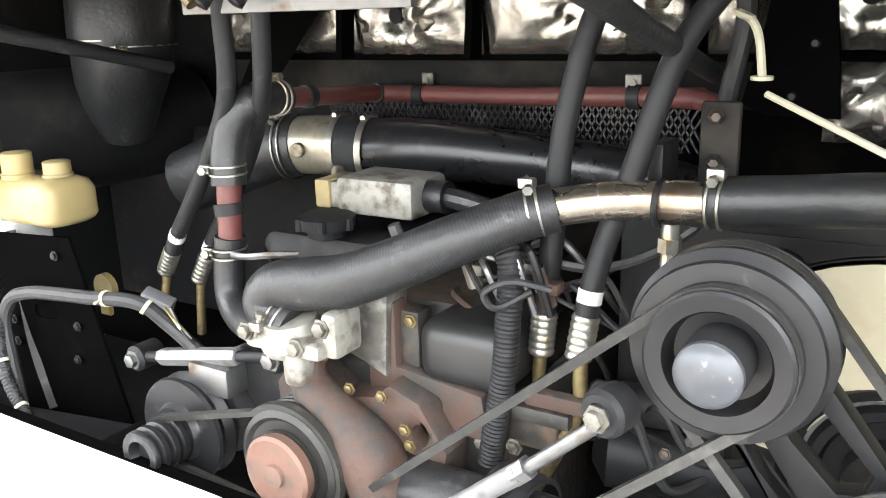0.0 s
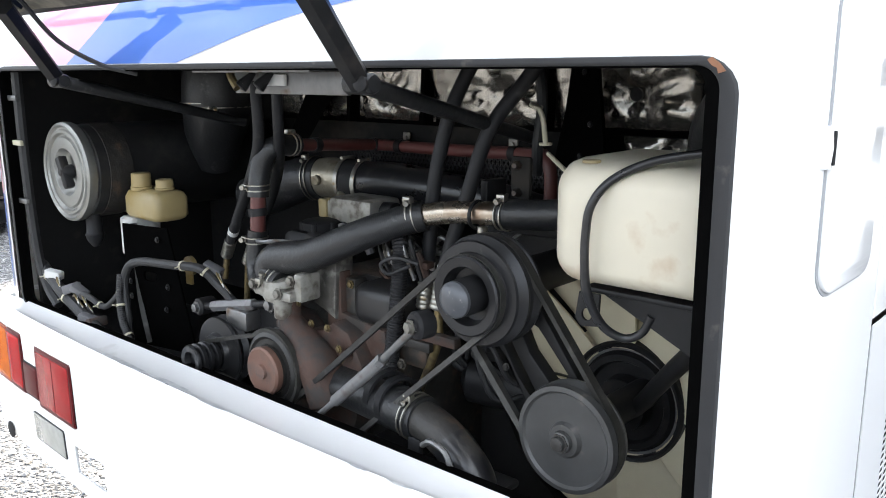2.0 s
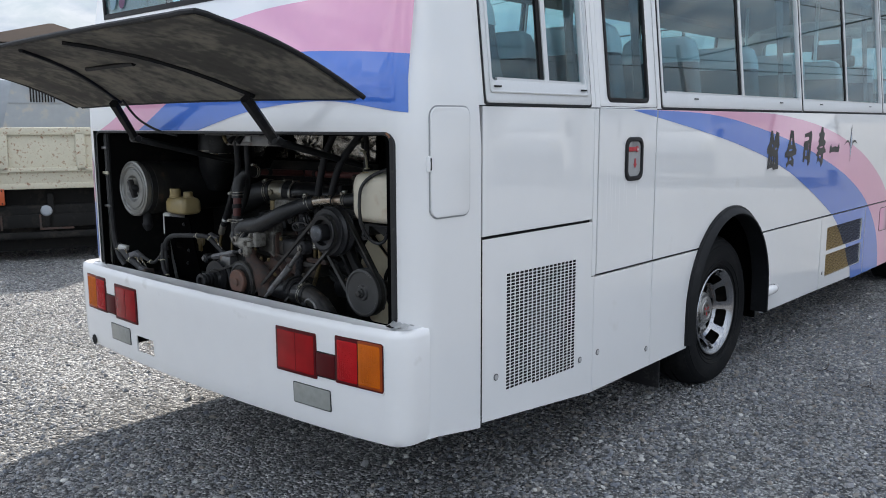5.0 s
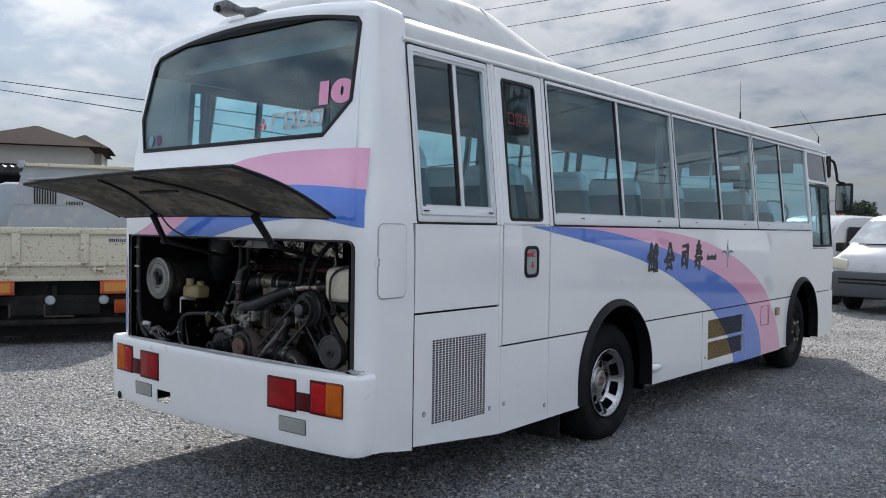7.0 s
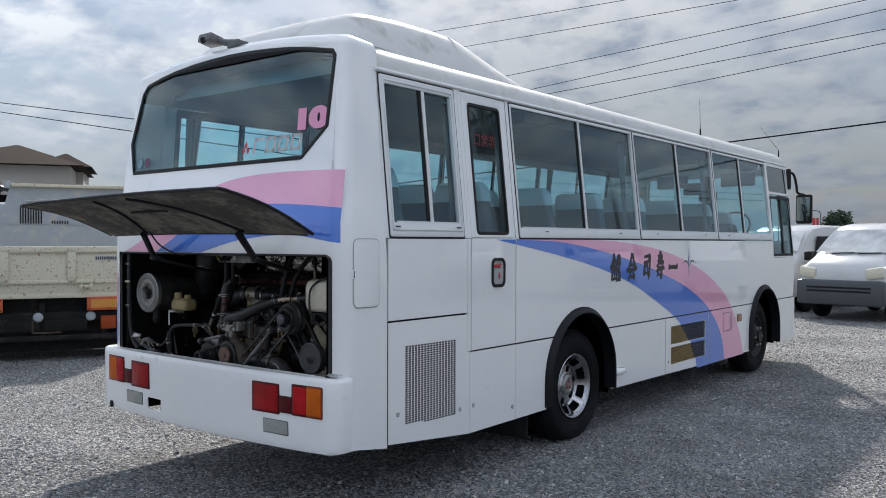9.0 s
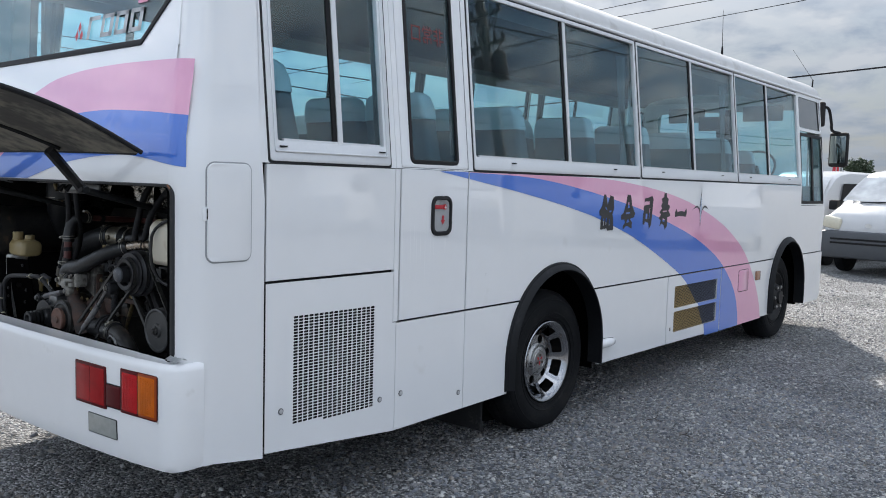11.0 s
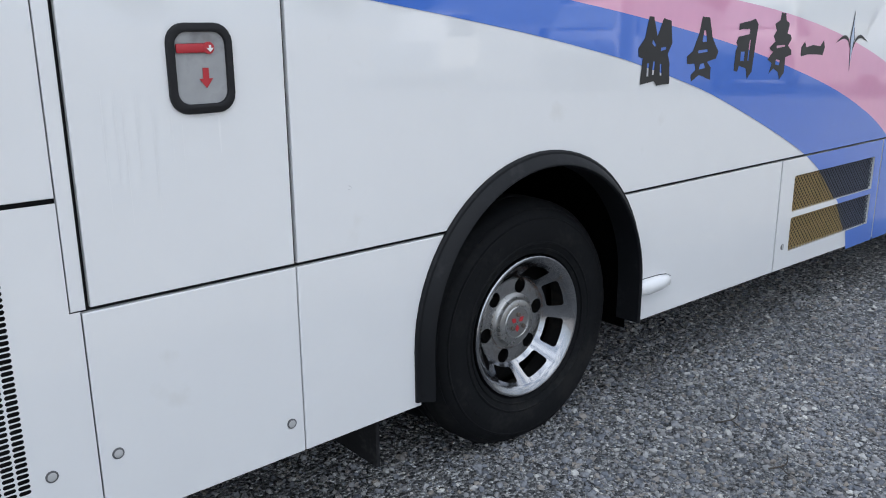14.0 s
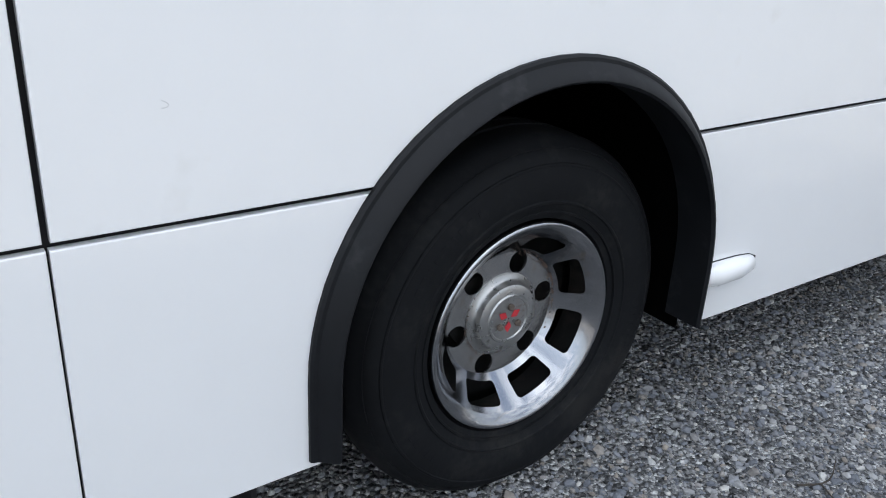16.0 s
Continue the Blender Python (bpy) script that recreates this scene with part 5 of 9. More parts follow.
# the bay itself
bay = thing("engine_bay", (-1.11, 0.4, 0.8), "black-painted engine compartment with foil insulation under its roof", "engine bay", kind="structure")
bm = B()
box(bm, (-2.19, 1.30, 0.35), (-0.03, 1.32, 1.52))
part("bulkhead", bm, UNDER, bay)
bm = B()
box(bm, (-2.15, 0.06, 0.36), (-2.13, 1.30, 1.50))
part("side_wall", bm, UNDER, bay)
bm = B()
box(bm, (-0.085, 0.12, 1.0), (-0.065, 1.30, 1.50))
part("side_wall", bm, UNDER, bay)
bm = B()
box(bm, (-2.15, 0.02, 1.495), (-0.06, 1.30, 1.512))
part("bay_roof", bm, UNDER, bay)
bm = B()
box(bm, (-2.14, 0.0, 0.70), (-1.50, 0.42, 0.73), 0.006)
box(bm, (-2.14, 0.005, 0.60), (-0.10, 0.045, 0.735), 0.006)
part("sill_member", bm, BLACK_STEEL, bay)
bm = B()
box(bm, (-2.1, 0.75, 1.17), (-1.42, 0.78, 1.49))
part("bulkhead_plate", bm, BLACK_STEEL, bay)
bm = B()
box(bm, (-2.1, 0.62, 0.74), (-1.40, 0.64, 1.16))
part("bulkhead_plate", bm, BLACK_STEEL, bay)
# dark sheets added so lit ground doesn't show through the bay
bm = B()
box(bm, (-2.13, 0.06, 0.50), (-1.24, 1.30, 0.52))
part("bay_floor_sheet", bm, UNDER, bay, "dark sheet added under the bay to hide the lit ground")
bm = B()
box(bm, (-0.78, 0.10, 0.46), (-0.08, 1.30, 0.48))
part("bay_floor_sheet", bm, UNDER, bay, "dark sheet added under the bay to hide the lit ground")

# foil pads, puckered round their fasteners
def pad(x0, x1, z0, z1, y0, y1, dimples):
    bm = B()
    nx, nz = max(8, int((x1 - x0) / 0.012)), max(6, int((z1 - z0) / 0.012))
    rows = []
    for j in range(nz + 1):
        row = []
        for i in range(nx + 1):
            x, z = x0 + (x1 - x0) * i / nx, z0 + (z1 - z0) * j / nz
            y = y0 + (y1 - y0) * (z - z0) / (z1 - z0)
            e = min(x - x0, x1 - x, z - z0, z1 - z)
            puff = 0.018 * min(1, e / 0.016)
            for dx, dz in dimples:
                r = math.hypot(x - dx, z - dz)
                a = math.atan2(z - dz, x - dx)
                puff -= 0.020 * math.exp(-(r / 0.03) ** 2)
                puff += 0.0075 * math.sin(a * 13 + 4 * noise.noise(Vector((x * 9, z * 9, 1.0)))) * math.exp(-((r - 0.05) / 0.07) ** 2)
            puff += 0.0035 * noise.noise(Vector((x * 24, z * 24, dx if dimples else 0.3))) + 0.003 * noise.noise(Vector((x * 60, z * 60, 2.0)))
            row.append(bm.verts.new((x, y - puff, z)))
        rows.append(row)
    for a, b in zip(rows, rows[1:]):
        for i in range(nx):
            bm.faces.new((a[i], a[i + 1], b[i + 1], b[i]))
    ob = part("foil_pad", bm, FOIL, bay, "crumpled silver foil insulation pad", angle=60)
    for dx, dz in dimples:
        bm = B()
        y = y0 + (y1 - y0) * (dz - z0) / (z1 - z0)
        lathe(bm, (dx, y - 0.004, dz), (0, -1, 0), [(0.013, -0.004), (0.013, 0.004), (0.008, 0.006), (0.001, 0.006)], 14)
        part("pad_button", bm, SEAM, ob, "black pad fastener")


pad(-1.62, -1.28, 1.315, 1.49, 0.57, 0.52, [(-1.45, 1.39)])
pad(-1.27, -1.03, 1.315, 1.49, 0.56, 0.52, [(-1.185, 1.378)])
pad(-1.02, -0.69, 1.315, 1.49, 0.56, 0.51, [(-0.80, 1.383)])
pad(-0.68, -0.60, 1.315, 1.49, 0.56, 0.51, [])
pad(-0.585, -0.345, 1.322, 1.49, 0.53, 0.49, [(-0.48, 1.388)])
pad(-0.335, -0.11, 1.322, 1.49, 0.53, 0.49, [(-0.22, 1.39)])
pad(-0.53, -0.12, 1.20, 1.305, 0.58, 0.56, [(-0.44, 1.275)])
pad(-0.96, -0.84, 1.21, 1.30, 0.66, 0.66, [])
bm = B()
box(bm, (-1.63, 0.565, 1.305), (-0.08, 0.60, 1.318), 0.002)
for x in (-1.275, -1.025, -0.685, -0.34):
    box(bm, (x - 0.006, 0.505, 1.31), (x + 0.006, 0.54, 1.495), 0, Matrix.Rotation(radians(4), 4, "Y"))
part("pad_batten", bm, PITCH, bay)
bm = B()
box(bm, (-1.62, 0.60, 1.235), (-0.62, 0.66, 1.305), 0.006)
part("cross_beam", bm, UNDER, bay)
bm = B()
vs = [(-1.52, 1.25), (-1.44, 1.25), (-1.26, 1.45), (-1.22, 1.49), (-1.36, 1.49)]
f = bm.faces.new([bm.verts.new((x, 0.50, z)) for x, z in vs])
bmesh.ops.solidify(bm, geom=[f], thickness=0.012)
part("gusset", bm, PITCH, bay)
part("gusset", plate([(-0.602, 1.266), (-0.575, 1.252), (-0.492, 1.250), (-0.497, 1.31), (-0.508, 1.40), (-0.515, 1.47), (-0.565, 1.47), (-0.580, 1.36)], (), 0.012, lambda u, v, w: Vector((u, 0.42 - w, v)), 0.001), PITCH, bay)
for u, v in ((-0.54, 1.43), (-0.525, 1.335), (-0.545, 1.275)):
    bolt_bm = B()
    lathe(bolt_bm, (u, 0.419, v), (0, -1, 0), [(0.006, -0.012), (0.006, 0.0), (0.004, 0.003), (0.001, 0.003)], 8)
    part("gusset_bolt", bolt_bm, BLACK_STEEL, bay)
bm = B()
for i in range(56):
    x = -1.40 + i * 0.0125
    for s in (-1, 1):
        box(bm, (x - 0.0016, 0.627, 1.150), (x + 0.0016, 0.630, 1.250), 0, Matrix.Rotation(radians(30) * s, 4, "Y"))
cut(bm, (0, 0, 1.165), (0, 0, 1))
cut(bm, (0, 0, 1.238), (0, 0, -1))
tagged(part("mesh_screen", bm, PULLEY, bay, "expanded-metal screen under the beam"), kind="stuff")
# loom along the left jamb
bm = B()
tube(bm, [(-2.07, 0.03, 1.44), (-2.075, 0.03, 1.2), (-2.07, 0.035, 0.95), (-2.04, 0.04, 0.85), (-1.98, 0.04, 0.80)], 0.014, 8)
part("jamb_loom", bm, WIRE, bay)
for z in (1.36, 1.24, 1.08):
    bm = B()
    box(bm, (-2.10, 0.012, z), (-2.05, 0.022, z + 0.014), 0.002)
    part("loom_clip", bm, CABLE_TIE if z == 1.24 else GREY_STEEL, bay)


def clamp(parent, at, way, r, bolt=(0, 0, 1), width=0.012):
    bm = B()
    for d in (-0.006, 0.006):
        band(bm, Vector(at) + Vector(way).normalized() * d, way, r, 0.0035, 0.0022)
    top = Vector(at) + Vector(bolt).normalized() * (r + 0.006)
    s = Vector(way).normalized()
    t = s.cross(Vector(bolt).normalized()).normalized()
    box(bm, top - Vector((0.009, 0.007, 0.006)), top + Vector((0.009, 0.007, 0.006)), 0.002)
    rod(bm, top - t * 0.016, top + t * 0.016, 0.0028, seg=8)
    lathe(bm, top + t * 0.014, t, [(0.006, 0), (0.006, 0.006)], 6)
    return part("hose_clamp", bm, CRIMP, parent, "wire hose clamp")


def bolt(parent, at, way, r=0.007, mat=None):
    bm = B()
    way = Vector(way).normalized()
    lathe(bm, Vector(at), way, [(r * 1.45, 0), (r * 1.45, 0.002), (r, 0.002), (r, r * 0.9), (r * 0.8, r)], 6)
    return part("bolt", bm, mat or BRASS, parent)


# ---- engine ----
engine = thing("engine", (-1.0, 0.5, 0.6), "grimy diesel engine with rusty castings and belt-driven pulleys", "engine")
bm = B()
box(bm, (-1.22, 0.20, 0.52), (-0.80, 1.15, 0.93), 0.03)
part("engine_block", bm, IRON, engine)
bm = B()
box(bm, (-1.18, 0.24, 0.92), (-0.86, 1.12, 1.02), 0.02)
part("cylinder_head", bm, IRON, engine)
bm = B()
box(bm, (-1.14, 0.22, 0.30), (-0.86, 1.10, 0.53), 0.03)
part("sump", bm, IRON, engine)
bm = B()
secs = []
for y, w, h in ((0.27, 0.10, 0.03), (0.285, 0.125, 0.05), (0.60, 0.125, 0.055), (1.05, 0.12, 0.05), (1.07, 0.09, 0.03)):
    secs.append([Vector((-1.15 + u, y, 1.015 + v)) for u, v in rr(-w, -0.01, w, h, 0.025, 3)])
loft(bm, secs)
part("valve_cover", bm, BLACK_STEEL, engine, "black valve cover")
bm = B()
lathe(bm, (-1.16, 0.30, 1.066), (0, 0, 1), [(0.030, 0), (0.030, 0.012), (0.042, 0.013), (0.044, 0.030), (0.036, 0.034), (0.001, 0.034)], 18)
cap = part("oil_cap", bm, SEAM, engine, "black oil filler cap")
for k in range(6):
    bm = B()
    a = k * math.pi / 3
    lathe(bm, (-1.16 + 0.042 * math.cos(a), 0.30 + 0.042 * math.sin(a), 1.079), (0, 0, 1), [(0.007, 0), (0.007, 0.018), (0.001, 0.020)], 8)
    part("cap_lug", bm, SEAM, cap)
bm = B()
box(bm, (-1.165, 0.33, 1.092), (-1.026, 0.43, 1.150), 0.010)
box(bm, (-1.195, 0.345, 1.096), (-1.16, 0.42, 1.138), 0.006)
part("breather_housing", bm, CAST_PALE, engine, "pale cast housing")
bm = B()
box(bm, (-1.214, 0.34, 1.096), (-1.185, 0.415, 1.140), 0.004)
part("label_patch", bm, AMBER_PLASTIC, engine, "yellowed patch")
bm = B()
rod(bm, (-1.03, 0.38, 1.122), (-0.995, 0.38, 1.122), 0.024)
tube(bm, [(-1.0, 0.38, 1.122), (-0.965, 0.38, 1.118), (-0.92, 0.40, 1.10), (-0.89, 0.45, 1.06)], 0.015, 10)
part("breather_hose", bm, HOSE, engine)
# timing cover, rusty, with a branch to the thermostat
part("timing_cover", plate([(-1.10, 0.62), (-0.93, 0.62), (-0.88, 0.74), (-0.86, 0.86), (-0.90, 0.92), (-0.945, 0.935), (-0.97, 0.915), (-1.03, 0.90), (-1.07, 0.925), (-1.11, 0.93), (-1.135, 0.90), (-1.13, 0.80)], [oval(-0.90, 0.875, 0.011, 0.013, 12)], 0.06, lambda u, v, w: Vector((u, 0.14 - w, v)), 0.008), RUST, engine, "rusty cast timing cover")
bm = B()
tube(bm, [(-1.055, 0.125, 0.965), (-1.055, 0.12, 0.935), (-1.04, 0.115, 0.912), (-1.0, 0.11, 0.885), (-0.955, 0.11, 0.845), (-0.93, 0.12, 0.78)], [0.021, 0.024, 0.030, 0.036, 0.045, 0.05], 12)
part("water_branch", bm, RUST, engine, "rusty cast water branch")
for x, z in ((-1.035, 0.962), (-0.945, 0.925), (-0.912, 0.888), (-0.905, 0.868), (-0.995, 0.925), (-1.085, 0.922)):
    bolt(engine, (x, 0.128, z), (0, -1, 0), 0.0062, BRASS)
part("front_plate", plate([(-1.0, 0.87), (-0.82, 0.87), (-0.83, 0.93), (-0.955, 0.945), (-0.955, 1.03), (-0.975, 1.04), (-1.0, 1.03)], [oval(-0.90, 0.905, 0.012, 0.012, 12)], 0.03, lambda u, v, w: Vector((u, 0.175 - w, v)), 0.004), RUST, engine)
part("spacer_plate", plate([(-1.05, 0.96), (-1.0, 0.945), (-0.965, 0.93), (-0.955, 1.07), (-1.0, 1.075), (-1.05, 1.05)], (), 0.05, lambda u, v, w: Vector((u, 0.165 - w, v)), 0.006), CAST_DIRTY, engine, "stained aluminium side casting")
bm = B()
box(bm, (-0.925, 0.172, 0.930), (-0.795, 0.31, 1.016), 0.026, segments=4)
part("pump_housing", bm, SATIN, engine, "black square injection-pump housing")
bm = B()
box(bm, (-0.968, 0.19, 0.912), (-0.928, 0.225, 1.018), 0.006)
part("pump_flange", bm, IRON, engine)
for x, z in ((-0.938, 1.006), (-0.940, 0.930)):
    bolt(engine, (x, 0.188, z), (0, -1, 0), 0.0068, BRASS)
# injector pipes over the pump
for k in range(5):
    bm = B()
    x = -0.83 + 0.02 * k
    tube(bm, [(x, 0.20, 1.04), (x - 0.02, 0.19, 1.085 + 0.008 * k), (x - 0.06, 0.24, 1.105), (x - 0.05 - 0.03 * k, 0.33, 1.10), (x - 0.10, 0.40, 1.06)], 0.0045, 6)
    part("injector_pipe", bm, GREY_STEEL if k % 2 else BLACK_STEEL, engine)
for k, (x, y, z, m) in enumerate(((-0.86, 0.22, 1.075, CAST), (-0.80, 0.24, 1.08, GREY_STEEL), (-0.91, 0.22, 1.09, CONNECTOR), (-0.76, 0.22, 1.065, RUST), (-0.94, 0.19, 1.105, GREY_STEEL))):
    bm = B()
    rod(bm, (x, y, z - 0.02), (x - 0.012, y - 0.01, z + 0.028), 0.010, 0.008, 8)
    box(bm, (x - 0.014, y - 0.01, z - 0.004), (x + 0.014, y + 0.012, z + 0.010), 0.003)
    part("pipe_union", bm, m, engine)
bm = B()
tube(bm, [(-0.77, 0.19, 1.07), (-0.80, 0.16, 1.055), (-0.81, 0.15, 1.075), (-0.78, 0.16, 1.09), (-0.74, 0.18, 1.08)], 0.004, 6)
part("fuel_line", bm, WIRE, engine)
bm = B()
tube(bm, [(-0.60, 0.36, 1.15), (-0.66, 0.33, 1.10), (-0.72, 0.28, 1.08), (-0.78, 0.26, 1.085)], 0.006, 6)
part("fuel_line", bm, GREY_STEEL, engine)
# thermostat
bm = B()
lathe(bm, (-1.075, 0.115, 1.002), (0, -0.15, 1), [(0.040, -0.03), (0.044, -0.016), (0.042, -0.006), (0.038, 0.004), (0.036, 0.012)], 20)
box(bm, (-1.125, 0.078, 0.975), (-1.0, 0.15, 0.998), 0.009)
rod(bm, (-1.052, 0.10, 0.978), (-1.056, 0.105, 0.935), 0.020)
box(bm, (-1.01, 0.095, 0.975), (-0.985, 0.15, 1.035), 0.008)
part("thermostat_housing", bm, CAST_PALE, engine, "corroded aluminium thermostat housing")
for x, z in ((-1.115, 1.0), (-1.033, 0.992), (-0.99, 1.025)):
    bolt(engine, (x, 0.076, z), (0, -1, 0), 0.009, CAST)
# crank pulley
def pulley(at, profile, mat, label, seg=40, parent=engine):
    bm = B()
    lathe(bm, at, (0, -1, 0), profile, seg)
    return part("pulley", bm, mat, parent, label, angle=28)


ribs = [(0.077, -0.095)]
for k in range(7):
    ribs += [(0.080, -0.090 + k * 0.010), (0.080, -0.085 + k * 0.010), (0.0755, -0.082 + k * 0.010)]
ribs += [(0.079, -0.018), (0.077, -0.006), (0.069, -0.002), (0.063, -0.006), (0.052, -0.006)]
crank = pulley((-1.050, 0.055, 0.832), ribs + [(0.052, 0.0), (0.001, 0.0)], CRANK, "grey ribbed crank pulley")
bm = B()
lathe(bm, (-1.050, 0.05, 0.832), (0, -1, 0), [(0.050, -0.004), (0.0515, 0.010), (0.047, 0.014), (0.030, 0.011), (0.016, 0.012), (0.015, 0.018), (0.001, 0.019)], 32)
part("hub_face", bm, COPPER, crank, "copper-brown pulley face")
pulley((-1.053, 0.077, 0.634), [(0.05, -0.02), (0.078, -0.018), (0.078, -0.012), (0.068, 0.0), (0.078, 0.010), (0.078, 0.014), (0.06, 0.012), (0.02, 0.02), (0.001, 0.02)], PULLEY, "dark crank drive pulley")
# alternator
alt = part("alternator", (lambda bm: (lathe(bm, (-1.285, 0.20, 0.812), (0, -1, 0), [(0.04, -0.12), (0.07, -0.11), (0.074, -0.02), (0.074, 0.03), (0.066, 0.055), (0.04, 0.07), (0.02, 0.08)], 28), box(bm, (-1.28, 0.11, 0.865), (-1.20, 0.17, 0.912), 0.008), bm)[-1])(B()), GREY_STEEL, engine, "grey alternator with cooling fan")
pulley((-1.283, 0.098, 0.810), [(0.03, -0.03), (0.078, -0.028), (0.080, -0.022), (0.072, -0.010), (0.080, 0.002), (0.078, 0.008), (0.045, 0.010), (0.04, 0.02), (0.001, 0.02)], PULLEY, "alternator fan and belt pulley", 36, alt)
p2 = [(0.03, -0.075)]
for k in range(4):
    p2 += [(0.036, -0.072 + k * 0.017), (0.036, -0.066 + k * 0.017), (0.027, -0.061 + k * 0.017), (0.036, -0.057 + k * 0.017)]
p2 += [(0.036, -0.002), (0.034, 0.002), (0.022, 0.002), (0.018, -0.012), (0.001, -0.012)]
pulley((-1.280, 0.015, 0.807), p2, PULLEY, "small grooved pulley", 32, alt)
# turnbuckle adjuster
tb = Vector((-1.411, 0.135, 0.883)), Vector((-1.112, 0.126, 0.946))
d = (tb[1] - tb[0]).normalized()
bm = B()
lathe(bm, tb[0] + d * 0.05, d, [(0.006, 0), (0.0125, 0.002), (0.0138, 0.01), (0.0138, 0.168), (0.0125, 0.176), (0.006, 0.178)], 6)
buckle = part("turnbuckle", bm, STRUT_GREY, engine, "grey hexagonal turnbuckle", angle=20)
bm = B()
rod(bm, tb[0], tb[1], 0.0085)
for p in tb:
    lathe(bm, p + Vector((0, 0.03, 0)), (0, -1, 0), [(0.020, 0), (0.021, 0.01), (0.021, 0.04), (0.016, 0.045), (0.001, 0.046)], 14)
part("rod_end", bm, BLACK_STEEL, buckle)
for p in tb:
    bolt(buckle, p - Vector((0, 0.014, 0)), (0, -1, 0), 0.011, GREY_STEEL)
bm = B()
vs = [(-1.20, 0.93), (-1.13, 0.945), (-1.09, 0.90), (-1.10, 0.84), (-1.19, 0.845), (-1.22, 0.88)]
f = bm.faces.new([bm.verts.new((x, 0.15, z)) for x, z in vs])
bmesh.ops.solidify(bm, geom=[f], thickness=0.014)
part("adjuster_bracket", bm, BLACK_STEEL, engine)

# small lines and clips in the gaps round the pump
rng = random.Random(5)
for k in range(9):
    x, y, z = rng.uniform(-1.02, -0.72), rng.uniform(0.24, 0.36), rng.uniform(1.02, 1.10)
    bm = B()
    tube(bm, [(x, y, z), (x + rng.uniform(0.01, 0.05), y - 0.02, z + rng.uniform(-0.02, 0.03)), (x + rng.uniform(0.05, 0.10), y, z + rng.uniform(-0.05, 0.02)), (x + rng.uniform(0.08, 0.13), y + 0.05, z - rng.uniform(0.0, 0.10))], rng.choice((0.0032, 0.004, 0.0055)), 7)
    part("fuel_line", bm, rng.choice((GREY_STEEL, WIRE, RUST, WIRE, CAST_DIRTY)), engine)
for k in range(7):
    x, z = rng.uniform(-0.86, -0.66), rng.uniform(0.84, 0.96)
    y = rng.uniform(0.26, 0.33)
    bm = B()
    tube(bm, [(x, y, z), (x + 0.03, y - 0.02, z + rng.uniform(-0.04, 0.04)), (x + rng.uniform(0.04, 0.10), y - 0.01, z + rng.uniform(-0.08, 0.05)), (x + 0.12, y + 0.05, z - 0.06)], rng.choice((0.004, 0.006, 0.008)), 8)
    part("cable", bm, rng.choice((WIRE, WIRE, GREY_STEEL, IRON)), engine)

# ---- main coolant hose ----
hose = thing("coolant_hose", (-1.0, 0.12, 1.05), "thick ribbed black radiator hose clamped to a heat-tinted pipe", "hose")
P1, P2 = Vector((-0.772, 0.203, 1.163)), Vector((-0.588, 0.233, 1.184))
bm = B()
tube(bm, [(-1.07, 0.118, 0.998), (-1.098, 0.119, 1.008), (-1.115, 0.121, 1.028), (-1.095, 0.123, 1.048), (-1.05, 0.125, 1.058), (-0.99, 0.127, 1.070), (-0.925, 0.136, 1.096), (-0.85, 0.156, 1.130), (-0.79, 0.190, 1.155), (-0.750, 0.212, 1.167)], [0.034, 0.034, 0.034, 0.034, 0.033, 0.032, 0.031, 0.030, 0.029, 0.029], 20, 8, True, (0.004, 0.00012))
part("rubber_hose", bm, HOSE, hose)
bm = B()
tube(bm, [P1 + Vector((-0.01, -0.002, 0)), P1 + Vector((0.03, 0.008, 0.006)), (-0.697, 0.22, 1.177), (-0.635, 0.23, 1.182), P2 + Vector((0.03, 0.0, 0.0))], 0.0215, 18)
part("steel_pipe", bm, PIPE_BRIGHT, hose, "heat-tinted bright steel pipe")
bm = B()
tube(bm, [P2, P2 + Vector((0.09, 0.002, 0.008)), P2 + Vector((0.16, -0.008, 0.017)), P2 + Vector((0.26, -0.005, 0.020))], 0.0265, 18)
part("rubber_hose", bm, HOSE, hose)
clamp(hose, P1, (1, 0.45, 0.25), 0.0297, (-0.1, -0.35, 1))
clamp(hose, P2 + Vector((0.01, 0, 0)), (1, 0, 0), 0.027, (0, -0.3, 1))
clamp(hose, (-1.09, 0.119, 1.004), (-0.8, 0, 0.3), 0.0347, (-0.2, -1, 0.1))
bm = B()
q = P2 + Vector((-0.035, -0.008, -0.005))
rod(bm, q - Vector((0, 0, 0.020)), q - Vector((0, 0, 0.036)), 0.010)
lathe(bm, q - Vector((0, 0, 0.036)), (0, 0, -1), [(0.013, 0), (0.013, 0.016)], 6)
lathe(bm, q - Vector((0, 0, 0.052)), (0, 0, -1), [(0.009, 0), (0.010, 0.012), (0.008, 0.03)], 10)
part("bleed_union", bm, CRIMP, hose, "zinc union below the pipe")
bm = B()
ring = [q + Vector((-0.012, 0.024 * math.cos(a), 0.024 * math.sin(a))) for a in [k * math.pi / 10 for k in range(21)]]
tube(bm, ring, 0.0035, 6, 2)
part("pipe_strap", bm, BLACK_STEEL, hose)

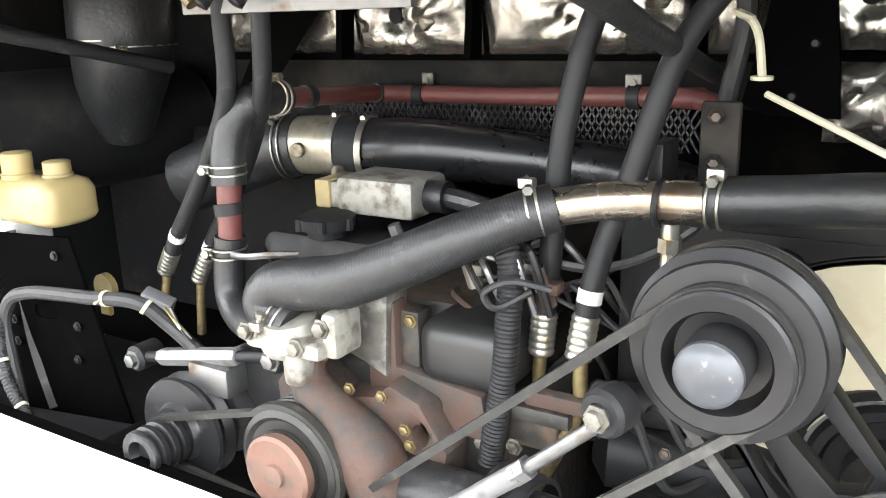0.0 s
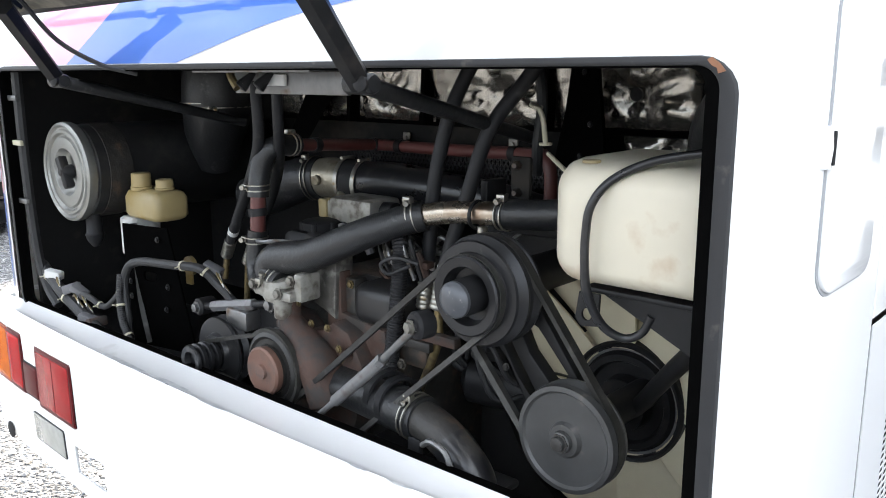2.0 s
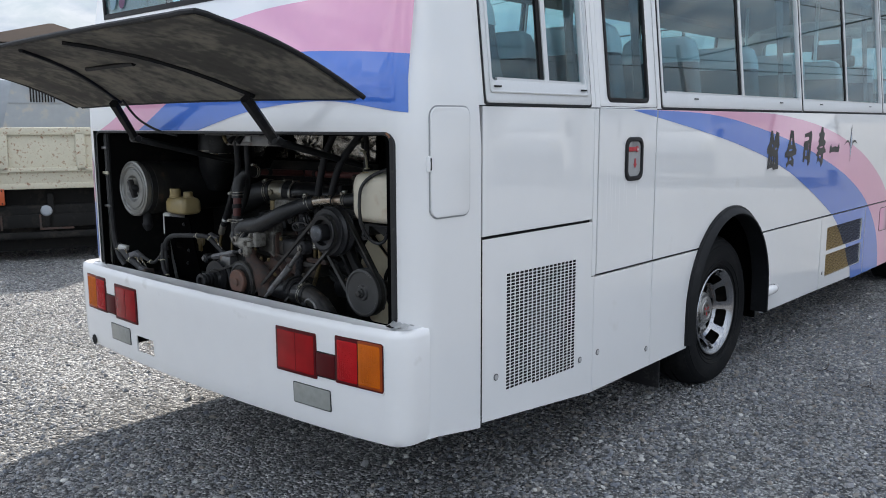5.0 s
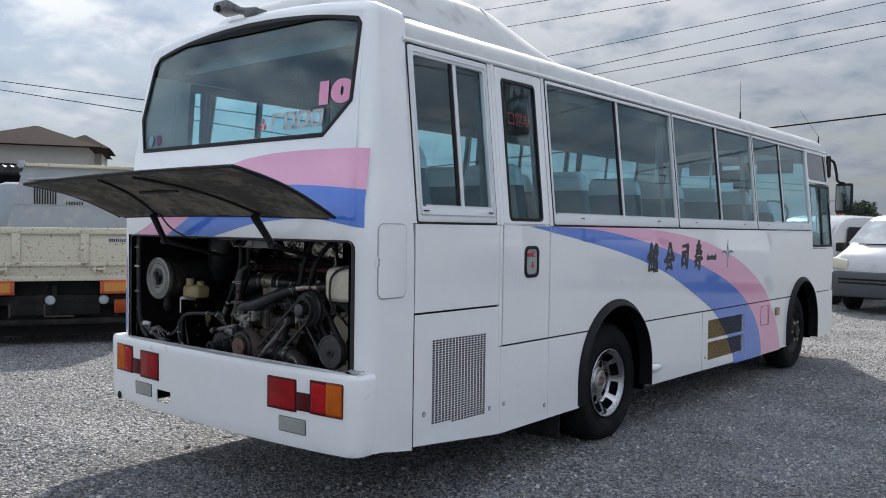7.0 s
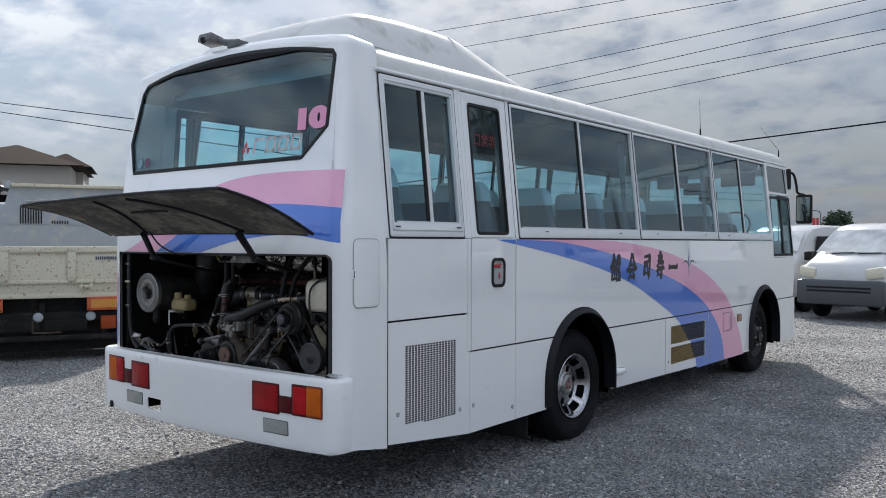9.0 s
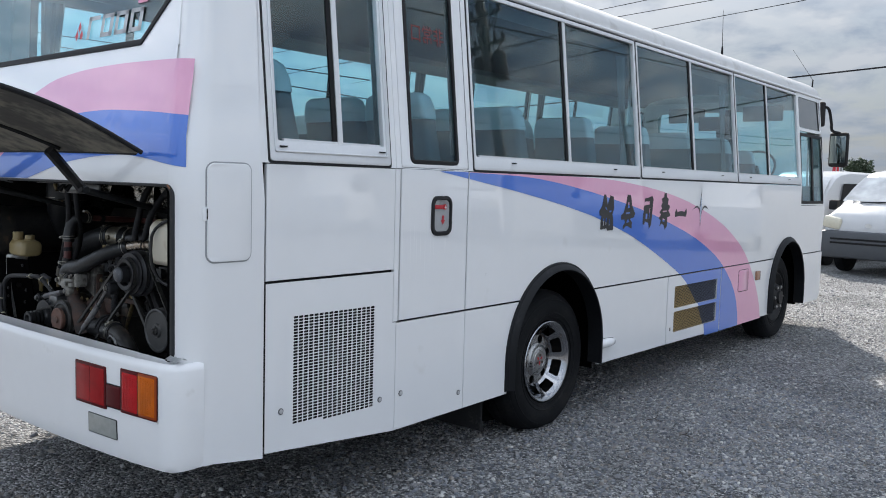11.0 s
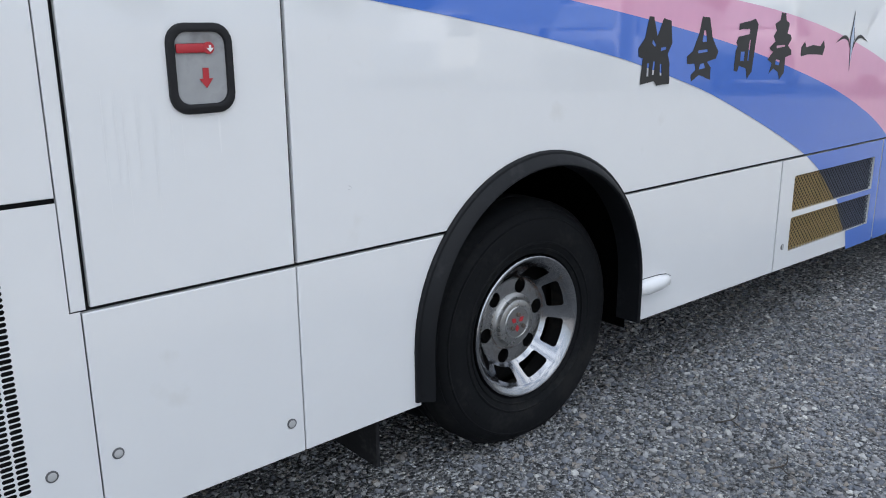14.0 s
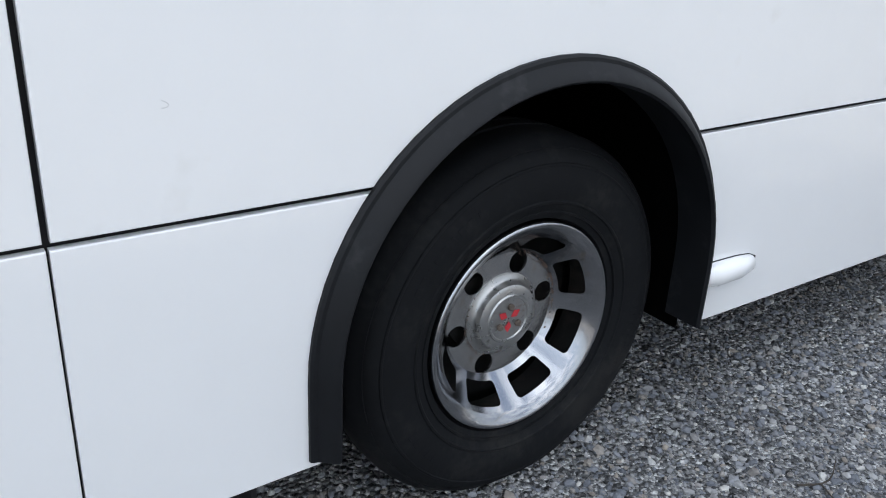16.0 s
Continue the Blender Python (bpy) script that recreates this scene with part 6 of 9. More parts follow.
# ---- charge-air pipe ----
air = thing("charge_air_pipe", (-1.2, 0.55, 1.17), "glossy black charge-air pipe with an aluminium throttle collar", "pipe")
bm = B()
tube(bm, [(-1.60, 0.43, 1.09), (-1.515, 0.45, 1.124), (-1.409, 0.462, 1.158), (-1.345, 0.472, 1.166)], [0.06, 0.062, 0.058, 0.053], 20)
part("rubber_sleeve", bm, HOSE, air)
bm = B()
tube(bm, [(-1.365, 0.468, 1.164), (-1.32, 0.478, 1.167), (-1.27, 0.488, 1.164), (-1.225, 0.497, 1.160)], 0.051, 22)
lathe(bm, (-1.318, 0.432, 1.166), (0.1, -1, -0.1), [(0.013, -0.02), (0.013, 0.012), (0.010, 0.014), (0.001, 0.014)], 12)
rod(bm, (-1.255, 0.455, 1.135), (-1.215, 0.40, 1.105), 0.013, 0.017)
part("throttle_collar", bm, BRASSY, air, "worn aluminium throttle collar")
bm = B()
tube(bm, [(-1.272, 0.487, 1.164), (-1.245, 0.492, 1.162), (-1.215, 0.498, 1.160)], 0.0545, 22)
part("rubber_sleeve", bm, RUBBER, air)
bm = B()
tube(bm, [(-1.225, 0.497, 1.160), (-1.16, 0.508, 1.163), (-1.09, 0.52, 1.163), (-0.993, 0.53, 1.158), (-0.912, 0.55, 1.150), (-0.82, 0.56, 1.140), (-0.70, 0.6, 1.11)], [0.052, 0.053, 0.050, 0.044, 0.042, 0.042, 0.042], 22)
part("moulded_pipe", bm, HOSE_SMOOTH, air, "glossy moulded black pipe")
for p in ((-1.270, 0.488, 1.164), (-1.218, 0.4975, 1.160)):
    bm = B()
    band(bm, p, (1, 0.2, 0), 0.0555, 0.012, 0.002, 28)
    rod(bm, Vector(p) + Vector((0, -0.02, 0.056)), Vector(p) + Vector((0, 0.02, 0.056)), 0.005)
    part("band_clamp", bm, CRIMP, air)
clamp(air, (-1.37, 0.467, 1.163), (1, 0.2, 0.1), 0.056, (-0.1, -0.5, 1))

# ---- red heater pipe with its bend ----
heater = thing("heater_pipe", (-1.0, 0.5, 1.27), "dull red heater pipe held under the cross beam", "pipe")
A0, A1, A2 = Vector((-1.202, 0.25, 1.272)), Vector((-1.245, 0.57, 1.249)), Vector((-0.763, 0.51, 1.260))
bm = B()
tube(bm, [A0 + Vector((0.0, 0, 0)), A0.lerp(A1, 0.4), A1], 0.0145, 12)
part("red_pipe", bm, RED_PIPE, heater)
bm = B()
tube(bm, [A1 + Vector((0.0, -0.01, 0)), A1 + Vector((0.05, 0.0, 0)), (-0.98, 0.548, 1.252), A2, (-0.66, 0.47, 1.264)], 0.0145, 12)
part("red_pipe", bm, RED_PIPE, heater)
bm = B()
tube(bm, [(-0.665, 0.47, 1.264), (-0.64, 0.455, 1.255), (-0.63, 0.45, 1.225), (-0.63, 0.45, 1.17)], 0.0135, 12)
part("red_pipe", bm, RED_PIPE, heater)
for p, w in ((A0.lerp(A1, 0.96), A1 - A0), (A1 + Vector((0.085, -0.003, 0)), (1, 0, 0)), (A2 + Vector((0.0, 0.0, 0)), (1, -0.1, 0)), (A0.lerp(A1, 0.28), A1 - A0)):
    bm = B()
    band(bm, p, w, 0.0135, 0.02, 0.004, 18)
    part("rubber_collar", bm, RUBBER, heater)
for p in ((-1.158, 0.59, 1.271), (-0.767, 0.51, 1.279)):
    bm = B()
    box(bm, Vector(p) - Vector((0.012, 0.003, 0.012)), Vector(p) + Vector((0.012, 0.003, 0.012)), 0.002)
    lathe(bm, Vector(p) - Vector((0, 0.003, 0)), (0, -1, 0), [(0.005, 0), (0.005, 0.004)], 8)
    part("pipe_clip", bm, CAST, heater)
bm = B()
tube(bm, [A0 + Vector((-0.004, 0.03, -0.002)), A0 + Vector((-0.008, -0.022, 0)), (-1.226, 0.206, 1.254), (-1.238, 0.196, 1.215), (-1.237, 0.189, 1.175), (-1.236, 0.187, 1.158)], 0.0245, 18)
elbow_hose = part("elbow_hose", bm, HOSE, heater, "black rubber elbow hose")
bm = B()
rod(bm, (-1.236, 0.187, 1.168), (-1.244, 0.186, 1.070), 0.0175)
part("red_pipe", bm, RED_PIPE, heater)
bm = B()
band(bm, (-1.240, 0.186, 1.124), (0.1, 0, -1), 0.0175, 0.018, 0.0035, 18)
part("rubber_collar", bm, RUBBER, heater)
bm = B()
tube(bm, [(-1.243, 0.186, 1.083), (-1.250, 0.184, 1.03), (-1.245, 0.178, 0.995), (-1.212, 0.160, 0.975), (-1.150, 0.130, 0.978), (-1.10, 0.115, 0.985)], 0.0225, 16)
part("elbow_hose", bm, HOSE, heater)
clamp(heater, A0 + Vector((-0.004, 0.012, 0)), A1 - A0, 0.0245, (0, -0.3, 1))
clamp(heater, (-1.237, 0.188, 1.180), (0, 0, 1), 0.0245, (-1, -0.4, 0))
clamp(heater, (-1.246, 0.185, 1.060), (0, 0, 1), 0.0245, (-1, -0.4, 0))
bm = B()
tube(bm, [(-1.225, 0.17, 1.062), (-1.19, 0.16, 1.066), (-1.15, 0.165, 1.072), (-1.12, 0.19, 1.07)], 0.005, 6)
part("cable_stub", bm, GREY_STEEL, heater)

# ---- belts and idler ----
idler = thing("belt_idler", (-0.52, 0.1, 1.05), "large grooved idler pulley with a domed grey cap", "pulley")
C = Vector((-0.531, 0.075, 1.078))
idle = pulley(C, [(0.03, -0.078), (0.093, -0.075), (0.0945, -0.069), (0.084, -0.058), (0.0945, -0.047), (0.093, -0.041), (0.0945, -0.035), (0.082, -0.025), (0.088, -0.017), (0.086, -0.013), (0.070, -0.012), (0.068, -0.008), (0.0585, -0.002), (0.067, 0.005), (0.067, 0.009), (0.064, 0.012), (0.049, 0.010), (0.046, 0.004), (0.044, -0.014), (0.030, -0.016)], PULLEY, "grey two-step grooved pulley", 56, idler)
bm = B()
lathe(bm, C, (0, -1, 0), [(0.031, -0.014), (0.0315, 0.02), (0.0305, 0.032)], 36)
part("hub_sleeve", bm, SEAM, idle)
bm = B()
lathe(bm, C, (0, -1, 0), [(0.0305, 0.030), (0.0300, 0.038), (0.026, 0.043), (0.016, 0.047), (0.006, 0.0485), (0.001, 0.0487)], 36)
part("dome_cap", bm, DOME, idle, "domed dark grey hub cap")
lower = thing("fan_pulley", (-0.36, 0.12, 0.78), "dark disc pulley driving the fan", "pulley")
D = Vector((-0.362, 0.105, 0.866))
low_p = pulley(D, [(0.03, -0.045), (0.088, -0.043), (0.0895, -0.036), (0.080, -0.024), (0.0895, -0.012), (0.088, -0.004), (0.0875, 0.0), (0.080, 0.0015), (0.076, -0.003), (0.070, -0.004), (0.030, -0.004), (0.026, 0.003), (0.018, 0.004), (0.017, 0.012), (0.012, 0.014), (0.011, 0.022), (0.006, 0.023), (0.001, 0.023)], DISC, "dark grey disc pulley", 56, lower)
bolt(low_p, D - Vector((0, 0.013, 0)), (0, -1, 0), 0.011, IRON)


def belt(name, a, ra_, b, rb_, thick=0.0065, wide=0.011, swap=False):
    """A crossed-free belt round two circles in the plane of their centres."""
    a, b = Vector(a), Vector(b)
    u = (b - a)
    n = u.cross(Vector((0, 1, 0))).normalized()
    L = u.length
    u = u.normalized()
    s = math.asin((ra_ - rb_) / L)
    pts = []
    for k in range(25):
        ang = math.pi / 2 - s + (math.pi + 2 * s) * k / 24
        pts.append((a, ra_, ang))
    for k in range(25):
        ang = -math.pi / 2 - s + (math.pi - 2 * s) * k / 24
        pts.append((b, rb_, ang))
    rings = []
    for c, r, ang in pts:
        d = u * math.cos(ang) + n * math.sin(ang)
        y = Vector((0, 1, 0))
        rings.append([c + d * (r - thick * 0.5) - y * wide * 0.35, c + d * (r + thick * 0.5) - y * wide * 0.5, c + d * (r + thick * 0.5) + y * wide * 0.5, c + d * (r - thick * 0.5) + y * wide * 0.35])
    rings.append(rings[0])
    bm = B()
    loft(bm, rings, True, False)
    return solid(name, bm, BELT, "worn black rubber V-belt running between two pulleys", "belt", group="drive belts")


belt("drive_belt", (C.x, 0.077, C.z), 0.064, (-1.053, 0.077, 0.634), 0.070, 0.010, 0.013)
belt("drive_belt", (C.x, 0.129, C.z), 0.0895, (D.x, 0.129, D.z), 0.084, 0.010, 0.018)
belt("drive_belt", (-1.280, 0.066, 0.807), 0.034, (-1.050, 0.066, 0.832), 0.081, 0.009, 0.012)
# cast bracket with slots between the two pulleys
CAST_BRACKET = [(-0.60, 0.99), (-0.565, 1.10), (-0.49, 1.085), (-0.375, 0.93), (-0.325, 0.86), (-0.345, 0.79), (-0.42, 0.79), (-0.475, 0.88), (-0.55, 0.965)]
part("pulley_bracket", plate(CAST_BRACKET, [[(-0.500, 1.004), (-0.484, 1.020), (-0.464, 1.012), (-0.404, 0.944), (-0.412, 0.922), (-0.434, 0.918), (-0.480, 0.965)], [(-0.545, 0.985), (-0.530, 0.992), (-0.455, 0.880), (-0.462, 0.868), (-0.478, 0.875)]], 0.03, lambda u, v, w: Vector((u, 0.175 - w, v)), 0.004), BLACK_STEEL, lower, "black cast bracket with slots")
bm = B()
rod(bm, C + Vector((0, 0.07, 0)), C + Vector((0, 0.30, 0)), 0.035)
part("bearing_housing", bm, BLACK_STEEL, idler)
bm = B()
rod(bm, D + Vector((0, 0.04, 0)), D + Vector((0, 0.26, 0)), 0.028)
part("bearing_housing", bm, BLACK_STEEL, lower)

# damper strut on the idler
strut = thing("tensioner_strut", (-0.72, 0.06, 0.85), "scuffed grey tensioner strut with a rubber eye", "strut")
J, N, K = Vector((-0.622, 0.045, 1.012)), Vector((-0.715, 0.050, 0.927)), Vector((-0.845, 0.055, 0.818))
bm = B()
rod(bm, N, K, 0.0120, 0.0115, 16)
rod(bm, K, K + (K - N).normalized() * 0.07, 0.006)
part("strut_body", bm, STRUT_GREY, strut, "pale scuffed strut body")
bm = B()
rod(bm, J, N, 0.0075)
lathe(bm, N, J - N, [(0.013, -0.008), (0.013, 0.014)], 6)
part("strut_rod", bm, GREY_STEEL, strut)
bm = B()
lathe(bm, J + Vector((0, 0.035, 0)), (-0.25, -1, 0), [(0.024, 0), (0.025, 0.004), (0.025, 0.028), (0.021, 0.034), (0.014, 0.035), (0.013, 0.039)], 24)
part("rubber_eye", bm, RUBBER, strut)
bolt(strut, J - Vector((0.008, 0.004, 0)), (-0.25, -1, 0), 0.010, CAST)

# two thick hydraulic hoses with crimped ends
def crimped(points, r, tail, label, band_at):
    """A hose from above that ends in a crimp, with a bent pipe (tail) below."""
    ob = thing("hydraulic_hose", points[-1], label, "hose", group="hydraulic hoses")
    bm = B()
    tube(bm, points, r, 14)
    part("rubber_hose", bm, RUBBER, ob)
    a, b = Vector(points[-2]), Vector(points[-1])
    d = (b - a).normalized()
    bm = B()
    band(bm, b - d * band_at, d, r, 0.016, 0.0008, 18)
    part("marking_band", bm, WHITE_BAND, ob, "white marking band")
    bm = B()
    prof = []
    for k in range(6):
        prof += [(r * 1.10, 0.009 * k), (r * 1.18, 0.009 * k + 0.002), (r * 1.18, 0.009 * k + 0.006), (r * 1.10, 0.009 * k + 0.008)]
    lathe(bm, b - d * 0.01, d, prof + [(r * 0.7, 0.056)], 16)
    part("crimp", bm, CRIMP, ob, "ribbed zinc crimp")
    bm = B()
    tube(bm, [b + d * 0.03] + [Vector(p) for p in tail], r * 0.62, 12)
    part("pipe", bm, BRASS, ob, "yellow-zinc pipe end")
    return ob


crimped([(-0.69, 0.31, 1.49), (-0.704, 0.30, 1.455), (-0.733, 0.27, 1.367), (-0.752, 0.26, 1.292), (-0.761, 0.25, 1.225), (-0.769, 0.245, 1.12), (-0.774, 0.243, 1.061), (-0.777, 0.24, 1.018)], 0.0140, [(-0.784, 0.24, 0.945), (-0.786, 0.24, 0.905), (-0.829, 0.24, 0.805), (-0.86, 0.24, 0.75)], "thick black hydraulic hose with a white band and zinc crimp", 0.043)
crimped([(-0.54, 0.32, 1.49), (-0.582, 0.30, 1.42), (-0.626, 0.27, 1.352), (-0.645, 0.25, 1.297), (-0.671, 0.24, 1.208), (-0.699, 0.23, 1.123), (-0.710, 0.22, 1.067), (-0.714, 0.215, 1.033)], 0.0140, [(-0.717, 0.21, 0.965), (-0.72, 0.21, 0.92), (-0.76, 0.21, 0.83), (-0.80, 0.22, 0.76)], "black hydraulic hose with a white band, sloping to the pump", 0.033)
crimped([(-1.193, 0.165, 1.415), (-1.202, 0.17, 1.385), (-1.213, 0.18, 1.308), (-1.243, 0.192, 1.247), (-1.336, 0.22, 1.142), (-1.432, 0.25, 1.047), (-1.460, 0.256, 1.010)], 0.0130, [(-1.488, 0.26, 0.947), (-1.495, 0.26, 0.915)], "black hydraulic hose with a white band under the filter bracket", 0.046)
crimped([(-1.135, 0.175, 1.415), (-1.143, 0.18, 1.385), (-1.169, 0.20, 1.299), (-1.225, 0.24, 1.233), (-1.301, 0.275, 1.149), (-1.395, 0.29, 1.035), (-1.418, 0.29, 0.995)], 0.0125, [(-1.44, 0.29, 0.93), (-1.448, 0.29, 0.86)], "slim black hydraulic hose behind the elbow hose", 0.03)
# corrugated conduit
bm = B()
tube(bm, [(-0.865, 0.21, 1.125), (-0.838, 0.205, 1.135), (-0.811, 0.20, 1.122), (-0.796, 0.19, 1.091), (-0.798, 0.185, 1.029), (-0.801, 0.18, 0.967), (-0.814, 0.18, 0.889), (-0.822, 0.18, 0.84)], 0.0155, 14, 8, True, (0.0056, 0.0008))
solid("corrugated_conduit", bm, RUBBER, "black corrugated conduit hanging beside the pump", "conduit")

# filter bracket at the head of the hoses
fb = thing("filter_bracket", (-1.17, 0.12, 1.40), "grey steel bracket with brass elbow fittings", "bracket")
bm = B()
box(bm, (-1.27, 0.06, 1.432), (-0.89, 0.30, 1.442), 0.002)
box(bm, (-1.262, 0.16, 1.388), (-0.90, 0.17, 1.434), 0.002)
part("bracket_plate", bm, GREY_STEEL, fb)
bm = B()
box(bm, (-1.145, 0.152, 1.405), (-1.08, 0.159, 1.428), 0.002)
part("data_plate", bm, WHITE_BAND, fb, "small pale data plate")
for x in (-1.190, -1.130):
    bm = B()
    rod(bm, (x + 0.012, 0.15, 1.432), (x, 0.13, 1.408), 0.006, 0.013)
    lathe(bm, (x, 0.132, 1.409), (-0.35, -0.6, -0.7), [(0.013, 0), (0.014, 0.010), (0.010, 0.012), (0.001, 0.011)], 12)
    part("elbow_fitting", bm, PULLEY, fb)
bm = B()
tube(bm, [(-1.235, 0.13, 1.432), (-1.215, 0.12, 1.420), (-1.197, 0.12, 1.400)], 0.009, 8)
part("brass_link", bm, BRASS, fb, "brass link")

# lower radiator hose with a rusty elbow
lower_hose = thing("lower_hose", (-0.7, 0.1, 0.82), "fat black lower radiator hose clamped to a rusty elbow", "hose")
bm = B()
tube(bm, [(-1.0, 0.15, 0.83), (-0.929, 0.13, 0.814), (-0.808, 0.12, 0.814), (-0.72, 0.107, 0.82), (-0.655, 0.10, 0.82)], [0.037, 0.037, 0.040, 0.043, 0.041], 20)
part("rubber_hose", bm, HOSE, lower_hose)
for x in (-0.775, -0.735):
    bm = B()
    band(bm, (x, 0.125 if x < -0.75 else 0.115, 0.828), (1, -0.2, -0.05), 0.044, 0.018, 0.006, 26)
    part("hose_bead", bm, RUBBER, lower_hose)
bm = B()
tube(bm, [(-0.67, 0.10, 0.82), (-0.62, 0.095, 0.812), (-0.57, 0.09, 0.79), (-0.53, 0.085, 0.755), (-0.515, 0.085, 0.70)], 0.036, 18)
part("elbow", bm, IRON, lower_hose, "grimy rust-stained metal elbow")
bm = B()
tube(bm, [(-0.585, 0.092, 0.798), (-0.555, 0.088, 0.778), (-0.528, 0.085, 0.752), (-0.512, 0.085, 0.70)], 0.0372, 18)
part("black_sleeve", bm, HOSE_SMOOTH, lower_hose)
clamp(lower_hose, (-0.675, 0.10, 0.82), (1, -0.1, -0.1), 0.0425, (0.05, -0.5, 1))
bm = B()
tube(bm, [(-0.60, 0.035, 0.81), (-0.575, 0.03, 0.825), (-0.545, 0.03, 0.815), (-0.53, 0.03, 0.785), (-0.525, 0.03, 0.765)], 0.0055, 8)
part("wire_loop", bm, GREY_STEEL, lower_hose, "bent wire handle")
bm = B()
box(bm, (-0.66, 0.06, 0.70), (-0.63, 0.07, 0.80), 0.004)
box(bm, (-0.66, 0.03, 0.735), (-0.47, 0.14, 0.75), 0.006)
box(bm, (-0.80, 0.03, 0.70), (-0.68, 0.16, 0.745), 0.008)
part("support_tray", bm, BLACK_STEEL, lower_hose)
# starter, sump gear and pipes seen low behind the belts
gear = thing("starter_motor", (-0.6, 0.4, 0.7), "black starter motor and fittings low beside the engine", "starter motor")
bm = B()
lathe(bm, (-0.72, 0.32, 0.82), (1, 0.3, -0.06), [(0.02, -0.02), (0.05, 0), (0.052, 0.14), (0.044, 0.15), (0.044, 0.20), (0.03, 0.22)], 24)
part("motor_body", bm, BLACK_STEEL, gear)
bm = B()
lathe(bm, (-0.70, 0.30, 0.90), (1, 0.3, -0.05), [(0.015, -0.01), (0.027, 0), (0.027, 0.09), (0.012, 0.10)], 18)
part("solenoid", bm, BLACK_STEEL, gear)
for x, z in ((-0.60, 0.885), (-0.57, 0.90), (-0.63, 0.86)):
    bolt(gear, (x, 0.27, z), (0, -1, 0.3), 0.0055, IRON)
bm = B()
box(bm, (-0.86, 0.20, 0.86), (-0.74, 0.30, 0.93), 0.01)
box(bm, (-0.84, 0.185, 0.905), (-0.72, 0.20, 0.925), 0.004)
part("mount_bracket", bm, IRON, gear)
bm = B()
box(bm, (-0.78, 0.19, 0.925), (-0.66, 0.21, 0.945), 0.004)
part("rusty_bar", bm, RUST, gear)
for k, (x, z) in enumerate(((-0.82, 0.90), (-0.79, 0.87), (-0.835, 0.865))):
    bolt(gear, (x, 0.184, z), (0, -1, 0), 0.008, CAST if k else GREY_STEEL)

# ---- expansion tank and shroud ----
tank = thing("expansion_tank", (-0.24, 0.18, 1.13), "yellowed white plastic expansion tank with a black hose over it", "tank")
bm = B()
secs = []
for y, g in ((0.062, 0.052), (0.065, 0.040), (0.074, 0.024), (0.090, 0.011), (0.112, 0.003), (0.135, 0.0), (0.29, 0.0), (0.31, 0.008), (0.32, 0.03)):
    secs.append([Vector((u, y, v)) for u, v in rr(-0.385 + g, 1.127 + g * 0.6, -0.098 - g, 1.310 - g * 0.6, 0.038, 6)])
loft(bm, secs)
body = part("tank_body", bm, TANK, tank, angle=50)
bm = B()
lathe(bm, (-0.325, 0.10, 1.305), (0, 0, 1), [(0.014, 0), (0.013, 0.004), (0.001, 0.005)], 12)
part("filler_stub", bm, AMBER_PLASTIC, body)
bm = B()
tube(bm, [(-0.10, 0.09, 1.334), (-0.142, 0.09, 1.331), (-0.22, 0.082, 1.315), (-0.267, 0.058, 1.289), (-0.290, 0.045, 1.255), (-0.296, 0.042, 1.215), (-0.296, 0.042, 1.169), (-0.295, 0.05, 1.126), (-0.282, 0.07, 1.080), (-0.258, 0.09, 1.060), (-0.235, 0.10, 1.070), (-0.221, 0.10, 1.097)], [0.0062, 0.0062, 0.0062, 0.0062, 0.0062, 0.0062, 0.0062, 0.0072, 0.0066, 0.0062, 0.0062, 0.0062], 14)
part("overflow_hose", bm, HOSE_SMOOTH, tank, "black overflow hose looped round the tank")
bm = B()
box(bm, (-0.33, 0.095, 1.116), (-0.10, 0.30, 1.1245), 0.003)
vs = [(-0.30, 1.117), (-0.10, 1.117), (-0.10, 1.022)]
f = bm.faces.new([bm.verts.new((x, 0.10, z)) for x, z in vs])
bmesh.ops.solidify(bm, geom=[f], thickness=0.01)
part("tank_tray", bm, BLACK_STEEL, tank)
part("tank_tab", plate([(-0.336, 1.078), (-0.325, 1.066), (-0.298, 1.070), (-0.296, 1.118), (-0.330, 1.118)], [oval(-0.317, 1.085, 0.0085, 0.0095, 12)], 0.005, lambda u, v, w: Vector((u, 0.085 - w, v))), BLACK_STEEL, tank)
fan = thing("radiator_fan", (-0.37, 0.36, 0.56), "cream plastic radiator fan with a ringed black hub", "fan")
F = Vector((-0.395, 0.372, 0.842))
for k in range(8):
    bm = B()
    sides = []
    for back in (0.0, 0.005):
        grid = []
        for i in range(5):
            r = 0.100 + 0.163 * i / 4
            half = radians(23.8 - 0.8 * i / 4)
            row = []
            for j in range(6):
                f = j / 5 * 2 - 1
                a = k * math.pi / 4 + 0.30 + f * half + 0.10 * i / 4
                y = f * (0.010 + 0.006 * i / 4) - 0.008 * (1 - f * f) + back
                row.append(bm.verts.new((F.x + r * math.cos(a), F.y + y, F.z + r * math.sin(a))))
            grid.append(row)
        sides.append(grid)
    for g in sides:
        for i in range(4):
            for j in range(5):
                bm.faces.new((g[i][j], g[i][j + 1], g[i + 1][j + 1], g[i + 1][j]))
    loop = lambda g: g[0] + [g[i][5] for i in range(1, 5)] + g[4][4::-1] + [g[i][0] for i in range(3, 0, -1)]
    fa, fb = loop(sides[0]), loop(sides[1])
    for i in range(len(fa)):
        n = (i + 1) % len(fa)
        bm.faces.new((fa[i], fa[n], fb[n], fb[i]))
    part("fan_blade", bm, CREAM, fan, angle=50)
bm = B()
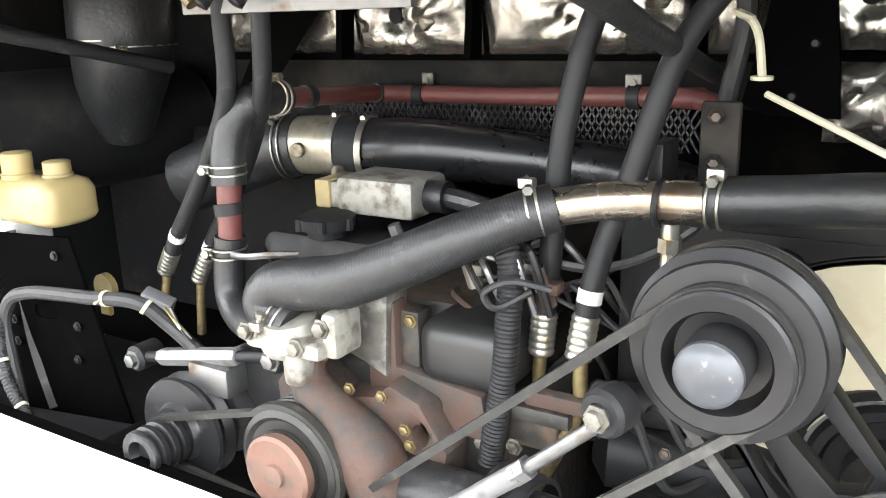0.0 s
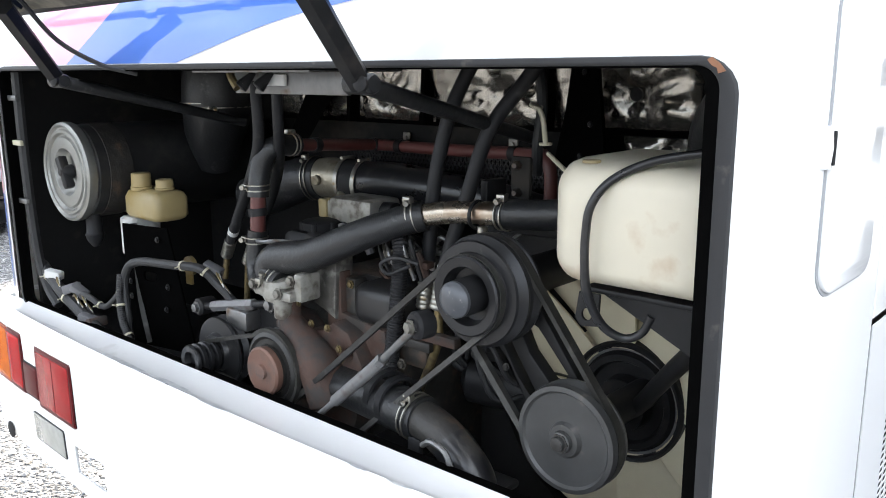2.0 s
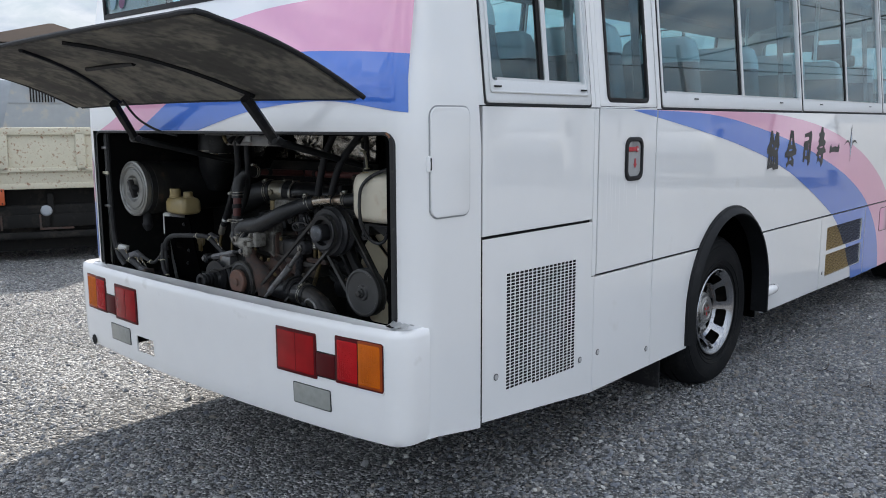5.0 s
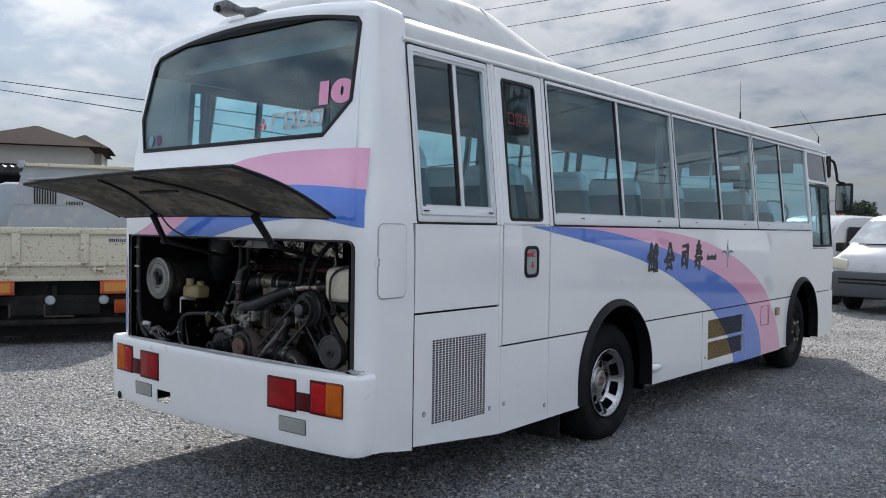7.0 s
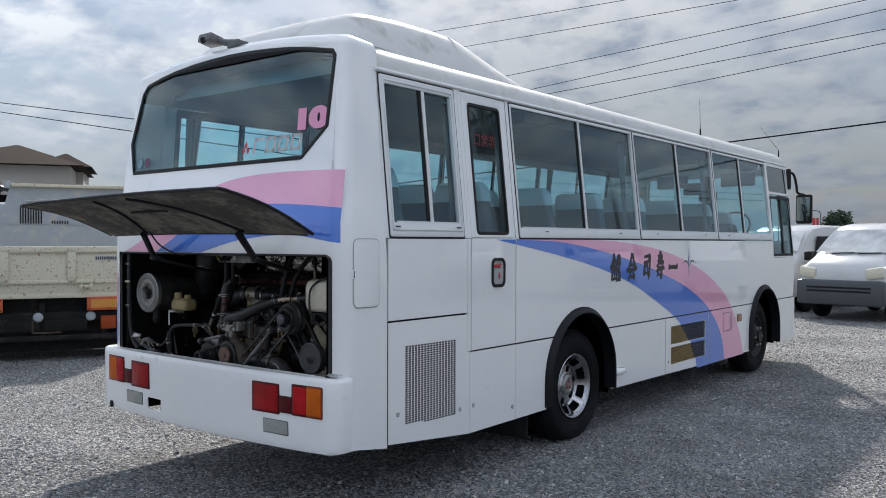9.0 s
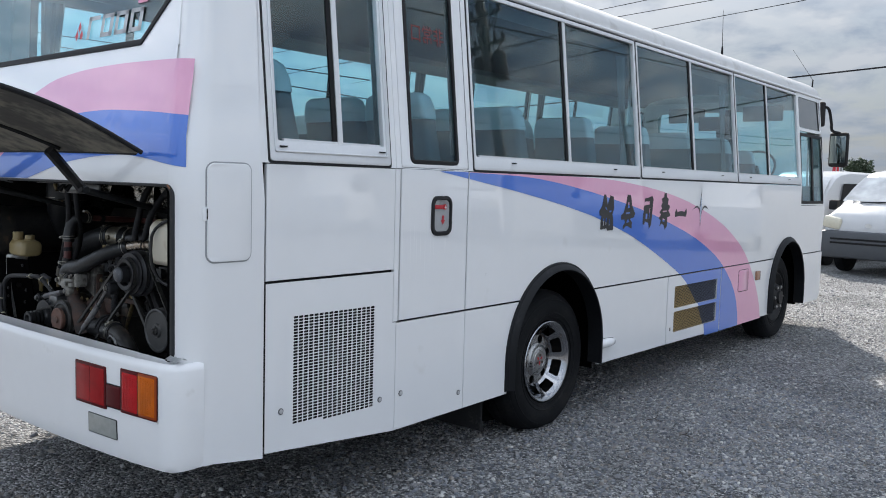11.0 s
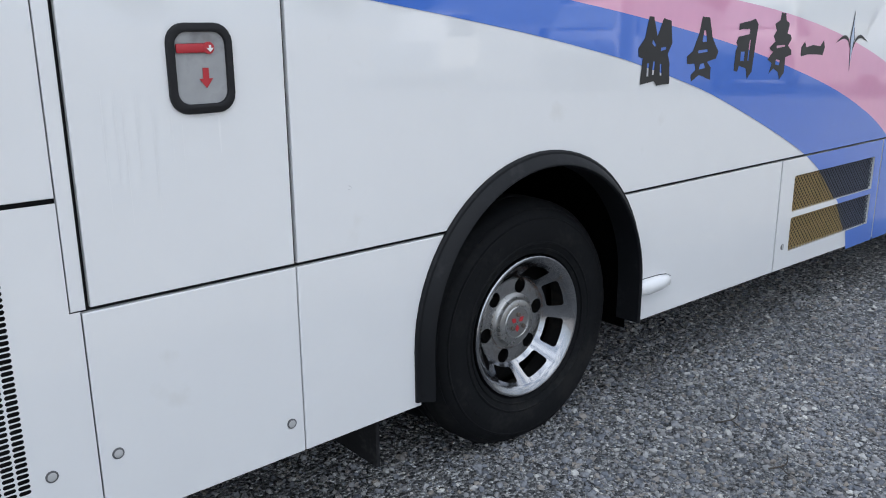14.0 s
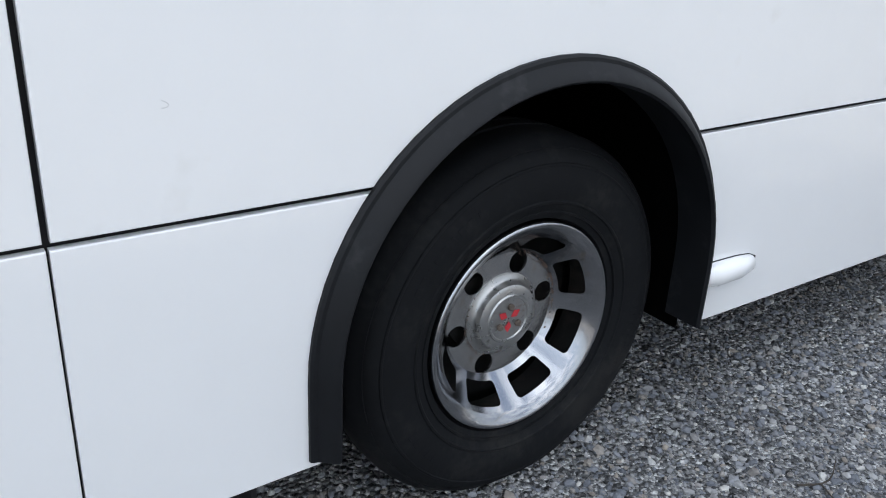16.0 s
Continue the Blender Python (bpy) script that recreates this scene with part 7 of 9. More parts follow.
lathe(bm, F, (0, -1, 0), [(0.112, -0.05), (0.114, 0.014), (0.110, 0.020), (0.104, 0.018), (0.102, 0.006), (0.094, 0.006), (0.089, 0.016), (0.078, 0.017), (0.073, 0.008), (0.052, 0.008), (0.048, 0.036), (0.001, 0.038)], 48)
part("fan_hub", bm, BLACK_STEEL, fan, "ringed black fan hub", angle=30)
bm = B()
lathe(bm, F, (0, -1, 0), [(0.100, 0.0065), (0.1005, 0.0085), (0.096, 0.0085), (0.0955, 0.0065)], 48, caps=False)
part("hub_ring", bm, STRUT_GREY, fan, "worn grey ring on the hub")
# cream disc added to cover the shaded gaps between blade roots
bm = B()
lathe(bm, F, (0, -1, 0), [(0.05, -0.030), (0.150, -0.030), (0.150, -0.024), (0.05, -0.024)], 40, caps=False)
part("blade_root_disc", bm, CREAM, fan, "cream disc added behind the blade roots to close dark gaps")
cowl = thing("fan_cowl", (-0.37, 0.40, 0.50), "black sheet-steel cowl round the radiator fan", "cowl")
part("cowl_plate", plate([(-0.72, 0.50), (-0.09, 0.50), (-0.09, 1.135), (-0.72, 1.135)], [oval(F.x, F.z, 0.272, 0.272, 56)], 0.012, lambda u, v, w: Vector((u, 0.345 - w, v)), 0.002), BLACK_STEEL, cowl)
bm = B()
lathe(bm, (F.x, 0.345, F.z), (0, 1, 0), [(0.272, 0.0), (0.276, 0.0), (0.276, 0.11), (0.272, 0.11), (0.272, 0.0)], 56, caps=False)
part("cowl_ring", bm, BLACK_STEEL, cowl)
bm = B()
box(bm, (-0.70, 0.462, 0.50), (-0.09, 0.50, 1.13), 0.004)
part("radiator_core", bm, PULLEY, cowl, "dusty grey radiator core")
bm = B()
box(bm, (-0.66, 0.30, 1.136), (-0.40, 0.47, 1.166), 0.006)
part("top_rail", bm, BLACK_STEEL, cowl, "black top rail")
bm = B()
tube(bm, [(-0.385, 0.325, 0.83), (-0.34, 0.30, 0.866), (-0.26, 0.225, 0.955), (-0.165, 0.142, 1.058)], 0.0145, 12)
part("brace_rod", bm, BLACK_STEEL, cowl)
bm = B()
tube(bm, [(-0.10, 0.16, 1.47), (-0.145, 0.18, 1.43), (-0.178, 0.205, 1.39), (-0.215, 0.245, 1.345), (-0.233, 0.28, 1.30)], 0.030, 16)
solid("breather_duct", bm, HOSE, "thick black hose dropping behind the expansion tank", "hose")
bm = B()
tube(bm, [(-0.592, 0.335, 1.372), (-0.577, 0.33, 1.364), (-0.568, 0.33, 1.345), (-0.562, 0.33, 1.304)], 0.0048, 8)
band(bm, (-0.562, 0.33, 1.303), (0, 0, 1), 0.010, 0.005, 0.002, 14)
band(bm, (-0.586, 0.333, 1.370), (0.4, 0, 1), 0.011, 0.005, 0.002, 14)
solid("cream_conduit", bm, CABLE_TIE, "short cream conduit tied to a black loom", "conduit")
bm = B()
rod(bm, (-0.556, 0.33, 1.286), (-0.375, 0.22, 1.220), 0.0040, 0.0040, 8)
solid("white_cable", bm, CABLE_TIE, "thin straight cream cable running to the expansion tank", "cable")
bm = B()
tube(bm, [(-0.63, 0.36, 1.49), (-0.60, 0.36, 1.43), (-0.588, 0.355, 1.37), (-0.60, 0.36, 1.30), (-0.615, 0.38, 1.24)], 0.011, 10)
solid("black_loom", bm, WIRE, "black taped wiring loom hanging from the roof", "loom")
bm = B()
mount = thing("pipe_mount", (-0.60, 0.31, 1.16), "black bracket behind the coolant pipe", "bracket")
box(bm, (-0.665, 0.27, 1.17), (-0.648, 0.33, 1.235), 0.003)
part("mount_tab", bm, BLACK_STEEL, mount)
bm = B()
box(bm, (-0.618, 0.30, 1.16), (-0.575, 0.312, 1.28), 0.004)
part("mount_plate", bm, UNDER, mount)
for z in (1.265, 1.215, 1.180):
    bm = B()
    lathe(bm, (-0.60, 0.298, z), (0.2, -1, 0), [(0.009, 0), (0.009, 0.007), (0.005, 0.016), (0.001, 0.016)], 6)
    part("mount_bolt", bm, IRON, mount, "grimy bolt")

# ---- air cleaner ----
cleaner = thing("air_cleaner", (-1.85, 0.3, 1.0), "black drum air cleaner with a galvanised lid", "air cleaner")
O = Vector((-1.917, 0.075, 1.174))
AC = 0.885
bm = B()
lathe(bm, O, (0.02, 1, 0), [(r * AC, d) for r, d in ((0.001, 0.02), (0.132, 0.02), (0.140, 0.03), (0.142, 0.10), (0.142, 0.11), (0.140, 0.112), (0.140, 0.60), (0.12, 0.63), (0.001, 0.63))], 44)
part("drum", bm, SATIN, cleaner)
bm = B()
lathe(bm, O, (0.02, 1, 0), [(r * AC, d) for r, d in ((0.1425, 0.055), (0.1435, 0.056), (0.1435, 0.12), (0.1425, 0.121))], 44, caps=False)
part("drum_band", bm, IRON, cleaner)
bm = B()
lathe(bm, O, (0, -1, 0), [(r * AC, d) for r, d in ((0.142, -0.02), (0.148, -0.016), (0.150, -0.004), (0.148, 0.006), (0.140, 0.010), (0.134, 0.004), (0.130, 0.004), (0.126, 0.009), (0.118, 0.009), (0.112, 0.002), (0.108, 0.002), (0.104, 0.008), (0.084, 0.009), (0.072, 0.008), (0.066, 0.0), (0.060, -0.012), (0.056, -0.014), (0.001, -0.012))], 56)
lid_plate = part("lid", bm, FILTER_LID, cleaner, "galvanised dished lid", angle=40)
bm = B()
box(bm, O + Vector((-0.012, -0.022, -0.045)), O + Vector((0.012, 0.004, 0.045)), 0.006, Matrix.Rotation(radians(-28), 4, "Y"))
lathe(bm, O + Vector((0, 0.01, 0)), (0, -1, 0), [(0.02, 0), (0.018, 0.02), (0.008, 0.034), (0.001, 0.035)], 14)
part("wing_nut", bm, BLACK_STEEL, lid_plate, "dark wing nut")
bm = B()
lathe(bm, (-1.892, 0.12, 1.058), (0, 0, -1), [(0.02, 0), (0.022, 0.05), (0.026, 0.056), (0.020, 0.075), (0.008, 0.09)], 14)
part("dust_valve", bm, RUBBER, cleaner, "rubber dust valve")
bm = B()
tube(bm, [(-1.79, 0.45, 1.17), (-1.755, 0.43, 1.27), (-1.72, 0.42, 1.36), (-1.72, 0.43, 1.49)], [0.055, 0.085, 0.098, 0.098], 26)
part("intake_duct", bm, HOSE, cleaner, "black intake duct")
clamp(cleaner, (-1.725, 0.42, 1.345), (0, 0, 1), 0.098, (0.8, -0.8, -0.1))

# ---- fluid reservoir on its bracket ----
res = thing("fluid_reservoir", (-1.68, 0.18, 0.95), "amber plastic twin-cap fluid reservoir on a black bracket", "reservoir")
bm = B()
secs = []
for z, g in ((1.062, 0.014), (1.067, 0.005), (1.076, 0.0), (1.118, 0.0), (1.133, 0.006), (1.14, 0.02)):
    secs.append([Vector((u, v, z)) for u, v in rr(-1.755 + g, 0.135 + g, -1.59 - g, 0.235 - g, 0.022, 4)])
loft(bm, secs)
tub = part("reservoir_body", bm, AMBER_PLASTIC, res, angle=50)
for x, y, r, h in ((-1.705, 0.165, 0.027, 0.030), (-1.635, 0.19, 0.024, 0.016)):
    bm = B()
    prof = [(r * 1.02, 0), (r * 1.04, 0.008), (r * 0.94, 0.010)]
    lathe(bm, (x, y, 1.136), (0, 0, 1), prof + [(r * 0.93, 0.012 + h * 0.3), (r * 0.92, 0.012 + h), (r * 0.8, 0.014 + h), (0.001, 0.014 + h)], 18)
    part("cap", bm, AMBER_PLASTIC, tub)
bm = B()
secs = []
for z, g in ((0.96, 0.01), (0.965, 0.0), (1.058, 0.0), (1.064, 0.006)):
    secs.append([Vector((u, v, z)) for u, v in rr(-1.775 + g, 0.13 + g, -1.715 - g, 0.22 - g, 0.012, 3)])
loft(bm, secs)
part("lower_reservoir", bm, WHITE_BAND, res, "white lower reservoir")
part("bracket_face", plate([(-1.735, 0.73), (-1.50, 0.73), (-1.575, 1.05), (-1.735, 1.05)], [rr(-1.67, 0.905, -1.62, 0.93, 0.01)], 0.006, lambda u, v, w: Vector((u, 0.118 - w + (u + 1.735) * 0.2, v)), 0.001), PITCH, res, "black sheet bracket")
bm = B()
lathe(bm, (-1.63, 0.25, 0.93), (0, -1, 0), [(0.026, 0), (0.026, 0.012), (0.001, 0.013)], 18)
box(bm, (-1.643, 0.235, 0.88), (-1.617, 0.245, 0.93), 0.003)
part("brass_switch", bm, AMBER_PLASTIC, res, "brass-coloured switch behind the bracket")
bm = B()
tube(bm, [(-1.715, 0.14, 1.05), (-1.705, 0.135, 0.97), (-1.69, 0.13, 0.85), (-1.66, 0.13, 0.74)], 0.009, 4, 4)
part("flat_strut", bm, BELT, res, "dark flat strut")
for x, z in ((-1.60, 1.02), (-1.575, 0.90), (-1.585, 0.84), (-1.71, 0.90), (-1.71, 0.86)):
    bolt(res, (x, 0.112 + (x + 1.735) * 0.2, z), (0, -1, 0), 0.006, BLACK_STEEL)

# ---- wiring ----
def loom(points, r, label, ties=(), mat=WIRE, ripple=None):
    ob = thing("wiring_loom", points[0], label, "loom", group="wiring looms")
    bm = B()
    tube(bm, points, r, 10, 8, True, ripple)
    part("loom_sleeve", bm, mat, ob)
    line = smooth_line(points, 8)
    for f in ties:
        k = int(f * (len(line) - 2))
        bm = B()
        d = line[k + 1] - line[k]
        band(bm, line[k], d, r, 0.006, 0.0018, 14)
        side = basis(d)[0]
        rod(bm, line[k] + side * r, line[k] + side * (r + 0.012), 0.002, seg=6)
        part("cable_tie", bm, CABLE_TIE, ob)
    return ob


loom([(-1.63, 0.06, 0.76), (-1.66, 0.072, 0.86), (-1.674, 0.08, 0.914), (-1.652, 0.085, 0.955), (-1.60, 0.088, 0.973), (-1.525, 0.092, 0.980), (-1.461, 0.095, 0.984), (-1.369, 0.11, 0.986), (-1.332, 0.13, 0.952), (-1.28, 0.14, 0.912)], 0.0108, "black taped loom arching over the bracket", (0.72, 0.82))
loom([(-1.68, 0.075, 0.93), (-1.665, 0.06, 0.87), (-1.64, 0.05, 0.82), (-1.60, 0.045, 0.78), (-1.55, 0.04, 0.745)], 0.010, "black conduit with cable ties", (0.35, 0.72), ripple=(0.006, 0.0008))
loom([(-2.08, 0.05, 0.90), (-2.02, 0.045, 0.875), (-1.95, 0.04, 0.845), (-1.87, 0.04, 0.815), (-1.78, 0.035, 0.79), (-1.68, 0.03, 0.765)], 0.016, "thick black loom along the sill", (0.2, 0.5))
loom([(-1.90, 0.06, 0.83), (-1.85, 0.05, 0.855), (-1.80, 0.05, 0.85), (-1.75, 0.06, 0.835), (-1.70, 0.07, 0.87), (-1.685, 0.08, 0.90)], 0.008, "thin loom with pale ties", (0.15, 0.55, 0.9))
for k, (x, y, z, rz) in enumerate(((-1.355, 0.135, 0.982, 30), (-2.0, 0.045, 0.885, 10), (-1.90, 0.045, 0.862, -20), (-1.865, 0.05, 0.86, 40), (-1.79, 0.03, 0.80, 15))):
    bm = B()
    turn = Matrix.Rotation(radians(rz), 4, "Y") @ Matrix.Rotation(radians(25), 4, "Z")
    box(bm, (x - 0.024, y - 0.012, z - 0.012), (x + 0.024, y + 0.012, z + 0.012), 0.003, turn)
    plug = part("connector", bm, CONNECTOR if k != 1 else WHITE_BAND, None)
    tagged(plug, "grey plastic wiring connector with thin leads", "connector", "wiring connectors")
    for j in range(4):
        bm = B()
        s = 0.006 * j
        tube(bm, [(x + 0.02, y - 0.004 + s * 0.5, z - 0.004), (x + 0.04 + s, y - 0.01, z - 0.015 - s), (x + 0.05 + s, y, z - 0.035 - s), (x + 0.035, y + 0.01, z - 0.05)], 0.0022, 6)
        part("lead", bm, (BRASS, AMBER_PLASTIC, WHITE_BAND, WIRE)[j], plug)
bm = B()
box(bm, (-1.84, 0.02, 0.775), (-1.76, 0.07, 0.80), 0.004, Matrix.Rotation(radians(-12), 4, "Y"))
solid("relay_block", bm, RUST, "small brown relay block on the sill", "relay")

# ---- hatch lid and its stays ----
LID_BOARD = material("weathered_lid_lining", (0.098, 0.090, 0.078), 0.9, vary=0.4, grain=25, bump=0.5, stain=(0.25, 0.225, 0.18), stain_at=0.535, stain_scale=4)
hatch = thing("engine_hatch", (-1.11, -0.12, 1.55), "open engine hatch lid, white outside with a grimy lining", "hatch")


def on_lid(u, v, w):
    """u across, v from the hinge (0) to the free edge (1), w above the outer skin."""
    bow = 0.030 * math.sin(math.pi * min(max(v, 0), 1)) + 0.012 * (1 - ((u + 1.11) / 1.0) ** 2)
    return Vector((u, -0.115 - 0.585 * v, 1.564 + (0.206 - 0.017 * (-(u + 0.12))) * v + bow + w * 0.95)) + Vector((0, w * -0.25, 0))


for name, mat, w0, w1, m, tag in (("outer_skin", PAINT, 0.0, -0.008, 0.0, "white outer skin"), ("lining", LID_BOARD, -0.009, -0.014, 0.012, "grimy peeling underside lining")):
    bm = B()
    rings = []
    for w in (w0, w1):
        grid = []
        for i in range(17):
            for j in range(9):
                u = -2.045 + m + (1.945 - 2 * m) * i / 16
                v = m + (1 - 2 * m) * j / 8
                p = on_lid(u, v, w)
                if mat is LID_BOARD and w == w1:
                    p.z += 0.006 * noise.noise(Vector((u * 6, v * 5, 3.0)))
                grid.append(bm.verts.new(p))
        rings.append(grid)
    for i in range(16):
        for j in range(8):
            k = i * 9 + j
            for g in rings:
                bm.faces.new((g[k], g[k + 1], g[k + 10], g[k + 9]))
    edge = [i * 9 for i in range(17)] + [16 * 9 + j for j in range(1, 9)] + [i * 9 + 8 for i in range(15, -1, -1)] + [j for j in range(7, 0, -1)]
    for a, b in zip(edge, edge[1:] + edge[:1]):
        bm.faces.new((rings[0][a], rings[0][b], rings[1][b], rings[1][a]))
    part(name, bm, mat, hatch, tag)
bm = B()
for pts in (((-0.62, 0.06), (-0.95, 0.94)), ((-1.58, 0.06), (-1.28, 0.94)), ((-0.95, 0.52), (-1.30, 0.52))):
    (u0, v0), (u1, v1) = pts
    line = [on_lid(u0 + (u1 - u0) * k / 8, v0 + (v1 - v0) * k / 8, -0.018) for k in range(9)]
    tube(bm, line, 0.010, 6, 2)
part("lid_frame", bm, BLACK_STEEL, hatch, "black stiffening ribs")
rim_line = [(-2.047, k / 8) for k in range(8)] + [(-2.047 + 1.949 * k / 16, 1.0) for k in range(16)] + [(-0.098, 1 - k / 8) for k in range(9)]
bm = B()
tube(bm, [on_lid(u, v, -0.006) for u, v in rim_line], 0.0085, 8, 2)
part("edge_seal", bm, RUBBER, hatch, "dull black rubber edging")
bm = B()
tube(bm, [on_lid(-2.0 + 1.86 * k / 8, 0.0, -0.008) for k in range(9)], 0.008, 8, 2)
part("hinge_seal", bm, RUBBER, hatch, "black hinge seal")
bm = B()
box(bm, on_lid(-1.75, 1.0, 0.0) - Vector((0.20, 0.02, 0.0)), on_lid(-1.75, 1.0, 0.0) + Vector((0.10, 0.03, 0.012)), 0.004)
part("latch_plate", bm, TRIM, hatch)
for x, xl, xe in ((-0.645, -0.60, -0.636), (-1.655, -1.53, -1.60)):
    bm = B()
    a, p, e = Vector((xl, -0.20, 1.565)), Vector((x, -0.045, 1.415)), Vector((xe, 0.42, 1.30))
    rod(bm, a, p, 0.021, 0.019, 6)
    part("stay_bracket", bm, BLACK_STEEL, hatch)
    bm = B()
    rod(bm, p, e, 0.0148, 0.0118, 14)
    lathe(bm, p + Vector((-0.03, 0, 0)), (1, 0, 0), [(0.013, 0), (0.016, 0.004), (0.016, 0.056), (0.013, 0.06)], 16)
    part("stay_arm", bm, HOSE, hatch, "weathered grey-black stay arm")
    bm = B()
    lathe(bm, p + Vector((0.02, -0.016, 0)), (0.2, -1, 0.1), [(0.012, 0), (0.012, 0.006), (0.006, 0.008), (0.001, 0.008)], 12)
    part("pivot_bolt", bm, BLACK_STEEL, hatch)
bm = B()
tube(bm, [on_lid(-1.50, 0.12, -0.03), (-1.50, -0.11, 1.50), (-1.46, -0.04, 1.45), (-1.42, 0.02, 1.43)], 0.005, 6)
part("lamp_cable", bm, WIRE, hatch)

# ---- inside the bus ----
cabin = thing("bus_interior", (-1.11, 4.0, 0.9), "bus cabin with grey lining darkened for shade and curtains at its window posts", "bus interior", kind="structure")
bm = B()
box(bm, (-2.16, 1.335, 0.96), (-0.06, 7.9, 1.0), 0.004)
box(bm, (-2.16, 0.33, 1.514), (-0.06, 1.36, 1.54), 0.004)
part("cabin_floor", bm, FLOORING, cabin)
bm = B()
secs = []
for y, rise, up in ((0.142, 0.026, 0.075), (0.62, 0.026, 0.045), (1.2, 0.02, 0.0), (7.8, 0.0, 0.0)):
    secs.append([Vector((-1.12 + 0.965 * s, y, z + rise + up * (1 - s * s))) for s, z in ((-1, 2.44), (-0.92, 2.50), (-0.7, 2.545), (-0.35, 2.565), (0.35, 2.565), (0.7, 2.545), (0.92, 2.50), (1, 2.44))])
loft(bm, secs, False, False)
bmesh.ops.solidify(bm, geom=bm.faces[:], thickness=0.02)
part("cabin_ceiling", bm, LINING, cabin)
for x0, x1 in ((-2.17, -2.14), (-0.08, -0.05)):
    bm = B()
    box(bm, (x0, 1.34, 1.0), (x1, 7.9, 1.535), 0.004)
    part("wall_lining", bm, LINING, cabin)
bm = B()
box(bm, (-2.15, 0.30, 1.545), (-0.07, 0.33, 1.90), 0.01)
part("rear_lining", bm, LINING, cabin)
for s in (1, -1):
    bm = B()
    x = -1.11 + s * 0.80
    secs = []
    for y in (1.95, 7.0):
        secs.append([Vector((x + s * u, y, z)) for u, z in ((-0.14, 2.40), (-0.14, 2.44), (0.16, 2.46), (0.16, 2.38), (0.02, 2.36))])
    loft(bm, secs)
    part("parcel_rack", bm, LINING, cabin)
# gathered curtains at the window posts
CURTAIN = material("grey_curtain", (0.20, 0.21, 0.22), 0.95, vary=0.12, grain=60)
for s, posts in ((1, (0.42, 1.10, 1.66, 3.52, 5.36)), (-1, (0.47, 1.76, 3.52, 5.36))):
    for y in posts:
        bm = B()
        rings = []
        for z, w in ((2.40, 0.13), (2.1, 0.10), (1.85, 0.045), (1.62, 0.09)):
            rings.append([Vector((-1.11 + s * (0.985 - max(0, z - 1.54) * 0.09 - 0.012 * math.sin(k * 2.2)), y - w * 0.2 + w * k / 10, z)) for k in range(11)])
        loft(bm, rings, False, False)
        bmesh.ops.solidify(bm, geom=bm.faces[:], thickness=0.004)
        part("curtain", bm, CURTAIN, cabin, "grey curtain gathered at a window post", angle=70)


def seat(x, y, z, whole=True, wide=0.44, tag="grey cloth bus seat with a pale headrest cover"):
    """A seat; whole: with cushion and pedestal, else the back of the rear bench alone."""
    w = wide / 2

    def slab(name, rows, mat, parent, label=""):
        bm = B()
        loft(bm, [[Vector((x + u, y + dy + v, z + h)) for u, v in rr(-w + q, -t / 2, w - q, t / 2, 0.028, 3)] for h, dy, t, q in rows])
        return part(name, bm, mat, parent, label, angle=50)
    low = ((0.36, 0.0, 0.10, 0.0), (0.50, -0.02, 0.11, 0.0)) if whole else ((0.555, -0.03, 0.11, 0.0), (0.60, -0.04, 0.11, 0.0))
    back_ = slab("seat", low + ((0.70, -0.06, 0.10, 0.006), (0.83, -0.086, 0.10, 0.012)), CLOTH_DARK, cabin, tag)
    slab("headrest_cover", ((0.815, -0.083, 0.112, 0.008), (0.87, -0.092, 0.108, 0.012), (0.925, -0.103, 0.095, 0.028), (0.945, -0.107, 0.06, 0.055)), CLOTH, back_, "pale antimacassar")
    if whole:
        slab("cushion", ((0.30, 0.21, 0.46, 0.0), (0.33, 0.21, 0.46, 0.0), (0.42, 0.21, 0.46, 0.0), (0.44, 0.21, 0.42, 0.02)), CLOTH_DARK, back_)
        bm = B()
        box(bm, (x - w * 0.7, y + 0.05, z + 0.08), (x + w * 0.7, y + 0.38, z + 0.31), 0.02)
        part("pedestal", bm, BLACK_STEEL, back_)
    return back_


for y in (1.55, 2.35, 3.15, 3.95, 4.75, 5.55):
    for x in (-0.33, -0.80, -1.44, -1.91):
        seat(x, y, 0.975)
for x in (-0.33, -0.72, -1.11, -1.50, -1.89):
    seat(x, 0.62, 1.02, False, tag="grey rear-bench back with a pale headrest cover")
seat(-0.50, 6.65, 0.92, tag="driver's seat behind the steering wheel")
bm = B()
ring = [Vector((-0.50 + 0.20 * math.cos(a), 7.22 + 0.07 * math.sin(a), 1.72 + 0.17 * math.sin(a))) for a in [2 * math.pi * k / 28 for k in range(29)]]
tube(bm, ring, 0.013, 8, 2, False)
rod(bm, (-0.50, 7.22, 1.72), (-0.50, 7.5, 1.40), 0.03)
solid("steering_wheel", bm, SEAM, "black steering wheel on its column", "steering wheel")
bm = B()
box(bm, (-2.0, 7.45, 1.0), (-0.22, 7.95, 1.40), 0.05)
solid("dashboard", bm, BLACK_STEEL, "dark dashboard under the windscreen", "dashboard")
bm = B()
box(bm, (-1.13, 7.90, 1.30), (-1.0, 7.95, 2.40), 0.02)
box(bm, (-1.19, 7.82, 2.06), (-0.94, 7.89, 2.19), 0.03)
part("windscreen_post", bm, LINING, cabin, "grey centre post of the windscreen")
bm = B()
box(bm, (-1.32, 7.62, 2.14), (-0.96, 7.66, 2.30), 0.02)
solid("cabin_mirror", bm, SEAM, "black interior mirror below the ceiling", "mirror")
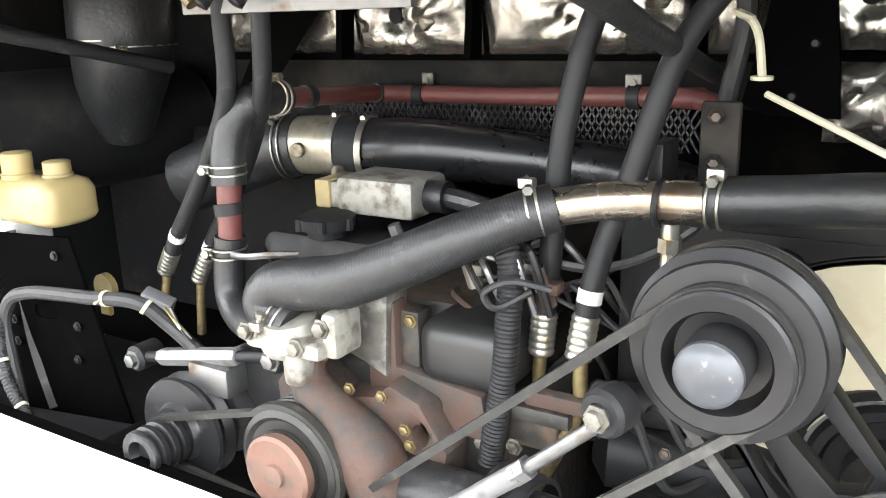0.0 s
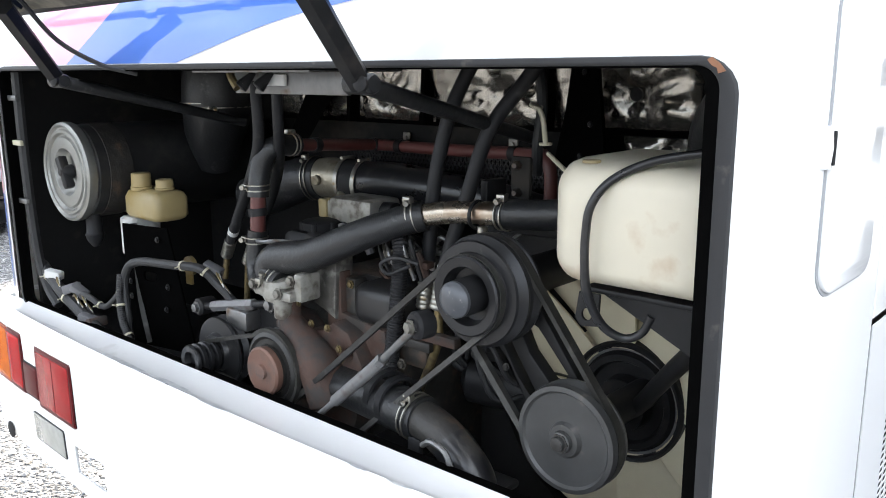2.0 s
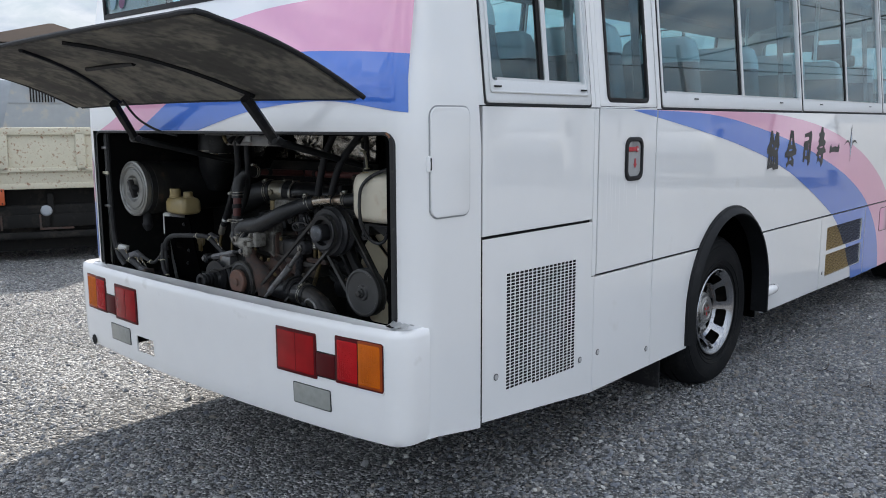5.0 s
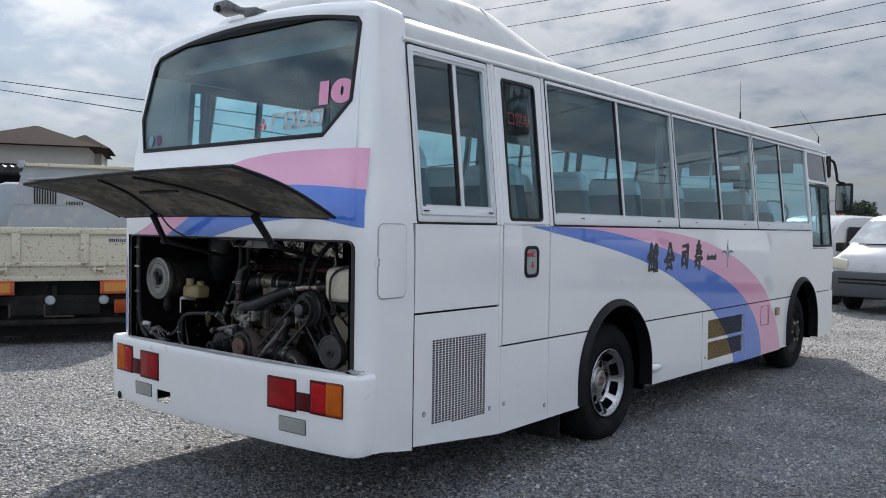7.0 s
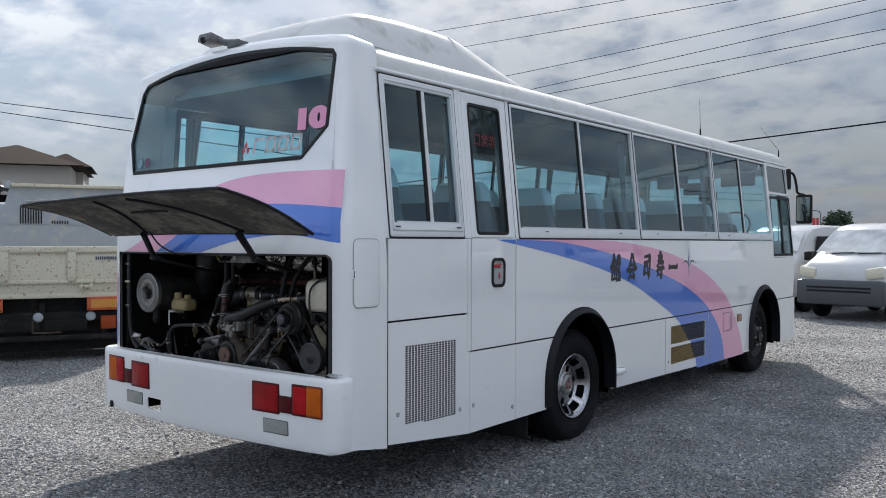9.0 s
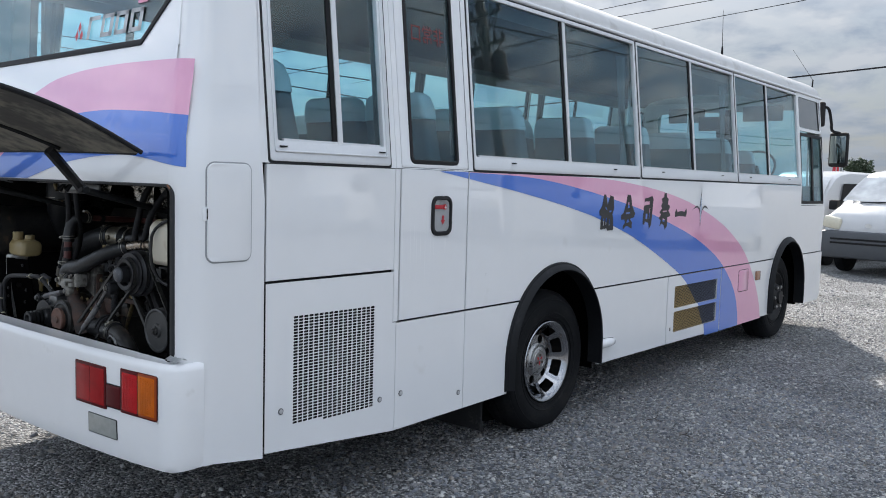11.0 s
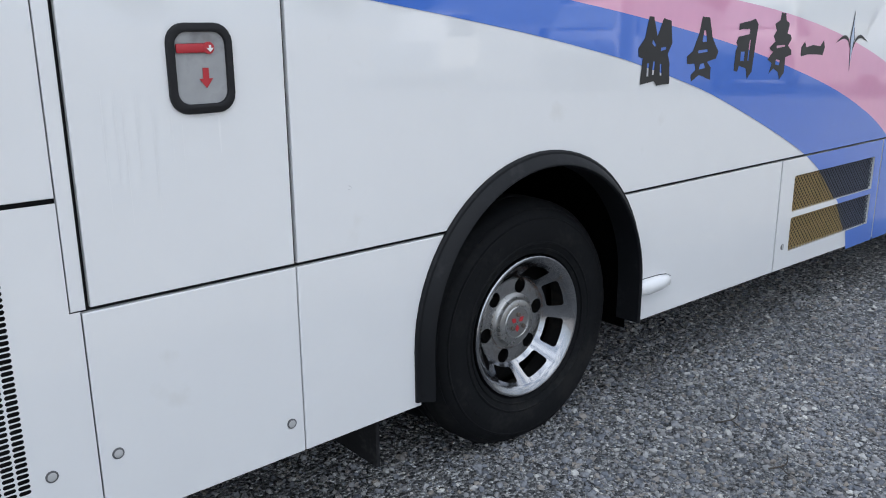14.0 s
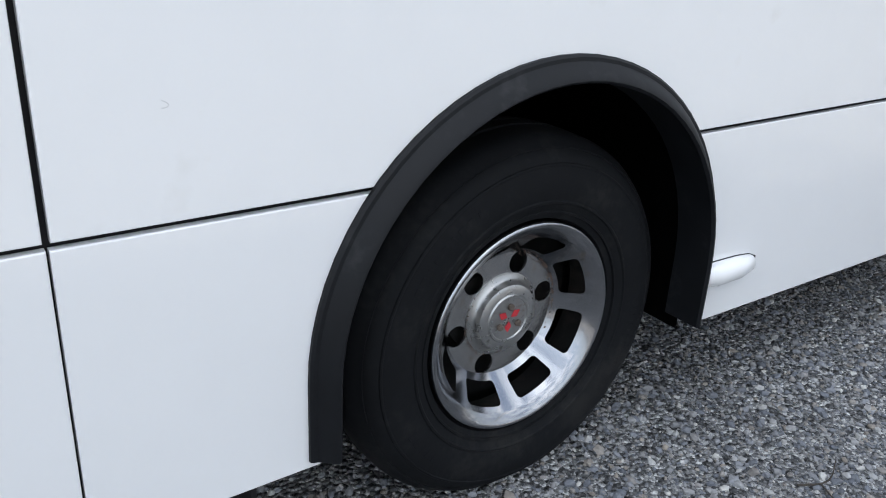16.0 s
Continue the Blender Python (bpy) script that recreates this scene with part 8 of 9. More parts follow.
for x, y in ((-0.62, 7.70), (-1.5, 7.70)):
    bm = B()
    box(bm, (x - 0.22, y, 2.24), (x + 0.22, y + 0.02, 2.41), 0.015)
    solid("sun_visor", bm, CURTAIN, "grey sun visor over the windscreen", "sun visor", "sun visors")
for x, y in ((-1.42, 6.1), (-0.78, 6.1)):
    bm = B()
    rod(bm, (x, y, 1.0), (x, y, 2.55), 0.015)
    solid("grab_pole", bm, ALU, "bright steel grab pole", "pole", "grab poles")

# stickers on the panes
def on_rear_glass(u, v, w):
    return rear(u, v, w - 0.003)


def text_mesh(body, size, place, mirror=False, shear=0.0, bold=0.0):
    c = bpy.data.curves.new("text", "FONT")
    c.body, c.size, c.shear, c.offset = body, size, shear, bold
    ob = bpy.data.objects.new("text", c)
    me = bpy.data.meshes.new_from_object(ob)
    bm = bmesh.new()
    bm.from_mesh(me)
    bpy.data.objects.remove(ob)
    bpy.data.curves.remove(c)
    bpy.data.meshes.remove(me)
    xs = [v.co.x for v in bm.verts]
    w = max(xs) - min(xs)
    for v in bm.verts:
        u = v.co.x - min(xs)
        v.co = place(w - u if mirror else u, v.co.y, 0.0)
    return bm


PINK_FILM = material("pink_film", (0.70, 0.30, 0.46), 0.5, vary=0.03)
bm = text_mesh("10", 0.185, lambda u, v, w: on_rear_glass(-0.432 + u * 1.46, 2.150 + v * 0.80, 0.0015), False, -0.03, 0.0145)
part("numeral_sticker", bm, PINK_FILM, bus, "pink number 10 on the rear window")
bm = B()
for k in range(4):
    u0 = -0.800 + k * 0.108
    for a, b_, c, d in ((0, 0.075, 0.09, 0.092), (0, 0.0, 0.022, 0.092), (0.066, 0.0, 0.09, 0.092), (0.0, 0.0, 0.09, 0.018)):
        if k == 0 and (a == 0.066 or d == 0.018):
            continue
        vs = [bm.verts.new(on_rear_glass(u0 + p + q * 0.1, 2.030 + q, 0.0015)) for p, q in ((a, b_), (c, b_), (c, d), (a, d))]
        bm.faces.new(vs)
part("maker_sticker", bm, SILVER_FILM, bus, "silver block sticker on the rear window")
for du, dv in ((0.030, 0.045), (0.012, 0.012), (0.050, 0.012)):
    bm = B()
    o = (-0.895 + du, 2.040 + dv)
    bm.faces.new([bm.verts.new(on_rear_glass(o[0] + a, o[1] + b_, 0.0015)) for a, b_ in ((0.0, -0.022), (0.014, 0.0), (0.0, 0.026), (-0.014, 0.0))])
    part("maker_mark", bm, RED, bus)
for u, m in ((-1.98, material("pale_blue_film", (0.16, 0.28, 0.34), 0.6, vary=0.3, grain=90)), (-1.895, material("navy_red_film", (0.12, 0.05, 0.11), 0.6, vary=0.5, grain=60))):
    bm = B()
    bm.faces.new([bm.verts.new(on_rear_glass(u + a, 2.04 + b_, 0.0015)) for a, b_ in oval(0, 0, 0.028, 0.034, 16)])
    part("round_sticker", bm, m, bus)
# the dimness behind the glass is put into the lettering's red
bm = text_mesh("非常口", 0.105, lambda u, v, w: right(1.255 + u * 0.80, 2.145 + v * 0.9, -0.0075), True)
part("exit_lettering", bm, material("dimmed_red_film", (0.16, 0.022, 0.026), 0.6, vary=0.15), bus, "red emergency-exit lettering, read from inside")

# brushed marks on the flank: plain black blots with slits
def blot(u0, v0, wide, tall, outline, slits):
    ring = []
    n = len(outline)
    for k, (a, b_) in enumerate(outline):
        c, d = outline[(k + 1) % n]
        for t in (0.0, 0.33, 0.67):
            j = 0.012 * noise.noise(Vector((a * 7 + t * 5, b_ * 7, u0)))
            ring.append((u0 + (a + (c - a) * t + j) * wide, v0 + (b_ + (d - b_) * t + j) * tall))
    holes = [[(u0 + a * wide, v0 + b_ * tall) for a, b_ in h_] for h_ in slits]
    part("brushed_mark", plate(ring, holes, 0.0008, lambda u, v, w: right(u, v, w + 0.0030)), INK, bus, "black brushed mark")


blot(2.985, 1.205, 0.190, 0.220, ((0.10, 0.0), (0.50, 0.04), (0.60, -0.03), (1.0, -0.02), (0.97, 0.30), (0.90, 0.45), (1.02, 0.62), (0.95, 0.95), (0.72, 1.0), (0.55, 0.72), (0.42, 1.02), (0.28, 1.02), (0.18, 0.70), (0.0, 0.55), (0.02, 0.42), (0.14, 0.40)), (((0.28, 0.12), (0.34, 0.12), (0.34, 0.32), (0.28, 0.32)), ((0.44, 0.14), (0.50, 0.14), (0.52, 0.34), (0.46, 0.34)), ((0.68, 0.12), (0.74, 0.12), (0.72, 0.30), (0.67, 0.30)), ((0.40, 0.62), (0.50, 0.56), (0.52, 0.60), (0.42, 0.68)), ((0.68, 0.50), (0.84, 0.52), (0.84, 0.56), (0.68, 0.55))))
blot(3.275, 1.202, 0.200, 0.224, ((0.18, 0.0), (0.42, 0.10), (0.80, 0.0), (0.80, 0.20), (0.66, 0.30), (0.95, 0.34), (1.02, 0.46), (0.78, 0.70), (0.66, 1.0), (0.42, 1.02), (0.34, 0.74), (0.18, 0.48), (0.0, 0.40), (0.02, 0.28), (0.26, 0.28), (0.30, 0.18), (0.16, 0.10)), (((0.46, 0.62), (0.62, 0.62), (0.56, 0.80), (0.50, 0.80)), ((0.34, 0.44), (0.66, 0.46), (0.66, 0.50), (0.36, 0.49)), ((0.40, 0.18), (0.62, 0.20), (0.56, 0.28), (0.44, 0.27))))
blot(3.598, 1.199, 0.155, 0.218, ((0.0, 0.14), (0.16, 0.12), (0.22, 0.22), (0.56, 0.16), (0.66, -0.02), (0.86, 0.10), (0.92, 0.50), (1.0, 0.92), (0.84, 1.02), (0.10, 0.94), (0.12, 0.84), (0.62, 0.86), (0.62, 0.76), (0.10, 0.72), (0.02, 0.62), (0.10, 0.56), (0.02, 0.46)), (((0.26, 0.30), (0.44, 0.30), (0.46, 0.46), (0.26, 0.46)), ((0.60, 0.30), (0.66, 0.30), (0.70, 0.66), (0.64, 0.66))))
blot(3.846, 1.186, 0.190, 0.256, ((0.10, 0.08), (0.28, 0.16), (0.50, 0.10), (0.58, -0.02), (0.76, 0.08), (0.76, 0.32), (1.02, 0.36), (0.98, 0.44), (0.82, 0.50), (0.96, 0.60), (0.92, 0.66), (0.76, 0.70), (0.82, 0.84), (0.66, 0.90), (0.62, 1.0), (0.44, 1.02), (0.40, 0.90), (0.20, 0.84), (0.30, 0.74), (0.18, 0.66), (0.28, 0.58), (0.04, 0.48), (0.22, 0.42), (0.0, 0.30), (0.20, 0.24)), (((0.34, 0.22), (0.52, 0.20), (0.54, 0.28), (0.36, 0.30)), ((0.34, 0.47), (0.70, 0.49), (0.70, 0.52), (0.34, 0.51))))
blot(4.118, 1.260, 0.212, 0.075, ((0.02, 0.10), (0.30, 0.20), (0.70, 0.16), (0.95, 0.10), (1.02, 0.55), (0.95, 0.95), (0.82, 0.62), (0.50, 0.70), (0.22, 0.60), (0.14, 0.90), (0.02, 0.62)), ())
STAR_BLUE = material("pale_blue_star", (0.45, 0.52, 0.66), 0.3, vary=0.05)
STAR = 4.598
for k, mat, lift in ((1.0, INK, 0.0025), (0.68, STAR_BLUE, 0.0032)):
    outline = []
    for q, z in ((0.0, 1.456), (0.010, 1.39), (0.024, 1.335), (0.012, 1.28), (0.0, 1.190)):
        outline.append((STAR + q * k, 1.330 + (z - 1.330) * (0.4 + 0.6 * k)))
    outline += [(2 * STAR - u, v) for u, v in outline[-2:0:-1]]
    part("star_mark", plate(outline, (), 0.0006, lambda u, v, w: right(u, v, w + lift)), mat, bus)
for s in (-1, 1):
    bm = B()
    line = line2([(STAR + s * a, z) for a, z in ((0.006, 1.268), (0.030, 1.312), (0.062, 1.332), (0.100, 1.334), (0.165, 1.316))], 14)
    up = [(u, v + 0.016 * math.sin(math.pi * (k / 13) ** 0.8)) for k, (u, v) in enumerate(line)]
    ribbon(bm, up, line, right, 0.0028)
    part("star_mark", bm, INK, bus)

# roof camera, mirror, aerials
# mirror darkened to stand in for what it would reflect
DARK_MIRROR = material("darkened_mirror_glass", (0.16, 0.19, 0.19), 0.05, metal=1.0, vary=0.1)
bm = B()
box(bm, (-1.40, 0.10, 2.765), (-1.27, 0.21, 2.82), 0.012, Matrix.Rotation(radians(-12), 4, "X"))
rearcam = part("rear_camera", bm, STRUT_GREY, bus, "grey rear-view camera on the roof edge")
bm = B()
lathe(bm, (-1.34, 0.105, 2.785), (0, -1, -0.3), [(0.02, 0), (0.02, 0.012), (0.001, 0.013)], 14)
part("camera_lens", bm, SEAM, rearcam)
bm = B()
tube(bm, [(-1.29, 0.17, 2.785), (-1.20, 0.18, 2.762), (-1.10, 0.19, 2.752)], 0.022, 10)
box(bm, (-1.17, 0.15, 2.715), (-1.05, 0.23, 2.758), 0.01)
part("camera_foot", bm, CONNECTOR, rearcam)
bm = B()
tube(bm, [(-0.14, 8.06, 2.42), (-0.06, 8.16, 2.40), (-0.03, 8.20, 2.25), (-0.02, 8.22, 2.16), (0.06, 8.24, 2.13)], 0.016, 8)
box(bm, (-0.14, 8.08, 2.20), (-0.08, 8.16, 2.47), 0.02)
mirror_arm = part("mirror_arm", bm, SEAM, bus, "black mirror arm")
bm = B()
box(bm, (-0.05, 8.22, 1.76), (0.15, 8.30, 2.14), 0.03)
head = part("mirror_head", bm, SEAM, mirror_arm, "black outside mirror")
bm = B()
box(bm, (-0.03, 8.214, 1.80), (0.13, 8.2185, 2.10), 0.001)
part("mirror_glass", bm, DARK_MIRROR, head, "mirror glass with a dark reflection put into its colour")
for foot, head, tip in (((-0.22, 5.43, 2.62), (-0.22, 5.43, 2.705), (-0.22, 5.41, 3.01)), ((-0.20, 7.99, 2.47), (-0.20, 8.02, 2.70), (-0.20, 7.27, 2.93))):
    bm = B()
    rod(bm, foot, head, 0.011, 0.007, 10)
    rod(bm, head, tip, 0.0028, 0.0016, 6)
    part("aerial", bm, SEAM, bus, "thin black roof aerial")

# a fine curved scratch in the paint over the rear wheel
bm = B()
scratch = line2([(1.7950, 1.0120), (1.8010, 1.0090), (1.8050, 1.0050), (1.8020, 1.0020), (1.7950, 1.0010)], 14)
ribbon(bm, [(u, v + 0.0007) for u, v in scratch], scratch, right, 0.0008)
part("paint_scratch", bm, material("grey_scratch", (0.33, 0.33, 0.33), 0.6, vary=0.3, grain=200), bus, "fine curved scratch in the white paint")

# ---- around the bus ----
CREAM_PAINT = material("rust_chipped_cream_paint", (0.54, 0.51, 0.405), 0.6, vary=0.10, grain=24, bump=0.1, stain=(0.22, 0.105, 0.055), stain_at=0.605, stain_scale=30)
GREY_SHEET = material("streaked_blue_grey_sheet", (0.31, 0.34, 0.375), 0.55, metal=0.2, vary=0.08, grain=12, stain=(0.45, 0.40, 0.33), stain_at=0.63, stain_scale=4)
ROOF_TILE = material("brown_roof_tiles", (0.034, 0.026, 0.023), 0.95, vary=0.2, grain=14, spec=0.05)
# pale uneven grey puts the reflected sky into the glass colour
WINDSCREEN = material("sky_grey_windscreen", (0.36, 0.38, 0.39), 0.12, vary=0.4, grain=3, spec=0.5, coat=1.0)
PLASTER = material("beige_plaster", (0.42, 0.40, 0.36), 0.9, vary=0.06, grain=30)
LEAF = material("dark_foliage", (0.035, 0.055, 0.028), 0.8, vary=0.4, grain=8)
CONCRETE = material("grey_concrete", (0.30, 0.30, 0.29), 0.85, vary=0.12, grain=30, bump=0.2)
VAN_WHITE = material("white_van_paint", (0.52, 0.525, 0.53), 0.25, vary=0.02, coat=0.4)
VAN_GREY = material("grey_bumper_plastic", (0.060, 0.066, 0.074), 0.5, vary=0.08)
HEADLAMP = material("aged_headlamp", (0.62, 0.58, 0.46), 0.15, vary=0.1, coat=0.6)

# dump truck: u to its right seen from behind, v ahead, from the middle of its tail
TRUCK = Matrix.Translation((-7.30, 1.98, 0)) @ Matrix.Rotation(radians(63), 4, "Z")
truck = thing("dump_truck", (-7.30, 1.98, 0), "old cream tipper truck with a rust-flecked tailgate", "truck")


def tpart(name, bm, mat, parent=None, label=""):
    for v in bm.verts:
        v.co = TRUCK @ v.co
    return part(name, bm, mat, parent or truck, label)


bm = B()
box(bm, (-1.08, 0.0, 0.86), (1.08, 0.05, 1.42), 0.008)
gate = tpart("tailgate", bm, CREAM_PAINT, None, "rust-flecked cream tailgate")
for x in (-1.04, -0.437, 0.319, 1.04):
    bm = B()
    box(bm, (x - 0.048, -0.035, 0.98), (x + 0.048, 0.02, 1.40), 0.006)
    tpart("gate_post", bm, CREAM_PAINT, gate)
for z0, z1 in ((1.375, 1.455), (0.985, 1.03)):
    bm = B()
    box(bm, (-1.09, -0.035, z0), (1.09, 0.03, z1), 0.008)
    tpart("gate_rail", bm, CREAM_PAINT, gate)
bm = B()
box(bm, (0.59, -0.008, 1.272), (0.88, -0.002, 1.336), 0.001)
plate_ob = tpart("notice_plate", bm, VAN_WHITE, gate, "small white notice plate")
bm = B()
for k in range(11):
    box(bm, (0.60 + k * 0.025, -0.0105, 1.284), (0.617 + k * 0.025, -0.0085, 1.324))
tpart("notice_bars", bm, INK, plate_ob)
for x in (-0.60, 0.49):
    bm = B()
    box(bm, (x - 0.07, -0.055, 0.90), (x - 0.04, 0.02, 0.985), 0.006)
    box(bm, (x + 0.04, -0.055, 0.90), (x + 0.07, 0.02, 0.985), 0.006)
    rod(bm, (x - 0.075, -0.04, 0.945), (x + 0.075, -0.04, 0.945), 0.018)
    tpart("gate_latch", bm, CREAM_PAINT, gate)
bm = B()
box(bm, (-1.08, 0.0, 0.80), (1.08, 3.4, 0.87), 0.01)
tpart("bed_floor", bm, CREAM_PAINT)
for x in (-1.07, 1.03):
    bm = B()
    box(bm, (x, 0.06, 0.87), (x + 0.04, 3.4, 1.42), 0.006)
    tpart("bed_side", bm, CREAM_PAINT)
bm = B()
vs = [(-0.79, 1.42), (1.16, 1.42), (1.14, 2.42), (-0.545, 2.42)]
f = bm.faces.new([bm.verts.new((x, 3.3, z)) for x, z in vs])
bmesh.ops.solidify(bm, geom=[f], thickness=0.05)
guard = tpart("cab_guard", bm, GREY_SHEET, None, "blue-grey sheet cab guard")
bm = B()
box(bm, (-0.53, 3.22, 2.385), (1.15, 3.40, 2.435), 0.008)
tpart("guard_rim", bm, CREAM_PAINT, guard)
bm = B()
box(bm, (-0.63, 3.24, 2.36), (-0.545, 3.36, 2.47), 0.004)
box(bm, (-0.70, 3.288, 1.789), (1.13, 3.300, 1.799))
box(bm, (-0.10, 3.289, 2.14), (0.62, 3.300, 2.146))
tpart("guard_seam", bm, GREY_SHEET, guard)
bm = B()
for k in range(9):
    box(bm, (-0.41 + k * 0.0375, 3.285, 1.80), (-0.392 + k * 0.0375, 3.298, 2.065))
for k in range(7):
    box(bm, (0.05 + k * 0.0375, 3.285, 1.80), (0.068 + k * 0.0375, 3.298, 1.85))
tpart("guard_stripes", bm, SEAM, guard)
bm = B()
box(bm, (-0.95, 3.6, 0.7), (0.95, 5.3, 2.15), 0.12)
tpart("cab", bm, GREY_SHEET)
bm = B()
box(bm, (-1.06, 0.06, 0.50), (1.06, 0.16, 0.62), 0.01)
box(bm, (-0.5, 0.05, 0.38), (0.5, 0.10, 0.52), 0.006)
for x in (-0.42, 0.42):
    box(bm, (x - 0.06, 0.2, 0.52), (x + 0.06, 5.0, 0.74), 0.01)
box(bm, (-1.02, 0.03, 0.26), (1.02, 0.09, 0.33), 0.01)
for x in (-0.70, -0.02, 0.70):
    box(bm, (x - 0.03, 0.05, 0.3), (x + 0.03, 0.12, 0.74), 0.005)
tpart("rear_frame", bm, UNDER)
for x0, x1 in ((-1.05, -0.455), (0.496, 1.09)):
    bm = B()
    box(bm, (x0, -0.01, 0.636), (x1, 0.02, 0.808), 0.006)
    board = tpart("reflector", bm, material("red_orange_reflector", (0.42, 0.075, 0.02), 0.4, vary=0.1, grain=60), None, "orange rear reflector board")
    bm = B()
    box(bm, (x0 + 0.05, -0.0135, 0.668), (x1 - 0.05, -0.0105, 0.776), 0.0)
    tpart("reflector_field", bm, material("amber_reflector", (0.50, 0.21, 0.035), 0.35, vary=0.12, grain=80), board, "amber reflector field")
    for u in (x0 + 0.025, x1 - 0.025):
        for z in (0.655, 0.79):
            bm = B()
            lathe(bm, (u, -0.010, z), (0, -1, 0), [(0.009, 0), (0.007, 0.004), (0.001, 0.005)], 8)
            tpart("rivet", bm, SEAM, board)
for x in (0.82, -0.82):
    bm = B()
    box(bm, (x - 0.16, 0.02, 0.39), (x + 0.02, 0.07, 0.56), 0.01)
    tpart("tail_lamp", bm, AMBER_LENS)
    bm = B()
    box(bm, (x + 0.024, 0.02, 0.39), (x + 0.19, 0.07, 0.56), 0.01)
    tpart("tail_lamp", bm, RED_LENS)
for x in (-0.067, 0.542):
    bm = B()
    lathe(bm, (x, 0.05, 0.56), (0, -1, 0), [(0.055, -0.03), (0.06, 0.0), (0.045, 0.015), (0.001, 0.02)], 18)
    tpart("work_lamp", bm, GREY_SHEET)
for k in range(8):
    bm = B()
    lathe(bm, (-0.60 + k * 0.13, 0.062, 0.565), (0, -1, 0), [(0.035, 0), (0.03, 0.004), (0.001, -0.0)], 12)
    tpart("frame_hole", bm, UNDER)
bm = B()
box(bm, (-0.52, 0.035, 0.36), (-0.50, 0.05, 0.52), 0.0)
tpart("rusty_strip", bm, RUST)
bm = B()
box(bm, (-0.14, 0.035, 0.36), (-0.12, 0.05, 0.52), 0.0)
box(bm, (-0.14, 0.035, 0.355), (0.20, 0.05, 0.375), 0.0)
tpart("rusty_strip", bm, RUST)
for y in (0.72, 4.4):
    for x in (-0.93, 0.93):
        bm = B()
        lathe(bm, (x - 0.14, y, 0.42), (1, 0, 0), [(0.2, 0), (0.39, 0.01), (0.42, 0.05), (0.42, 0.23), (0.39, 0.27), (0.2, 0.28)], 32)
        tpart("wheel", bm, TYRE)

# plain dark block added under the bed to stand in for shade
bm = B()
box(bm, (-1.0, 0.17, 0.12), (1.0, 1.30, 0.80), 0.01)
tpart("chassis", bm, UNDER, None, "plain dark block filling the shade under the bed")
for x in (-0.93, 0.93):
    bm = B()
    box(bm, (x - 0.22, 0.24, 0.16), (x + 0.22, 0.26, 0.80), 0.004)
    tpart("mudflap", bm, RUBBER)

# white van and a wagon beyond the bus's nose
def vehicle(name, base, yaw, label, van):
    m = Matrix.Translation(base) @ Matrix.Rotation(radians(yaw), 4, "Z")
    ob = thing(name, base, label, "van")

    def vp(n, bm, mat, parent=None, tag=""):
        for v in bm.verts:
            v.co = m @ v.co
        return part(n, bm, mat, parent or ob, tag, angle=40)
    w, L = 0.83, 3.9
    bm = B()
    secs = []
    side = ((0.0, 0.35, 0.82), (0.03, 0.35, 1.02), (0.12, 0.35, 1.12), (0.28, 0.35, 1.21), (0.45, 0.35, 1.28), (0.80, 0.35, 1.56), (1.12, 0.35, 1.78), (1.35, 0.35, 1.87), (1.8, 0.35, 1.92), (3.6, 0.35, 1.91), (3.85, 0.35, 1.75), (3.9, 0.35, 0.9)) if van else ((0.0, 0.4, 0.8), (0.1, 0.4, 1.05), (0.9, 0.4, 1.15), (1.5, 0.4, 1.65), (1.9, 0.4, 1.75), (3.7, 0.4, 1.75), (3.95, 0.4, 1.6), (4.05, 0.4, 0.9))
    for y, z0, z1 in side:
        t = 0.10 * max(0, min(1, (z1 - 1.0) / 0.7))
        q = 0.05 if y < 0.05 else 0.0
        secs.append([Vector(p) for p in ((-w + q, y, z0), (w - q, y, z0), (w - q, y, min(z1, 1.05) - 0.06), (w - 0.02 - q, y, min(z1, 1.05)), (w - t - 0.06 - q, y, z1 - 0.05), (w - t - 0.16 - q, y, z1), (-w + t + 0.16 + q, y, z1), (-w + t + 0.06 + q, y, z1 - 0.05), (-w + 0.02 + q, y, min(z1, 1.05)), (-w + q, y, min(z1, 1.05) - 0.06))])
    loft(bm, secs)
    body_ = vp("body", bm, VAN_WHITE)
    if van:
        bm = B()
        rows = [[bm.verts.new((x * wx, y - 0.022, z + 0.016)) for x in (-1, -0.5, 0, 0.5, 1)] for wx, y, z in ((0.71, 0.49, 1.31), (0.66, 0.80, 1.56), (0.60, 1.10, 1.765))]
        for r0_, r1_ in zip(rows, rows[1:]):
            for a_ in range(4):
                bm.faces.new((r0_[a_], r0_[a_ + 1], r1_[a_ + 1], r1_[a_]))
        bmesh.ops.solidify(bm, geom=bm.faces[:], thickness=0.006)
        vp("windscreen", bm, WINDSCREEN, None, "windscreen with the sky's reflection put into its colour")
        for x0 in (-0.35, 0.15):
            bm = B()
            tube(bm, [(x0, 0.42, 1.295), (x0 + 0.2, 0.45, 1.315), (x0 + 0.42, 0.465, 1.322)], 0.010, 6)
            vp("wiper", bm, SEAM)
        bm = B()
        box(bm, (-0.84, -0.10, 0.30), (0.84, 0.12, 0.79), 0.06)
        bump = vp("bumper", bm, VAN_GREY, None, "grey plastic bumper")
        for z in (0.56, 0.63):
            bm = B()
            box(bm, (-0.62, -0.108, z), (0.62, -0.09, z + 0.035), 0.004)
            vp("intake_slot", bm, SEAM, bump)
        for s in (-1, 1):
            bm = B()
            box(bm, (s * 0.65 - 0.17, -0.035, 0.82), (s * 0.65 + 0.17, 0.10, 1.04), 0.05, Matrix.Rotation(radians(-10 * s), 4, "Y"))
